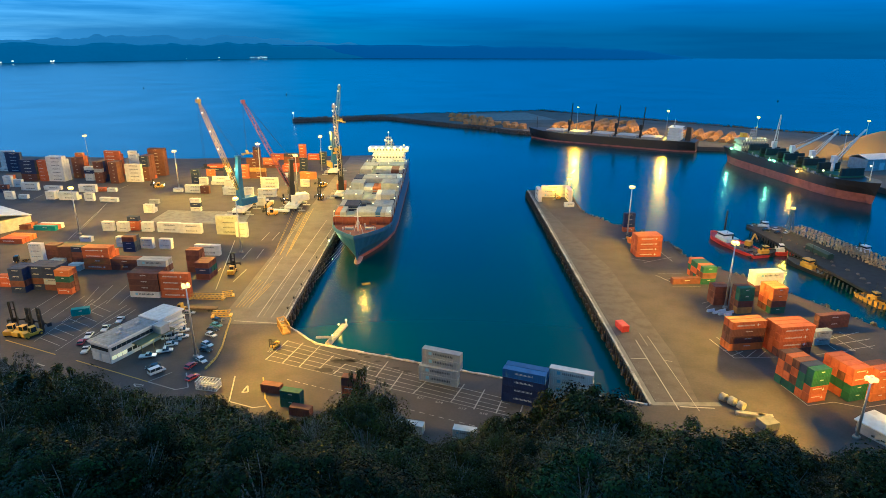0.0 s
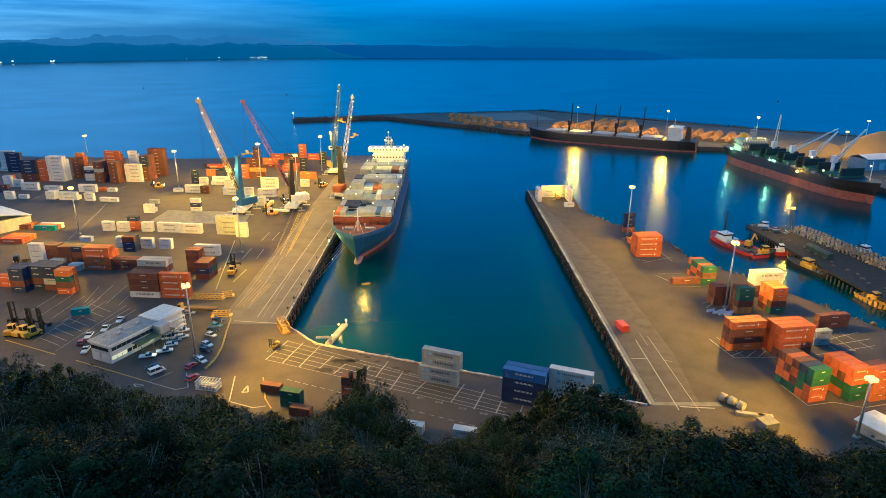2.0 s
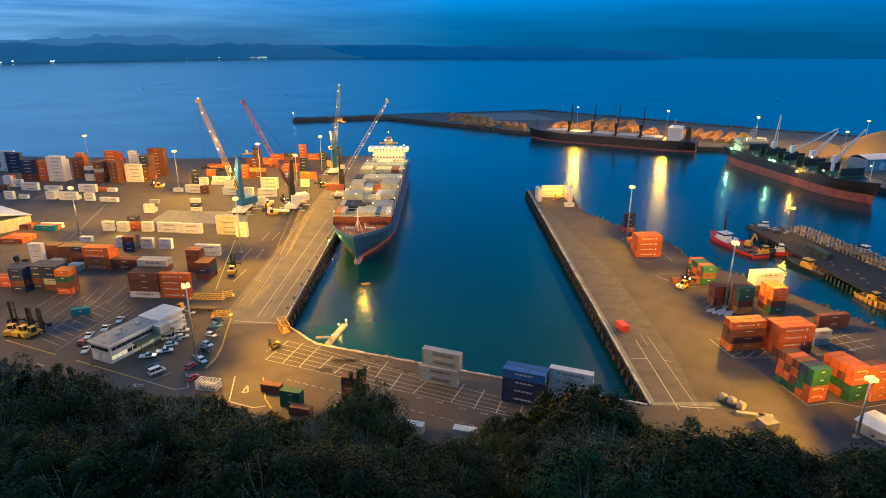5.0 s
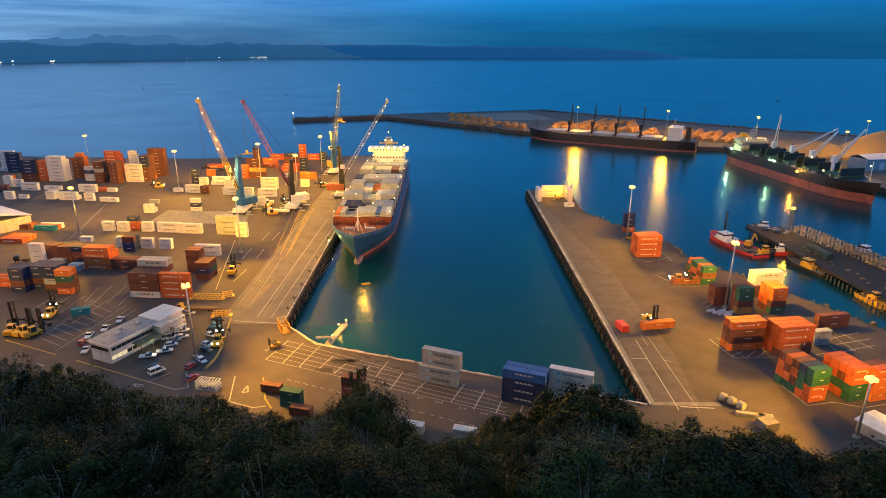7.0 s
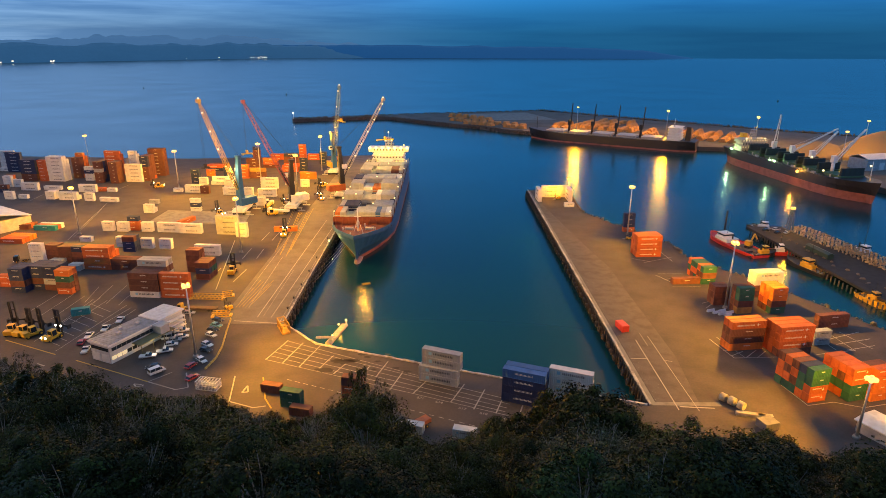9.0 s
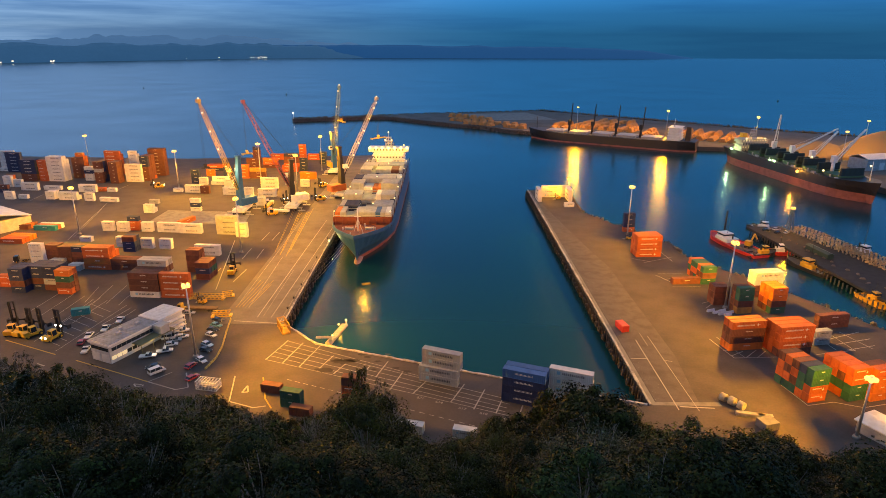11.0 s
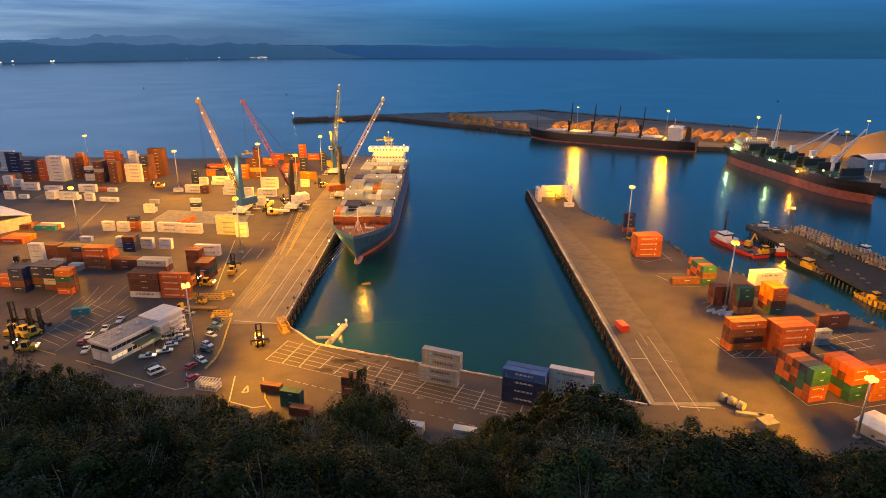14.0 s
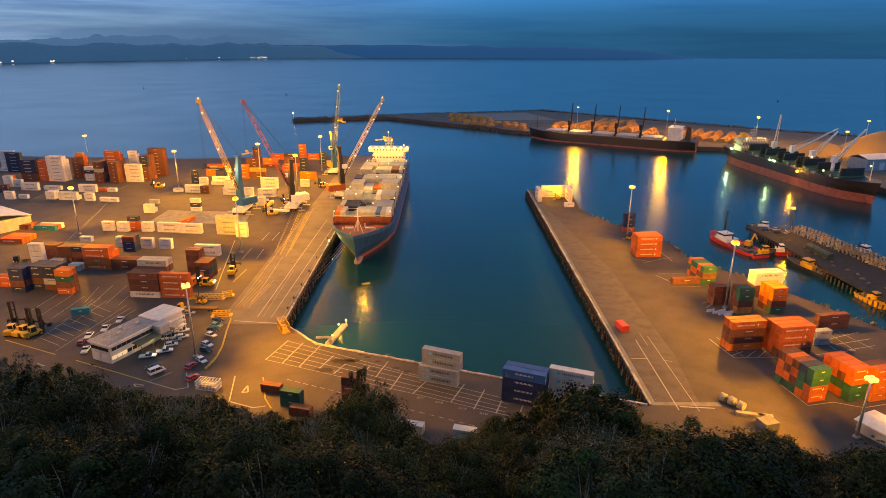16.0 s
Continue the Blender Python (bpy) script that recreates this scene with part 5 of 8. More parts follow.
def office():
    """Long two-storey port office; local x runs along its length."""
    o = thing("office_building", "long two-storey port office with grey sheet roof and lit ground floor", "building", pose(-105, 169.4, 0, 0, 0, 66))
    L1, L2, W, H = 19.0, 10.5, 8.6, 6.3
    L = L1 + L2
    bm = bmesh.new()
    box(bm, 0, 0, 0, L, 0.3, H), box(bm, 0, W - 0.3, 0, L, W, H)
    box(bm, 0, 0.3, 0, 0.3, W - 0.3, H), box(bm, L - 0.3, 0.3, 0, L, W - 0.3, H)
    part("wall", bm, mat("office_cladding", (0.52, 0.55, 0.58), 0.6, vary=0.08, grime=0.3), o)
    bm = bmesh.new()
    ribbed(bm, -0.5, L1, -0.5, W + 0.5, H, H + 0.45)
    part("roof", bm, ROOF, o, "dark grey ribbed sheet roof")
    bm = bmesh.new()
    ribbed(bm, L1 + 0.05, L + 0.5, -0.6, W + 0.6, H + 0.3, H + 0.85)
    part("roof", bm, ROOFW, o, "pale new sheet roof")
    bm = bmesh.new()
    box(bm, -0.56, -0.56, H - 0.1, L1, -0.5, H + 0.5), box(bm, -0.56, -0.5, H - 0.1, -0.5, W + 0.5, H + 0.5)
    part("fascia", bm, WHITE, o)
    for face in range(2):
        n = 10 if face == 0 else 4
        bm = bmesh.new()
        if face == 0:
            box(bm, 0, -0.07, 0, 1.72, 0.02, 1.15)
        else:
            box(bm, -0.07, 0, 0, 0.02, 1.9, 1.15)
        pane = mesh_of(bm, "window", GLASS)
        for i in range(n):
            share("window", pane, o, pose(0.8 + 1.82 * i, 0, 4.1) if face == 0 else pose(0, 0.5 + 2.0 * i, 4.1), "dark blue window band")
    bm = bmesh.new()
    box(bm, 0.0, -0.06, 0, 1.6, 0.02, 1.2)
    lit = mesh_of(bm, "window", WINDOW_GLOW)
    bm = bmesh.new()
    box(bm, 0.0, -0.06, 0, 1.6, 0.02, 1.2)
    unlit = mesh_of(bm, "window", GLASS)
    for i in range(7):
        share("window", lit if i in (0, 1, 2) else unlit, o, pose(0.5 + 1.9 * i, 0, 1.2), "lit ground-floor window" if i in (0, 1, 2) else "dark ground-floor window")
    bm = bmesh.new()
    box(bm, 8.0, -4.2, 3.4, 22.0, -0.1, 3.7)
    for x in (8.4, 13, 17.5, 21.6):
        tube(bm, (x, -3.9, 0), (x, -3.9, 3.4), 0.12, 0.12, 8)
    part("canopy", bm, mat("olive_canopy", (0.20, 0.18, 0.09), 0.6, vary=0.15, grime=0.3), o, "olive sheet canopy on posts")
    bm = bmesh.new()
    box(bm, 16.5, -4.0, 3.7, 20.0, -0.1, 6.3)
    box(bm, 16.2, -4.3, 6.3, 20.3, -0.62, 6.6)
    part("stair_tower", bm, GREYP, o, "grey stair tower beside the roof step")
    bm = bmesh.new()
    box(bm, 22.2, -1.6, 0, 29.3, -0.1, 0.3)
    for x in (22.5, 26, 29.0):
        box(bm, x - 0.1, -1.5, -1.5, x + 0.1, -1.3, 0.0)
    gallery = mesh_of(bm, "gallery", WHITE)
    for k in range(3):
        share("gallery", gallery, o, pose(0, 0, 1.5 + 1.65 * k), "white access gallery on posts")
    bm = bmesh.new()
    for x, y in ((6, 3), (8.5, 5.5), (14, 4)):
        box(bm, x, y, H + 0.5, x + 1.4, y + 1.0, H + 1.3)
    part("roof_unit", bm, GREYP, o, "grey roof ventilation units")
    bm = bmesh.new()
    box(bm, -0.06, 0, 0, 0.02, 3.4, 2.9)
    for k in range(6):
        box(bm, -0.09, 0, 0.1 + 0.48 * k, -0.05, 3.4, 0.14 + 0.48 * k)
    shutter = mesh_of(bm, "roller_door", mat("roller_door_white", (0.62, 0.64, 0.66), 0.5, vary=0.06, grime=0.2))
    for py in (0.5, 4.6):
        share("roller_door", shutter, o, pose(0, py, 0.05), "pale ribbed roller door")
    real_lamp(-95.5, 178.5, 3.0, 450, (1, 0.75, 0.35), 0.8)
    return o


office()


def car_base(kind):
    """Car, van or small truck pointing along +x; returns the base thing with paint left to choose."""
    return {"car": (4.4, 1.8, 0.75, 1.42), "van": (5.0, 1.9, 1.15, 2.1), "ute": (5.2, 1.85, 0.95, 1.7)}[kind]


CAR_MESH = {}


def vehicle(kind, x, y, turn, paint, word, group="parked cars"):
    L, W, waist, H = car_base(kind)
    key = (kind, paint.name)
    if key not in CAR_MESH:
        bm = bmesh.new()
        hw = W / 2
        prof = {"car": [(-L / 2, 0.35), (-L / 2, 0.78), (-L / 2 + 0.3, 0.9), (L / 2 - 1.1, 0.85), (L / 2 - 0.1, 0.65), (L / 2, 0.35)],
                "van": [(-L / 2, 0.35), (-L / 2, 1.2), (-L / 2 + 0.05, 1.2), (L / 2 - 0.9, 1.15), (L / 2 - 0.1, 0.8), (L / 2, 0.35)],
                "ute": [(-L / 2, 0.45), (-L / 2, 1.0), (-0.5, 1.0), (L / 2 - 1.3, 1.0), (L / 2 - 0.1, 0.85), (L / 2, 0.45)]}[kind]
        loft(bm, [[(px, y_, pz) for px, pz in prof] for y_ in (-hw, hw)])
        soften(bm, 0.07)
        body = mesh_of(bm, "body", paint)
        bm = bmesh.new()
        cab = {"car": [(-1.9, 0.86), (-1.5, 1.36), (-0.9, 1.42), (0.35, 1.4), (1.05, 0.86)], "van": [(-2.45, 1.15), (-2.4, 2.0), (-2.2, 2.1), (1.0, 2.05), (1.65, 1.12)], "ute": [(-0.6, 1.0), (-0.5, 1.62), (-0.2, 1.7), (0.6, 1.68), (1.3, 1.0)]}[kind]
        loft(bm, [[(px, y_ * (1 if pz < 1.2 else 0.9), pz) for px, pz in cab] for y_ in (-hw + 0.06, hw - 0.06)])
        glass = mesh_of(bm, "glazing", GLASS)
        bm = bmesh.new()
        a, b = cab[1], cab[-2]
        box(bm, a[0] + 0.05, -hw * 0.86, H - 0.05, b[0] - 0.05, hw * 0.86, H + 0.03)
        for px in (a[0] + 0.15, (a[0] + b[0]) / 2, b[0] - 0.1):
            for s in (-1, 1):
                bar(bm, (px, s * (hw - 0.1) * 0.97, waist + 0.1), (px, s * hw * 0.86, H), 0.09)
        roof = mesh_of(bm, "roof", paint)
        bm = bmesh.new()
        tube(bm, (0, -0.11, 0), (0, 0.11, 0), 0.33, 0.33, 12)
        tube(bm, (0, -0.125, 0), (0, 0.125, 0), 0.18, 0.18, 8, 1)
        wheel = mesh_of(bm, "wheel", DARK, STEEL)
        bm = bmesh.new()
        for s in (-0.65, 0.65):
            box(bm, L / 2 - 0.12, s - 0.17, 0.58, L / 2 + 0.02, s + 0.17, 0.74)
        lamps = mesh_of(bm, "headlight", STEEL)
        CAR_MESH[key] = (body, glass, roof, wheel, lamps)
    body, glass, roof, wheel, lamps = CAR_MESH[key]
    v = thing(kind if kind != "ute" else "pickup", "%s %s parked on the asphalt" % (word, {"car": "car", "van": "passenger van", "ute": "pickup truck"}[kind]), {"car": "car", "van": "van", "ute": "pickup"}[kind], pose(x, y, 0, 0, 0, turn), group)
    share("body", body, v), share("glazing", glass, v), share("roof", roof, v), share("headlight", lamps, v)
    for sx in (-1, 1):
        for sy in (-1, 1):
            share("wheel", wheel, v, pose(sx * L * 0.3, sy * (W / 2 - 0.1), 0.33))
    return v


CAR_W = mat("car_white", (0.72, 0.73, 0.74), 0.25, vary=0.03, coat=0.6)
CAR_K = mat("car_black", (0.015, 0.016, 0.018), 0.25, vary=0.1, coat=0.6)
CAR_S = mat("car_silver", (0.38, 0.40, 0.42), 0.3, 0.5, vary=0.05, coat=0.6)
CAR_R = mat("car_red", (0.35, 0.02, 0.02), 0.3, vary=0.05, coat=0.6)
CAR_B = mat("car_blue", (0.06, 0.22, 0.34), 0.3, vary=0.05, coat=0.6)
vehicle("car", -90.8, 167.0, 200, CAR_K, "black")
vehicle("van", -88.3, 164.3, 50, CAR_W, "white")
vehicle("ute", -95.5, 173.8, 15, CAR_W, "white")
vehicle("ute", -91.6, 177.3, 20, CAR_W, "white")
vehicle("car", -91.5, 182.0, 20, CAR_W, "white")
vehicle("car", -91.6, 185.2, 20, CAR_S, "silver")
vehicle("car", -90.1, 187.8, 20, CAR_W, "white")
vehicle("ute", -92.1, 192.1, 20, CAR_W, "white")
vehicle("car", -82.4, 200.9, -20, CAR_K, "black")
vehicle("car", -81.5, 196.7, -20, CAR_B, "pale blue")
vehicle("car", -81.4, 193.1, -20, CAR_K, "black")
vehicle("car", -80.6, 189.1, -30, CAR_W, "white")
vehicle("car", -79.4, 182.1, -30, CAR_W, "white")
vehicle("car", -78.3, 178.1, -25, CAR_K, "dark")
vehicle("car", -77.2, 171.4, -40, CAR_W, "white")
vehicle("car", -75.9, 160.7, 60, CAR_R, "red")
vehicle("car", -79.2, 167.8, 70, CAR_R, "red")
vehicle("ute", -117.8, 177.8, 100, CAR_W, "white")
vehicle("car", -122.4, 183.4, 100, CAR_R, "dark red")
vehicle("ute", -122.5, 188.0, 100, CAR_W, "white")
vehicle("ute", -119.8, 193.7, 100, CAR_W, "white")
vehicle("ute", -118.1, 200.6, 100, CAR_W, "white")
vehicle("car", -95.5, 207.1, 0, CAR_S, "silver")
vehicle("van", -94.2, 186.9, 20, CAR_W, "white")


def wheels(parent, spots, r, w):
    bm = bmesh.new()
    tube(bm, (0, -w / 2, 0), (0, w / 2, 0), r, r, 14)
    tube(bm, (0, -w / 2 - 0.02, 0), (0, w / 2 + 0.02, 0), r * 0.5, r * 0.5, 10, 1)
    me = mesh_of(bm, "wheel", DARK, YELLOW)
    for p in spots:
        share("wheel", me, parent, pose(p[0], p[1], r))


def handler(x, y, turn, label, mast_h=9.0, lit=False):
    """Container lift truck, mast and spreader at +x."""
    v = thing("container_handler", label, "container handler", pose(x, y, 0, 0, 0, turn), "container handlers")
    bm = bmesh.new()
    box(bm, -3.6, -1.3, 0.7, 2.2, 1.3, 1.7)
    box(bm, -4.0, -1.4, 0.9, -2.0, 1.4, 2.5)
    soften(bm, 0.12)
    part("body", bm, YELLOW, v, "yellow chassis with a heavy counterweight")
    bm = bmesh.new()
    box(bm, -1.4, -0.9, 1.7, 0.5, 0.9, 3.5)
    part("cab", bm, GLASS, v, "dark glazed cab")
    bm = bmesh.new()
    box(bm, -1.5, -1.0, 3.5, 0.6, 1.0, 3.65)
    for sx in (-1.4, 0.5):
        for s in (-0.9, 0.9):
            bar(bm, (sx, s, 1.7), (sx, s, 3.5), 0.14)
    part("cab_frame", bm, YELLOW, v)
    bm = bmesh.new()
    for s in (-0.85, 0.85):
        box(bm, 2.3, s - 0.2, 0.3, 2.75, s + 0.2, mast_h)
        box(bm, 2.75, s * 0.7 - 0.15, 0.4, 3.05, s * 0.7 + 0.15, mast_h - 0.6)
    for z in (0.6, mast_h * 0.4, mast_h * 0.7, mast_h - 0.3):
        box(bm, 2.35, -0.85, z, 2.7, 0.85, z + 0.3)
    part("mast", bm, DARK, v, "black telescopic lift mast")
    bm = bmesh.new()
    box(bm, 3.05, -0.9, 2.7, 3.35, 0.9, 4.6)
    box(bm, 3.35, -3.0, 3.3, 3.8, 3.0, 3.8)
    for s in (-3.0, 2.7):
        box(bm, 3.2, s, 2.6, 4.6, s + 0.3, 3.9)
    part("spreader", bm, DARK, v)
    wheels(v, [(1.5, 1.3), (1.5, -1.3), (-2.7, 1.1), (-2.7, -1.1), (1.5, 0.7), (1.5, -0.7)], 0.75, 0.5)
    if lit:
        lamp_row(v, [(2.3, 1.1, 4.0), (2.3, -1.1, 4.0), (-4.1, 0.9, 2.2), (-4.1, -0.9, 2.2)], 0.34, PALE_LAMP)
    return v


def forklift(x, y, turn, label):
    v = thing("forklift", label, "forklift", pose(x, y, 0, 0, 0, turn))
    bm = bmesh.new()
    box(bm, -2.0, -0.9, 0.45, 1.2, 0.9, 1.3)
    box(bm, -2.2, -0.9, 0.6, -1.1, 0.9, 1.9)
    soften(bm, 0.1)
    part("body", bm, YELLOW, v)
    bm = bmesh.new()
    for sx in (-1.0, 0.8):
        for s in (-0.75, 0.75):
            bar(bm, (sx, s, 1.3), (sx * 0.85, s, 2.9), 0.1)
    box(bm, -1.0, -0.85, 2.9, 0.8, 0.85, 3.0)
    box(bm, -0.7, -0.4, 1.3, 0.1, 0.4, 1.7)
    part("cab_frame", bm, DARK, v)
    bm = bmesh.new()
    for s in (-0.5, 0.5):
        box(bm, 1.3, s - 0.1, 0.15, 1.55, s + 0.1, 4.2)
    box(bm, 1.35, -0.5, 4.0, 1.5, 0.5, 4.2), box(bm, 1.35, -0.5, 2.0, 1.5, 0.5, 2.2)
    part("mast", bm, DARK, v)
    bm = bmesh.new()
    for s in (-0.45, 0.35):
        box(bm, 1.6, s, 0.15, 3.0, s + 0.14, 0.22)
    box(bm, 1.55, -0.7, 0.15, 1.65, 0.7, 1.0)
    part("fork", bm, STEEL, v)
    wheels(v, [(0.7, 0.8), (0.7, -0.8), (-1.5, 0.75), (-1.5, -0.75)], 0.5, 0.35)
    return v


def truck(x, y, turn, paint, label, trailer=None):
    v = thing("truck", label, "truck", pose(x, y, 0, 0, 0, turn))
    bm = bmesh.new()
    loft(bm, [[(2.2, s, 0.7), (4.3, s, 0.7), (4.35, s, 1.9), (4.0, s, 3.2), (2.2, s, 3.3)] for s in (-1.2, 1.2)])
    soften(bm, 0.08)
    part("cab", bm, paint, v)
    bm = bmesh.new()
    box(bm, 4.12, -1.0, 2.0, 4.32, 1.0, 2.9)
    part("windscreen", bm, GLASS, v)
    bm = bmesh.new()
    box(bm, -9.0, -0.5, 0.9, 4.0, 0.5, 1.2)
    box(bm, -9.0, -1.2, 1.2, 1.8, 1.2, 1.4)
    part("chassis", bm, DARK, v)
    bm = bmesh.new()
    for s in (-0.85, 0.85):
        box(bm, 4.3, s - 0.2, 0.95, 4.42, s + 0.2, 1.15)
    part("headlight", bm, PALE_LAMP, v)
    wheels(v, [(p, s) for p in (3.2, 0.6, -0.6, -6.4, -7.6) for s in (-1.05, 1.05)], 0.5, 0.3)
    if trailer:
        bm = bmesh.new()
        box(bm, -9.0, -1.2, 1.42, 1.7, 1.2, 2.5)
        part("deck_load", bm, trailer, v)
    return v


handler(-150.6, 190.8, 100, "yellow container handler with a tall black mast parked in the yard", 11.0)
handler(-145.7, 189.9, 75, "yellow container handler with a black mast parked by the kerb", 9.0)
handler(-142.0, 189.1, 60, "yellow container handler with a black mast parked in the row", 9.5)
handler(-93.2, 249.7, 95, "dark container handler parked on the apron", 8.5)
handler(-102.1, 345.8, 190, "yellow container handler beside the crane", 7.0)
handler(-200.6, 415.6, 200, "container handler with work lights in the yard", 7.0, True)
truck(-194.6, 264.1, 200, CAR_K, "dark yard tractor with an empty trailer")


# ---- port things: logs, sheds, craft, blocks, markings ----
def log_piles():
    """Rows of pine logs in the yard, far too many to count; each log a tapered round."""
    bm = bmesh.new()
    rnd = random.Random(11)
    u, v = Vector((0.827, -0.562, 0)), Vector((0.562, 0.827, 0))
    base = Vector((110, 716, 0))
    for row, (off, length, first, last) in enumerate(((16, 26, 1, 6), (20, 28, 10, 12), (52, 30, 0, 9), (88, 30, 2, 8), (56, 26, 10, 11), (122, 26, 3, 7), (34, 30, 13, 20), (72, 30, 13, 19), (6, 9, -9, -1), (26, 9, -12, -2), (60, 9, -14, -8))):
        for k in range(first, last):
            if rnd.random() < 0.06:
                continue
            c = base + u * (k * 11.5 + rnd.uniform(-1, 1)) + v * off
            high = rnd.choice((4, 5, 5, 6))
            d = (v + u * rnd.uniform(-0.05, 0.05)).normalized()
            s = Vector((d.y, -d.x, 0))
            for seg in range(int(length // 9)):
                for i in range(high):
                    for j in range(9 - i):
                        p = c + d * (seg * 9.2) + s * ((j - (8 - i) / 2) * 0.92 + rnd.uniform(-0.08, 0.08)) + Vector((0, 0, 0.5 + i * 0.86))
                        r = rnd.uniform(0.40, 0.52)
                        tube(bm, p, p + d * rnd.uniform(7.8, 8.8), r, r * 0.9, 6)
    ob = solid("log_piles", bm, LOG, "long piles of orange-brown pine logs in rows", "logs", kind="stuff")
    return ob


log_piles()


def chip_heap(x, y, r, h):
    bm = bmesh.new()
    rings = []
    for j in range(9):
        f = j / 8
        ring = []
        for i in range(40):
            a = 2 * math.pi * i / 40
            q = r * (1 - f) * (1 + 0.08 * noise.noise(Vector((math.cos(a) * 2, math.sin(a) * 2, f))))
            ring.append((x + q * math.cos(a) * 1.3, y + q * math.sin(a), h * (1 - (1 - f) ** 1.35) - 0.2))
        rings.append(ring)
    loft(bm, rings, smooth=True)
    solid("chip_mound", bm, mat("wood_chips", (0.27, 0.18, 0.09), 0.95, vary=0.2, scale=0.6, bump=0.4), "large conical heap of pale orange wood chips", "heap")


chip_heap(402, 552, 38, 24)
chip_heap(352, 566, 30, 12)


def shed(x, y, turn, L, W, H, ridge, roof, label):
    s = thing("shed", label, "shed", pose(x, y, 0, 0, 0, turn))
    bm = bmesh.new()
    box(bm, -L / 2, -W / 2, 0, L / 2, W / 2, H)
    part("wall", bm, GREYP, s)
    bm = bmesh.new()
    loft(bm, [[(px, -W / 2 - 0.6, H), (px, 0, H + ridge), (px, W / 2 + 0.6, H), (px, W / 2 + 0.6, H + 0.3), (px, 0, H + ridge + 0.3), (px, -W / 2 - 0.6, H + 0.3)] for px in (-L / 2 - 0.6, L / 2 + 0.6)])
    part("roof", bm, roof, s)
    bm = bmesh.new()
    box(bm, -2.5, -W / 2 - 0.08, 0, 2.5, -W / 2 + 0.05, H * 0.7)
    part("door", bm, ROOFW, s)
    return s


shed(356, 497, 12, 30, 18, 9, 3, ROOFW, "white gabled cargo shed behind the bulk carrier")
shed(-262, 322, -32, 60, 34, 6.5, 3.5, ROOFW, "large shed with a white gabled sheet roof")


def workboat(x, y, turn, L, B, hull_paint, house_paint, label, house=(0.35, 0.6), mast=6.0, deck_paint=None, sheer=1.0):
    """A small vessel, bow at +x; z = 0 is the water."""
    b = thing("workboat", label, "boat", pose(x, y, SEA, 0, 0, turn), "small craft")
    secs = []
    for f, w in ((-0.5, 0.82), (-0.45, 0.9), (-0.2, 1.0), (0.15, 1.0), (0.33, 0.8), (0.44, 0.45), (0.5, 0.06)):
        z = 1.3 + sheer * max(0, f + 0.1) ** 2 * 4
        secs.append([(f * L, -w * B * 0.42, -0.8), (f * L, -w * B / 2, z), (f * L, w * B / 2, z), (f * L, w * B * 0.42, -0.8)])
    bm = bmesh.new()
    loft(bm, secs)
    part("hull", bm, hull_paint, b)
    bm = bmesh.new()
    strip(bm, [q[1] for q in secs] + [q[2] for q in reversed(secs)], 0.25, 0.55)
    part("bulwark", bm, hull_paint, b)
    bm = bmesh.new()
    box(bm, -0.40 * L, -B * 0.4, 1.31, 0.25 * L, B * 0.4, 1.42)
    part("deck", bm, deck_paint or GREYP, b)
    x0, x1 = (house[0] - 0.5) * L, (house[1] - 0.5) * L
    bm = bmesh.new()
    box(bm, x0, -B * 0.3, 1.4, x1, B * 0.3, 3.4)
    box(bm, x0 + (x1 - x0) * 0.35, -B * 0.24, 3.4, x1 - 0.3, B * 0.24, 5.4)
    soften(bm, 0.12)
    part("wheelhouse", bm, house_paint, b)
    bm = bmesh.new()
    box(bm, x0 + (x1 - x0) * 0.35 - 0.05, -B * 0.245, 4.2, x1 - 0.24, B * 0.245, 5.0)
    part("window_band", bm, GLASS, b)
    bm = bmesh.new()
    tube(bm, ((x0 + x1) / 2, 0, 5.4), ((x0 + x1) / 2, 0, 5.4 + mast), 0.14, 0.07, 6)
    bar(bm, ((x0 + x1) / 2, -1.0, 5.4 + mast * 0.6), ((x0 + x1) / 2, 1.0, 5.4 + mast * 0.6), 0.1)
    tube(bm, (x0 + 0.6, 0, 3.4), (x0 + 0.6, 0, 6.0), 0.4, 0.35, 8)
    part("mast", bm, DARK, b)
    bm = bmesh.new()
    rnd = random.Random(int(x))
    for _ in range(7):
        px, py = rnd.uniform(-0.38 * L, x0 - 0.5), rnd.uniform(-B * 0.3, B * 0.3)
        q = rnd.uniform(0.4, 1.0)
        box(bm, px, py, 1.42, px + q * 1.5, py + q, 1.42 + q)
    part("deck_gear", bm, mat("rusty_gear", (0.16, 0.12, 0.09), 0.8, vary=0.4, grime=0.5), b, "deck boxes and gear")
    return b


workboat(154, 302, 105, 38, 12, REDP, WHITE, "red dredging barge with a pale deck and white deckhouse", (0.55, 0.8), 9, LAND)
workboat(160.5, 287, 10, 15, 5.5, HULL_BLACK, YELLOW, "small dark workboat with a yellow deckhouse", (0.4, 0.7), 5)
workboat(170.5, 290, -12, 15, 6, REDP, WHITE, "small red tug beside the jetty", (0.4, 0.65), 5)
workboat(172.5, 268, 108, 23, 7.5, HULL_BLACK, YELLOW, "black tug with a yellow wheelhouse moored at the jetty", (0.3, 0.6), 8)
workboat(177.0, 229, -85, 15, 5, YELLOW, YELLOW, "bright yellow pilot launch", (0.4, 0.7), 4)
workboat(212, 291, -72, 20, 7, mat("hull_grey_blue", (0.12, 0.17, 0.22), 0.5, vary=0.15, grime=0.4), WHITE, "grey-blue fishing vessel with white wheelhouse", (0.45, 0.75), 12)
workboat(183, 332, -60, 16, 6, HULL_BLACK, WHITE, "dark workboat with a cluttered deck", (0.4, 0.7), 7)

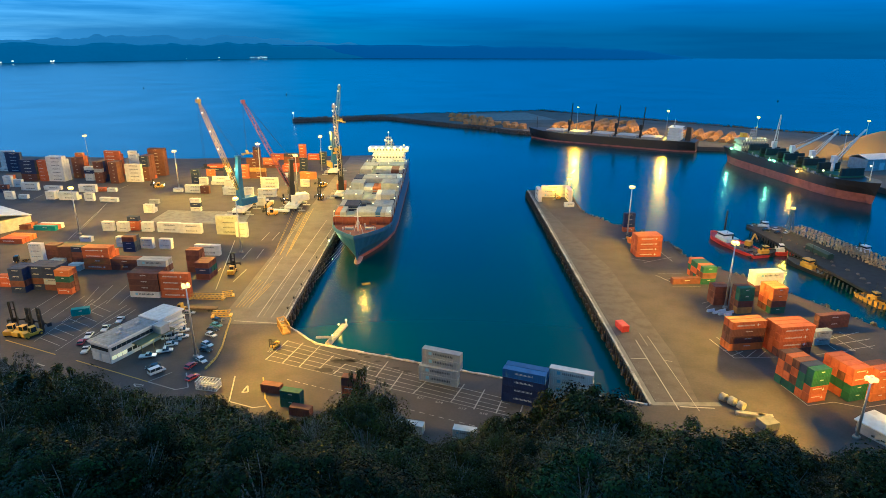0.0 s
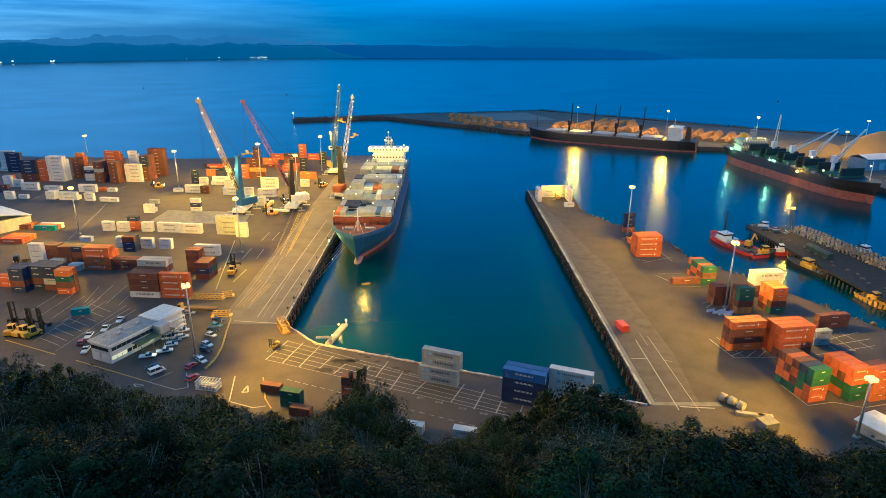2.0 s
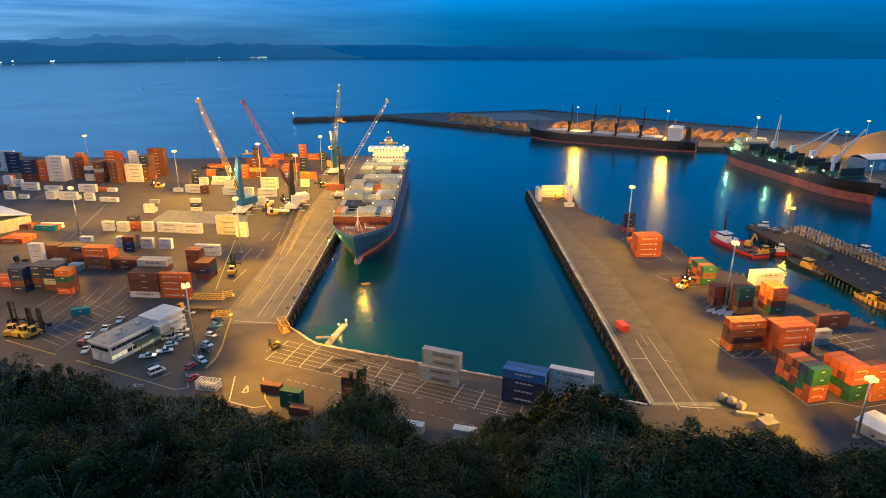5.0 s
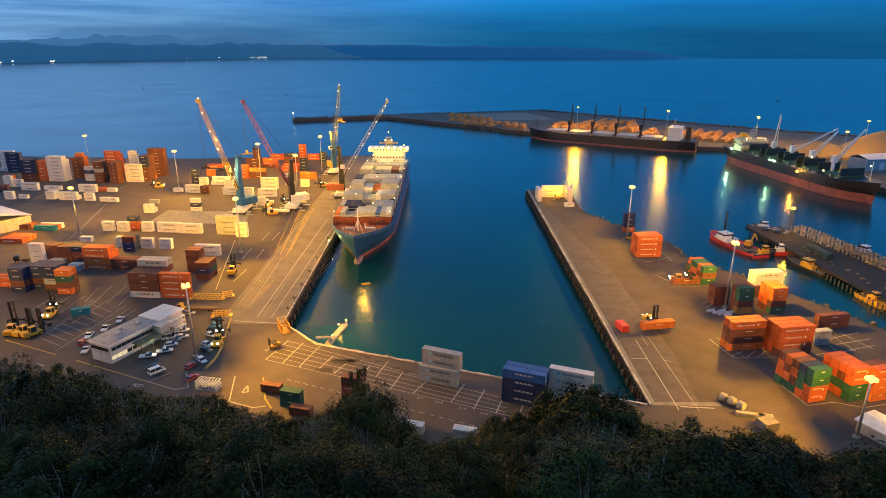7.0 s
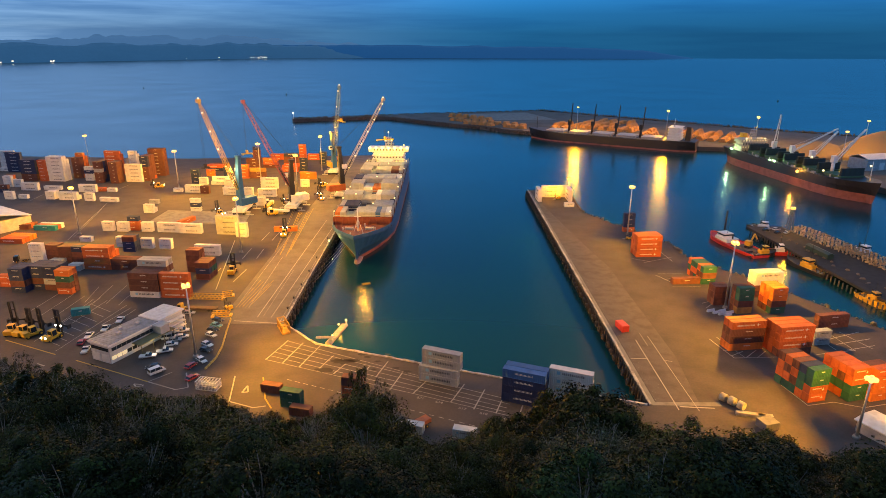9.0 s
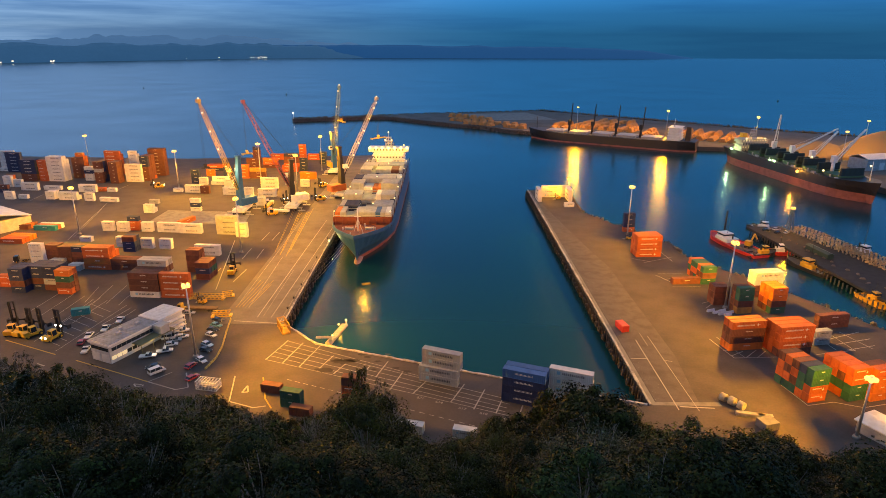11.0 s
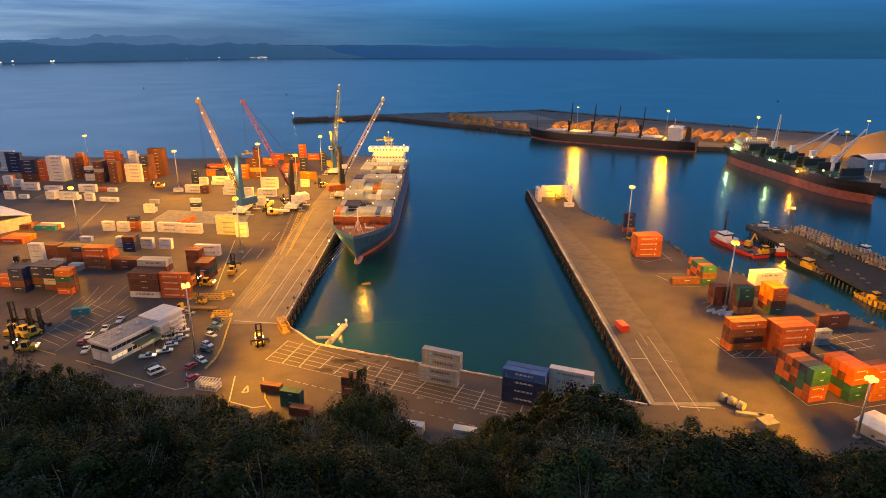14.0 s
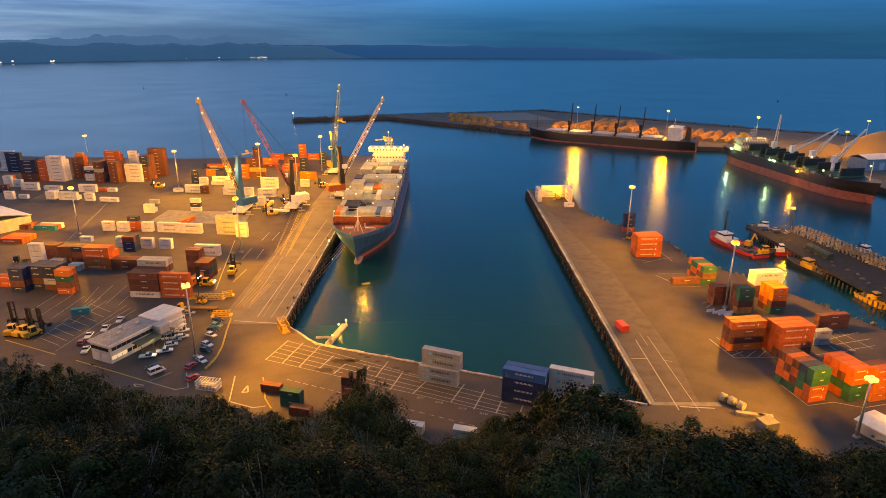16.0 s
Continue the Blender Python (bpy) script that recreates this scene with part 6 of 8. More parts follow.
# derrick boom on the barge
bm = bmesh.new()
tube(bm, (0, 0, 1.4), (0, 0, 14), 0.6, 0.5, 8)
solid("spud_pole", bm, DARK, "black upright spud pole of the barge", "pole", pose(157, 322, SEA))
bm = bmesh.new()
box(bm, -1.6, -1.3, 1.2, 1.6, 1.6, 3.6)
dig = thing("excavator", "yellow long-arm excavator on the red barge", "excavator", pose(158, 296, SEA + 1.42, 0, 0, 40))
part("cab", bm, YELLOW, dig)
bm = bmesh.new()
for s in (-1.4, 0.7):
    box(bm, -2.0, s, 0, 2.0, s + 0.7, 0.9)
box(bm, -1.2, -0.7, 0.5, 1.2, 0.7, 1.2)
part("track", bm, DARK, dig)
bm = bmesh.new()
bar(bm, (1.2, 0, 2.4), (5.5, 0, 6.2), 0.6, 0.8)
bar(bm, (5.5, 0, 6.2), (9.5, 0, 2.4), 0.45, 0.6)
part("arm", bm, YELLOW, dig)
bm = bmesh.new()
loft(bm, [[(9.0, y, 2.6), (10.2, y, 2.2), (10.0, y, 1.0), (8.8, y, 1.4)] for y in (-0.6, 0.6)])
part("bucket", bm, DARK, dig)


def armour_units():
    """Concrete armour blocks set out in rows on the jetty."""
    bm = bmesh.new()
    box(bm, -0.45, -1.5, 0.0, 0.45, 1.5, 0.8)
    box(bm, -0.4, -0.4, 0.8, 0.4, 0.4, 2.0)
    box(bm, -1.4, -0.4, 2.0, 1.4, 0.4, 2.8)
    soften(bm, 0.18)
    bmesh.ops.scale(bm, vec=(0.55, 0.6, 1.05), verts=bm.verts)
    me = mesh_of(bm, "armour_block", mat("weathered_block", (0.34, 0.28, 0.19), 0.9, vary=0.3, grime=0.5, spread=0.2))
    rnd = random.Random(3)
    for k in range(34):
        for r in range(4):
            x = 190.5 + k * 0.42 + r * 2.5
            y = 316 - k * 2.35 + r * 0.9
            ob = tagged(new("armour_block", me), "pale concrete armour block stored on the jetty", "concrete block", "armour blocks on the jetty")
            ob.matrix_basis = pose(x + rnd.uniform(-0.3, 0.3), y + rnd.uniform(-0.3, 0.3), -0.1, 0, 0, rnd.uniform(0, 180))


armour_units()


def jetty_piles():
    bm = bmesh.new()
    tube(bm, (0, 0, -6), (0, 0, -1.15), 0.35, 0.35, 8)
    pile = mesh_of(bm, "pile", mat("wet_pile", (0.06, 0.052, 0.045), 0.8, vary=0.3))
    for k in range(46):
        f = k / 45
        share("pile", pile, jetty, pose(173.2 + 4.2 * max(0, f - 0.5) * 2 * 0.6, 325 - 118 * f, 0))


jetty_piles()


def beacon_tower(x, y, h):
    t = thing("lamp_tower", "lattice lamp tower on the jetty with a bright lamp", "lamp tower", pose(x, y, -0.1))
    bm = bmesh.new()
    for s in (-1, 1):
        for q in (-1, 1):
            bar(bm, (s * 1.5, q * 1.5, 0), (s * 0.5, q * 0.5, h), 0.2)
    for i in range(6):
        z0, z1 = h * i / 6, h * (i + 1) / 6
        w0, w1 = 1.5 - z0 / h, 1.5 - z1 / h
        for s in (-1, 1):
            bar(bm, (-w0, s * w0, z0), (w1, s * w1, z1), 0.12)
            bar(bm, (s * w0, -w0, z0), (s * w1, w1, z1), 0.12)
    box(bm, -1.2, -1.2, h, 1.2, 1.2, h + 0.2)
    part("lattice", bm, GREENP, t)
    lamp_row(t, [(0.4, -0.6, h + 0.9), (-0.6, 0.2, h + 0.8)], 0.55, SODIUM)
    real_lamp(x, y - 1.5, h + 2.0, LAMP_POWER * 0.07)
    return t


beacon_tower(190.5, 318, 12)

# pier head: a horseshoe of white boxes round a lit bay
for hx, hy, turn, word in ((65.5, 392.5, 0, "www"), (63.8, 380.0, 90, "www"), (83.6, 380.0, 90, "www")):
    stack(hx, hy, turn, 40, word, "in the pier-head shelter", "pier containers")
stack(76.2, 366.5, 4, 20, "w", "beside the pier-head shelter", "pier containers")
stack(77.9, 392.5, 0, 20, "www", "in the pier-head shelter", "pier containers")
real_lamp(73, 389.0, 6.0, 7000, LAMP_COLOUR, 0.3)
bm = bmesh.new()
bmesh.ops.create_uvsphere(bm, u_segments=10, v_segments=6, radius=0.35)
solid("bulkhead_light", bm, SODIUM, "glowing lamp in the pier-head shelter", "lamp", pose(73, 392.3, 4.6))


def crate_box(x, y, turn, lx, ly, lz, material, name, label, category):
    """A ribbed steel bin with a lid, feet and bevelled edges."""
    t = thing(name, label, category, pose(x, y, 0, 0, 0, turn))
    bm = bmesh.new()
    box(bm, -lx / 2, -ly / 2, 0.12, lx / 2, ly / 2, lz - 0.2)
    soften(bm, 0.05)
    part("body", bm, material, t)
    bm = bmesh.new()
    n = max(3, int(lx / 0.8))
    for i in range(n + 1):
        px = -lx / 2 + lx * i / n
        for s in (-1, 1):
            box(bm, px - 0.06, s * ly / 2 - 0.05, 0.1, px + 0.06, s * ly / 2 + 0.05, lz - 0.15)
    part("rib", bm, material, t)
    bm = bmesh.new()
    box(bm, -lx / 2 - 0.06, -ly / 2 - 0.06, lz - 0.2, lx / 2 + 0.06, ly / 2 + 0.06, lz)
    soften(bm, 0.04)
    part("lid", bm, material, t)
    bm = bmesh.new()
    for sx in (-0.4, 0.4):
        box(bm, sx * lx - 0.1, -ly / 2, 0, sx * lx + 0.1, ly / 2, 0.12)
    part("skid", bm, DARK, t)
    return t


crate_box(64.2, 195.5, 12, 2.6, 5.2, 2.5, REDP, "equipment_box", "bright red steel equipment box on the pier", "box")


def site_cage(x, y, turn, lx, ly, lz):
    """White barred cage with a stack of pale sacks inside."""
    t = thing("site_cage", "white barred site cage beside the car park", "cage", pose(x, y, 0, 0, 0, turn))
    bm = bmesh.new()
    for sy in (-1, 1):
        for z in (0.08, lz / 2, lz - 0.08):
            bar(bm, (-lx / 2, sy * ly / 2, z), (lx / 2, sy * ly / 2, z), 0.12)
        for i in range(15):
            px = -lx / 2 + lx * i / 14
            bar(bm, (px, sy * ly / 2, 0), (px, sy * ly / 2, lz), 0.09)
    for sx in (-1, 1):
        for z in (0.08, lz / 2, lz - 0.08):
            bar(bm, (sx * lx / 2, -ly / 2, z), (sx * lx / 2, ly / 2, z), 0.12)
        for i in range(1, 7):
            py = -ly / 2 + ly * i / 7
            bar(bm, (sx * lx / 2, py, 0), (sx * lx / 2, py, lz), 0.09)
    for i in range(8):
        px = -lx / 2 + lx * i / 7
        bar(bm, (px, -ly / 2, lz), (px, ly / 2, lz), 0.1)
    part("cage_frame", bm, WHITE, t)
    bm = bmesh.new()
    box(bm, -lx * 0.4, -ly * 0.35, 0.0, lx * 0.4, ly * 0.35, lz * 0.55)
    soften(bm, 0.15)
    part("contents", bm, GREYP, t, "grey sacks stacked inside")
    return t


site_cage(-69.2, 155.8, -10, 6.4, 3.2, 2.6)
shed(116.0, 131.5, 117, 14, 8, 3.2, 0.5, WHITE, "small white flat-roofed site shed near the hill")
shed(126.5, 129.0, 117, 14, 8, 3.2, 0.5, WHITE, "small white flat-roofed site shed beside its twin")
for i, (bx, by, bt) in enumerate(((102.6, 211.2, 20), (104.2, 209.6, 20), (105.8, 208.4, 20), (107.6, 207.6, 20), (106.8, 211.0, 20), (109.2, 209.6, 20))):
    bm = bmesh.new()
    loft(bm, [[(px, -0.5, 0), (px, -0.22, 0.95), (px, 0.22, 0.95), (px, 0.5, 0)] for px in (-1.7, 1.7)])
    soften(bm, 0.06)
    solid("barrier_block", bm, mat("blue_white_barrier", (0.42, 0.50, 0.58), 0.7, vary=0.15, grime=0.3), "pale blue concrete barrier block round the mast", "barrier", pose(bx, by, 0, 0, 0, bt), "barrier blocks")
for bx, by, r in ((80.4, 149.8, 1.2), (82.0, 147.8, 1.25), (83.6, 145.6, 1.2)):
    bm = bmesh.new()
    tube(bm, (0, -r * 0.7, r), (0, r * 0.7, r), r, r, 16)
    soften(bm, 0.08)
    solid("concrete_pipe", bm, CONCRETE, "squat pale concrete drum beside the pier root", "concrete drum", pose(bx, by, 0, 0, 0, 35), "concrete drums")
for bx, by, t_, w_ in ((84.6, 142.2, -14, 7.5), (88.2, 141.4, -12, 4.0)):
    bm = bmesh.new()
    box(bm, -w_ / 2, -0.7, 0, w_ / 2, 0.7, 1.1)
    soften(bm, 0.1)
    solid("concrete_beam", bm, CONCRETE, "long pale concrete beam lying on the asphalt", "concrete beam", pose(bx, by, 0, 0, 0, t_))
crate_box(86.5, 137.0, 15, 4.2, 3.6, 2.4, mat("generator_grey", (0.15, 0.15, 0.165), 0.6, vary=0.15, grime=0.4), "generator_box", "dark grey generator box on skids", "box")


GANGWAY = mat("worn_gangway_yellow", (0.36, 0.20, 0.03), 0.6, vary=0.25, grime=0.5)


def gantry(x, y, turn):
    """Yellow shore gangway frame at the wharf corner."""
    t = thing("gangway_frame", "yellow steel gangway frame at the wharf corner", "gangway", pose(x, y, 0, 0, 0, turn))
    bm = bmesh.new()
    for s in (-1.3, 1.3):
        for z in (0.15, 3.2):
            bar(bm, (-4, s, z), (4, s, z), 0.3)
        for i in range(5):
            px = -4 + 2 * i
            bar(bm, (px, s, 0.2), (px, s, 3.2), 0.25)
            if i < 4:
                bar(bm, (px, s, 0.3), (px + 2, s, 3.1), 0.18)
    for px in (-4, 0, 4):
        bar(bm, (px, -1.3, 3.2), (px, 1.3, 3.2), 0.25)
        bar(bm, (px, -1.3, 0.25), (px, 1.3, 0.25), 0.25)
    part("truss", bm, GANGWAY, t)
    bm = bmesh.new()
    box(bm, -3.9, -1.2, 0.4, 3.9, 1.2, 0.5)
    part("walkway", bm, GANGWAY, t)
    return t


gantry(-56.6, 194.2, -62)


def spreader_beam(x, y, turn, L, material, label):
    t = thing("lifting_spreader", label, "spreader", pose(x, y, 0, 0, 0, turn))
    bm = bmesh.new()
    for s in (-0.9, 0.9):
        for z in (0.2, 1.9):
            bar(bm, (-L / 2, s, z), (L / 2, s, z), 0.22)
        n = int(L / 1.6)
        for i in range(n):
            a, b = -L / 2 + L * i / n, -L / 2 + L * (i + 1) / n
            bar(bm, (a, s, 0.2), (b, s, 1.9), 0.15)
            bar(bm, (a, s, 0.2), (a, s, 1.9), 0.15)
    part("truss", bm, material, t)
    bm = bmesh.new()
    for e in (-1, 1):
        box(bm, e * L / 2 - 0.5, -1.3, 0, e * L / 2 + 0.5, 1.3, 0.5)
    part("end_beam", bm, material, t)
    return t


spreader_beam(-94, 221.5, -3, 13, BOOM_YELLOW, "pale yellow truss spreader lying in the yard")
spreader_beam(-86.6, 224.0, 20, 4.0, YELLOW, "short yellow lifting frame in the yard")
spreader_beam(-82.6, 205.4, 8, 6.5, YELLOW, "low yellow lifting frame by the car park")


def flat_trailer(x, y, turn):
    """A long flatbed with its yellow tug at one end."""
    t = thing("flatbed_trailer", "long rusty flatbed trailer with a yellow tug", "trailer", pose(x, y, 0, 0, 0, turn))
    bm = bmesh.new()
    box(bm, -4.5, -1.2, 1.0, 7.5, 1.2, 1.35)
    for s in (-0.5, 0.5):
        box(bm, -4.5, s - 0.1, 0.6, 7.5, s + 0.1, 1.0)
    part("bed", bm, mat("rusty_deck", (0.16, 0.10, 0.05), 0.8, vary=0.3, grime=0.5), t)
    bm = bmesh.new()
    tube(bm, (0, -1.15, 0.45), (0, 1.15, 0.45), 0.45, 0.45, 10)
    axle = mesh_of(bm, "wheel", DARK)
    for px in (-6.6, 4.6, 6.0):
        share("wheel", axle, t, pose(px, 0, 0))
    bm = bmesh.new()
    loft(bm, [[(px, s, pz) for px, pz in ((-7.6, 0.5), (-7.6, 1.5), (-7.3, 2.7), (-5.9, 2.8), (-5.7, 1.2), (-4.4, 1.1), (-4.4, 0.5))] for s in (-1.15, 1.15)])
    soften(bm, 0.06)
    tug = part("tug", bm, YELLOW, t, "yellow tug cab")
    bm = bmesh.new()
    box(bm, -7.2, -1.18, 1.6, -6.0, 1.18, 2.5)
    part("cab_window", bm, GLASS, tug)
    return t


flat_trailer(-93.5, 210.5, -2)


def pontoon():
    t = thing("floating_pontoon", "lamp-lit floating pontoon with a gangway and a pile", "pontoon", pose(-38.6, 198.4, SEA, 0, 0, -13))
    bm = bmesh.new()
    box(bm, -1.2, -8.0, -0.5, 1.2, 8.0, 0.7)
    soften(bm, 0.12)
    part("deck", bm, CONCRETE, t)
    bm = bmesh.new()
    for s in (-0.6, 0.6):
        bar(bm, (-2.4 + s, -11.0, 4.1), (-0.4 + s, -4, 0.9), 0.12, 0.7)
    for i in range(9):
        p, q = Vector((-3.0, -11.0, 3.8)).lerp(Vector((-1.0, -4, 0.75)), i / 8), Vector((-1.8, -11.0, 3.8)).lerp(Vector((0.2, -4, 0.75)), i / 8)
        bar(bm, p, q, 0.5, 0.08)
    part("gangway", bm, STEEL, t)
    for py in (7.0, -6.0):
        bm = bmesh.new()
        tube(bm, (0.9, py, -4), (0.9, py, 2.6), 0.25, 0.25, 10)
        part("mooring_post", bm, GREYP, t)
    lamp_row(t, [(0.9, 7.0, 2.8), (0.9, -6.0, 2.8), (-0.9, 4.0, 2.2)], 0.3, RIG_LAMP)
    real_lamp(-38.4, 202.6, -1.2, 1300)
    return t


pontoon()
real_lamp(-38.9, 194, SEA + 6.5, 4200, LAMP_COLOUR, 0.3)


def barrier_chain(points, n):
    """Row of small yellow-white barrier blocks round the car park."""
    bm = bmesh.new()
    loft(bm, [[(px, -0.28, 0), (px, -0.14, 0.7), (px, 0.14, 0.7), (px, 0.28, 0)] for px in (-0.75, 0.75)])
    soften(bm, 0.05)
    me = mesh_of(bm, "barrier_block", mat("yellow_barrier", (0.55, 0.40, 0.10), 0.7, vary=0.2, grime=0.3))
    seg = [(Vector((*a, 0)), Vector((*b, 0))) for a, b in zip(points, points[1:])]
    total = sum((b - a).length for a, b in seg)
    for a, b in seg:
        k = max(1, int(n * (b - a).length / total))
        for i in range(k):
            p = a.lerp(b, (i + 0.5) / k)
            ob = tagged(new("barrier_block", me), "yellow concrete barrier block round the car park", "barrier", "car park barriers")
            ob.matrix_basis = pose(p.x, p.y, 0, 0, 0, math.degrees(math.atan2((b - a).y, (b - a).x)) + random.uniform(-5, 5))


barrier_chain([(-78.4, 203), (-76.2, 191.3), (-74.0, 180.9), (-73.3, 173.2), (-74.2, 166.1)], 22)


def mooring(a, b, sag):
    bm = bmesh.new()
    a, b = Vector(a), Vector(b)
    pts = [a.lerp(b, i / 10) - Vector((0, 0, sag * 4 * (i / 10) * (1 - i / 10))) for i in range(11)]
    for p, q in zip(pts, pts[1:]):
        tube(bm, p, q, 0.05, 0.05, 5)
    solid("mooring_rope", bm, mat("rope", (0.16, 0.15, 0.13), 0.9), "pale mooring rope from the ship's bow to a bollard", "rope", None, "mooring ropes")


BOLLARDS = [(-59.6, 212), (-59.6, 222), (-59.7, 236), (-59.8, 252), (-60, 270), (-60.2, 300)]
bm = bmesh.new()
tube(bm, (0, 0, 0), (0, 0, 0.55), 0.28, 0.24, 10)
tube(bm, (0, 0, 0.55), (0, 0, 0.8), 0.42, 0.38, 10)
bollard_mesh = mesh_of(bm, "bollard", DARK)
for bx, by in BOLLARDS:
    ob = tagged(new("bollard", bollard_mesh), "black cast-iron mooring bollard on the wharf edge", "bollard", "bollards")
    ob.matrix_basis = pose(bx, by, 0.006)
for i, (bx, by) in enumerate(BOLLARDS[:4]):
    mooring((-44 - 0.8 * i, 262 + 3 * i, 9.5), (bx, by, 0.6), 1.2)

# lights of a town and a mill on the far shore
for px, py, n, spread_ in ((-1290, 4400, 11, 70), (-2130, 3420, 5, 70), (-2240, 3235, 4, 50), (-1640, 4050, 1, 5), (-1500, 4240, 1, 5)):
    bm = bmesh.new()
    for i in range(n):
        c = Vector((px + random.uniform(-1, 1) * spread_, py - 25, SEA + random.uniform(4, 16)))
        r = random.uniform(1.6, 3.4)
        box(bm, c.x - r, c.y - r, c.z - r * 0.6, c.x + r, c.y + r, c.z + r * 0.6)
    solid("town_lights", bm, mat("far_town_glow", (1, 0.9, 0.7), 0.5, vary=0, emit=(1.0, 0.85, 0.6), power=2.0), "tiny pale lights of the far shore", "lights", kind="stuff")

stack(-138.1, 204.3, 22, 20, "t", "standing alone in the yard", "yard containers")
truck(-120, 372, 200, WHITE, "white yard truck beside the crane", WHITE)
truck(-101, 350, 170, WHITE, "white yard truck with a pale load", WHITE)
truck(-108, 366, 90, WHITE, "white truck parked beside the crane", YELLOW)
handler(-98.5, 372, 200, "yellow container handler behind the cranes", 7.0, True)
handler(-86, 420, 240, "yellow container handler on the far wharf", 7.0, True)


# ---- marks on the water ----
def beacon(x, y, z, h, material, label):
    t = thing("beacon", label, "beacon", pose(x, y, z))
    bm = bmesh.new()
    tube(bm, (0, 0, -1), (0, 0, h), 0.3, 0.22, 8)
    tube(bm, (0, 0, h), (0, 0, h + 0.3), 0.9, 0.9, 10)
    part("post", bm, WHITE, t)
    bm = bmesh.new()
    bmesh.ops.create_uvsphere(bm, u_segments=10, v_segments=6, radius=0.7)
    ob = part("lantern", bm, material, t, "small glowing lantern")
    ob.matrix_basis = pose(0, 0, h + 0.95)
    return t


beacon(-203, 831, 0, 7.0, PALE_LAMP, "white beacon with a small light on the breakwater end")


def buoy(x, y):
    t = thing("navigation_buoy", "small dark navigation buoy out in the bay", "buoy", pose(x, y, SEA), "channel buoys")
    bm = bmesh.new()
    loft(bm, [[(r * math.cos(a * 0.785), r * math.sin(a * 0.785), z) for a in range(8)] for z, r in ((-0.6, 1.3), (0.7, 1.5), (1.0, 1.1), (3.2, 0.3))])
    part("float", bm, GREENP, t)
    bm = bmesh.new()
    bmesh.ops.create_uvsphere(bm, u_segments=8, v_segments=6, radius=0.4)
    ob = part("lantern", bm, WHITE, t)
    ob.matrix_basis = pose(0, 0, 3.5)
    return t


for bx, by in ((-700, 1453), (-326, 1287), (631, 1168)):
    buoy(bx, by)


def work_raft(x, y, turn):
    """A low yellow raft moored off the bow."""
    t = thing("work_raft", "small yellow work raft lying off the bow of the ship", "raft", pose(x, y, SEA, 0, 0, turn))
    for s in (-0.7, 0.7):
        bm = bmesh.new()
        tube(bm, (-1.9, s * 0.8, 0.1), (1.9, s * 0.8, 0.1), 0.24, 0.24, 10)
        part("float", bm, YELLOW, t)
    bm = bmesh.new()
    for i in range(7):
        box(bm, -1.7 + 0.5 * i, -0.75, 0.33, -1.35 + 0.5 * i, 0.75, 0.40)
    part("deck", bm, YELLOW, t)
    return t


work_raft(-33.9, 247.5, 20)


def edge_lamp(x, y):
    t = thing("wharf_lamp", "bright greenish lamp on the wharf edge by the bow", "lamp", pose(x, y, 0))
    bm = bmesh.new()
    tube(bm, (0, 0, 0), (0, 0, 1.6), 0.1, 0.08, 8)
    box(bm, -0.1, -0.1, 1.5, 1.0, 0.1, 1.65)
    part("bracket", bm, STEEL, t)
    lamp_row(t, [(1.0, 0, 1.4)], 0.5, COOL)
    return t


edge_lamp(-59.2, 293)
real_lamp(-57.4, 292.5, 1.0, 900, (0.9, 0.95, 0.35), 0.3)


# ---- dark oil stains on the south apron ----
OIL = mat("oil_stain", (0.030, 0.027, 0.026), 0.9, vary=0.35, scale=2.0)
rnd = random.Random(12)
for sx, sy, r in ((-26.6, 176.2, 0.8), (-20.9, 171.8, 0.7), (-24.5, 174.7, 0.9), (-14.8, 167.5, 0.8), (-11.1, 165.5, 1.0), (-31.4, 171.7, 2.2), (-34.0, 172.5, 1.3), (-36.8, 166.3, 1.8), (-29.0, 172.4, 1.4), (22, 163, 0.8), (27, 161, 0.7), (-21.5, 166.8, 0.6), (-18, 176.5, 0.7)):
    bm = bmesh.new()
    ring = []
    for k in range(14):
        a = 6.2832 * k / 14
        d = r * rnd.uniform(0.65, 1.25)
        ring.append(bm.verts.new((d * 1.6 * math.cos(a), d * 0.8 * math.sin(a), 0)))
    bm.faces.new(ring)
    solid("oil_stain", bm, OIL, "dark oil stain on the asphalt apron", "stain", pose(sx, sy, 0.024, 0, 0, rnd.uniform(-25, 10)), kind="structure")


# cars, sheds and timber on the jetty
for k, (jx, jy, turn, paint, word) in enumerate(((184, 319, 20, CAR_W, "white"), (180.5, 320.5, 30, CAR_S, "silver"), (177.5, 317, 15, CAR_K, "black"), (186.5, 313, 40, CAR_W, "white"), (181.5, 312.5, 25, CAR_K, "dark"))):
    v = vehicle("car", jx, jy, turn, paint, word, "cars on the jetty")
    v.matrix_basis = pose(jx, jy, -0.1, 0, 0, turn)


def jetty_shed(x, y, turn, L):
    t = thing("jetty_shed", "long low dark shed on the jetty", "shed", pose(x, y, -0.1, 0, 0, turn))
    bm = bmesh.new()
    box(bm, -L / 2, -1.6, 0, L / 2, 1.6, 2.3)
    part("wall", bm, GREENP, t)
    bm = bmesh.new()
    loft(bm, [[(px, y_, z) for y_, z in ((-1.9, 2.31), (0, 3.0), (1.9, 2.31))] for px in (-L / 2 - 0.3, L / 2 + 0.3)])
    part("roof", bm, GREENP, t)
    return t


jetty_shed(184.0, 279, 95, 16)
rnd = random.Random(3)
TIMBER = mat("weathered_timber", (0.15, 0.12, 0.09), 0.85, vary=0.3)
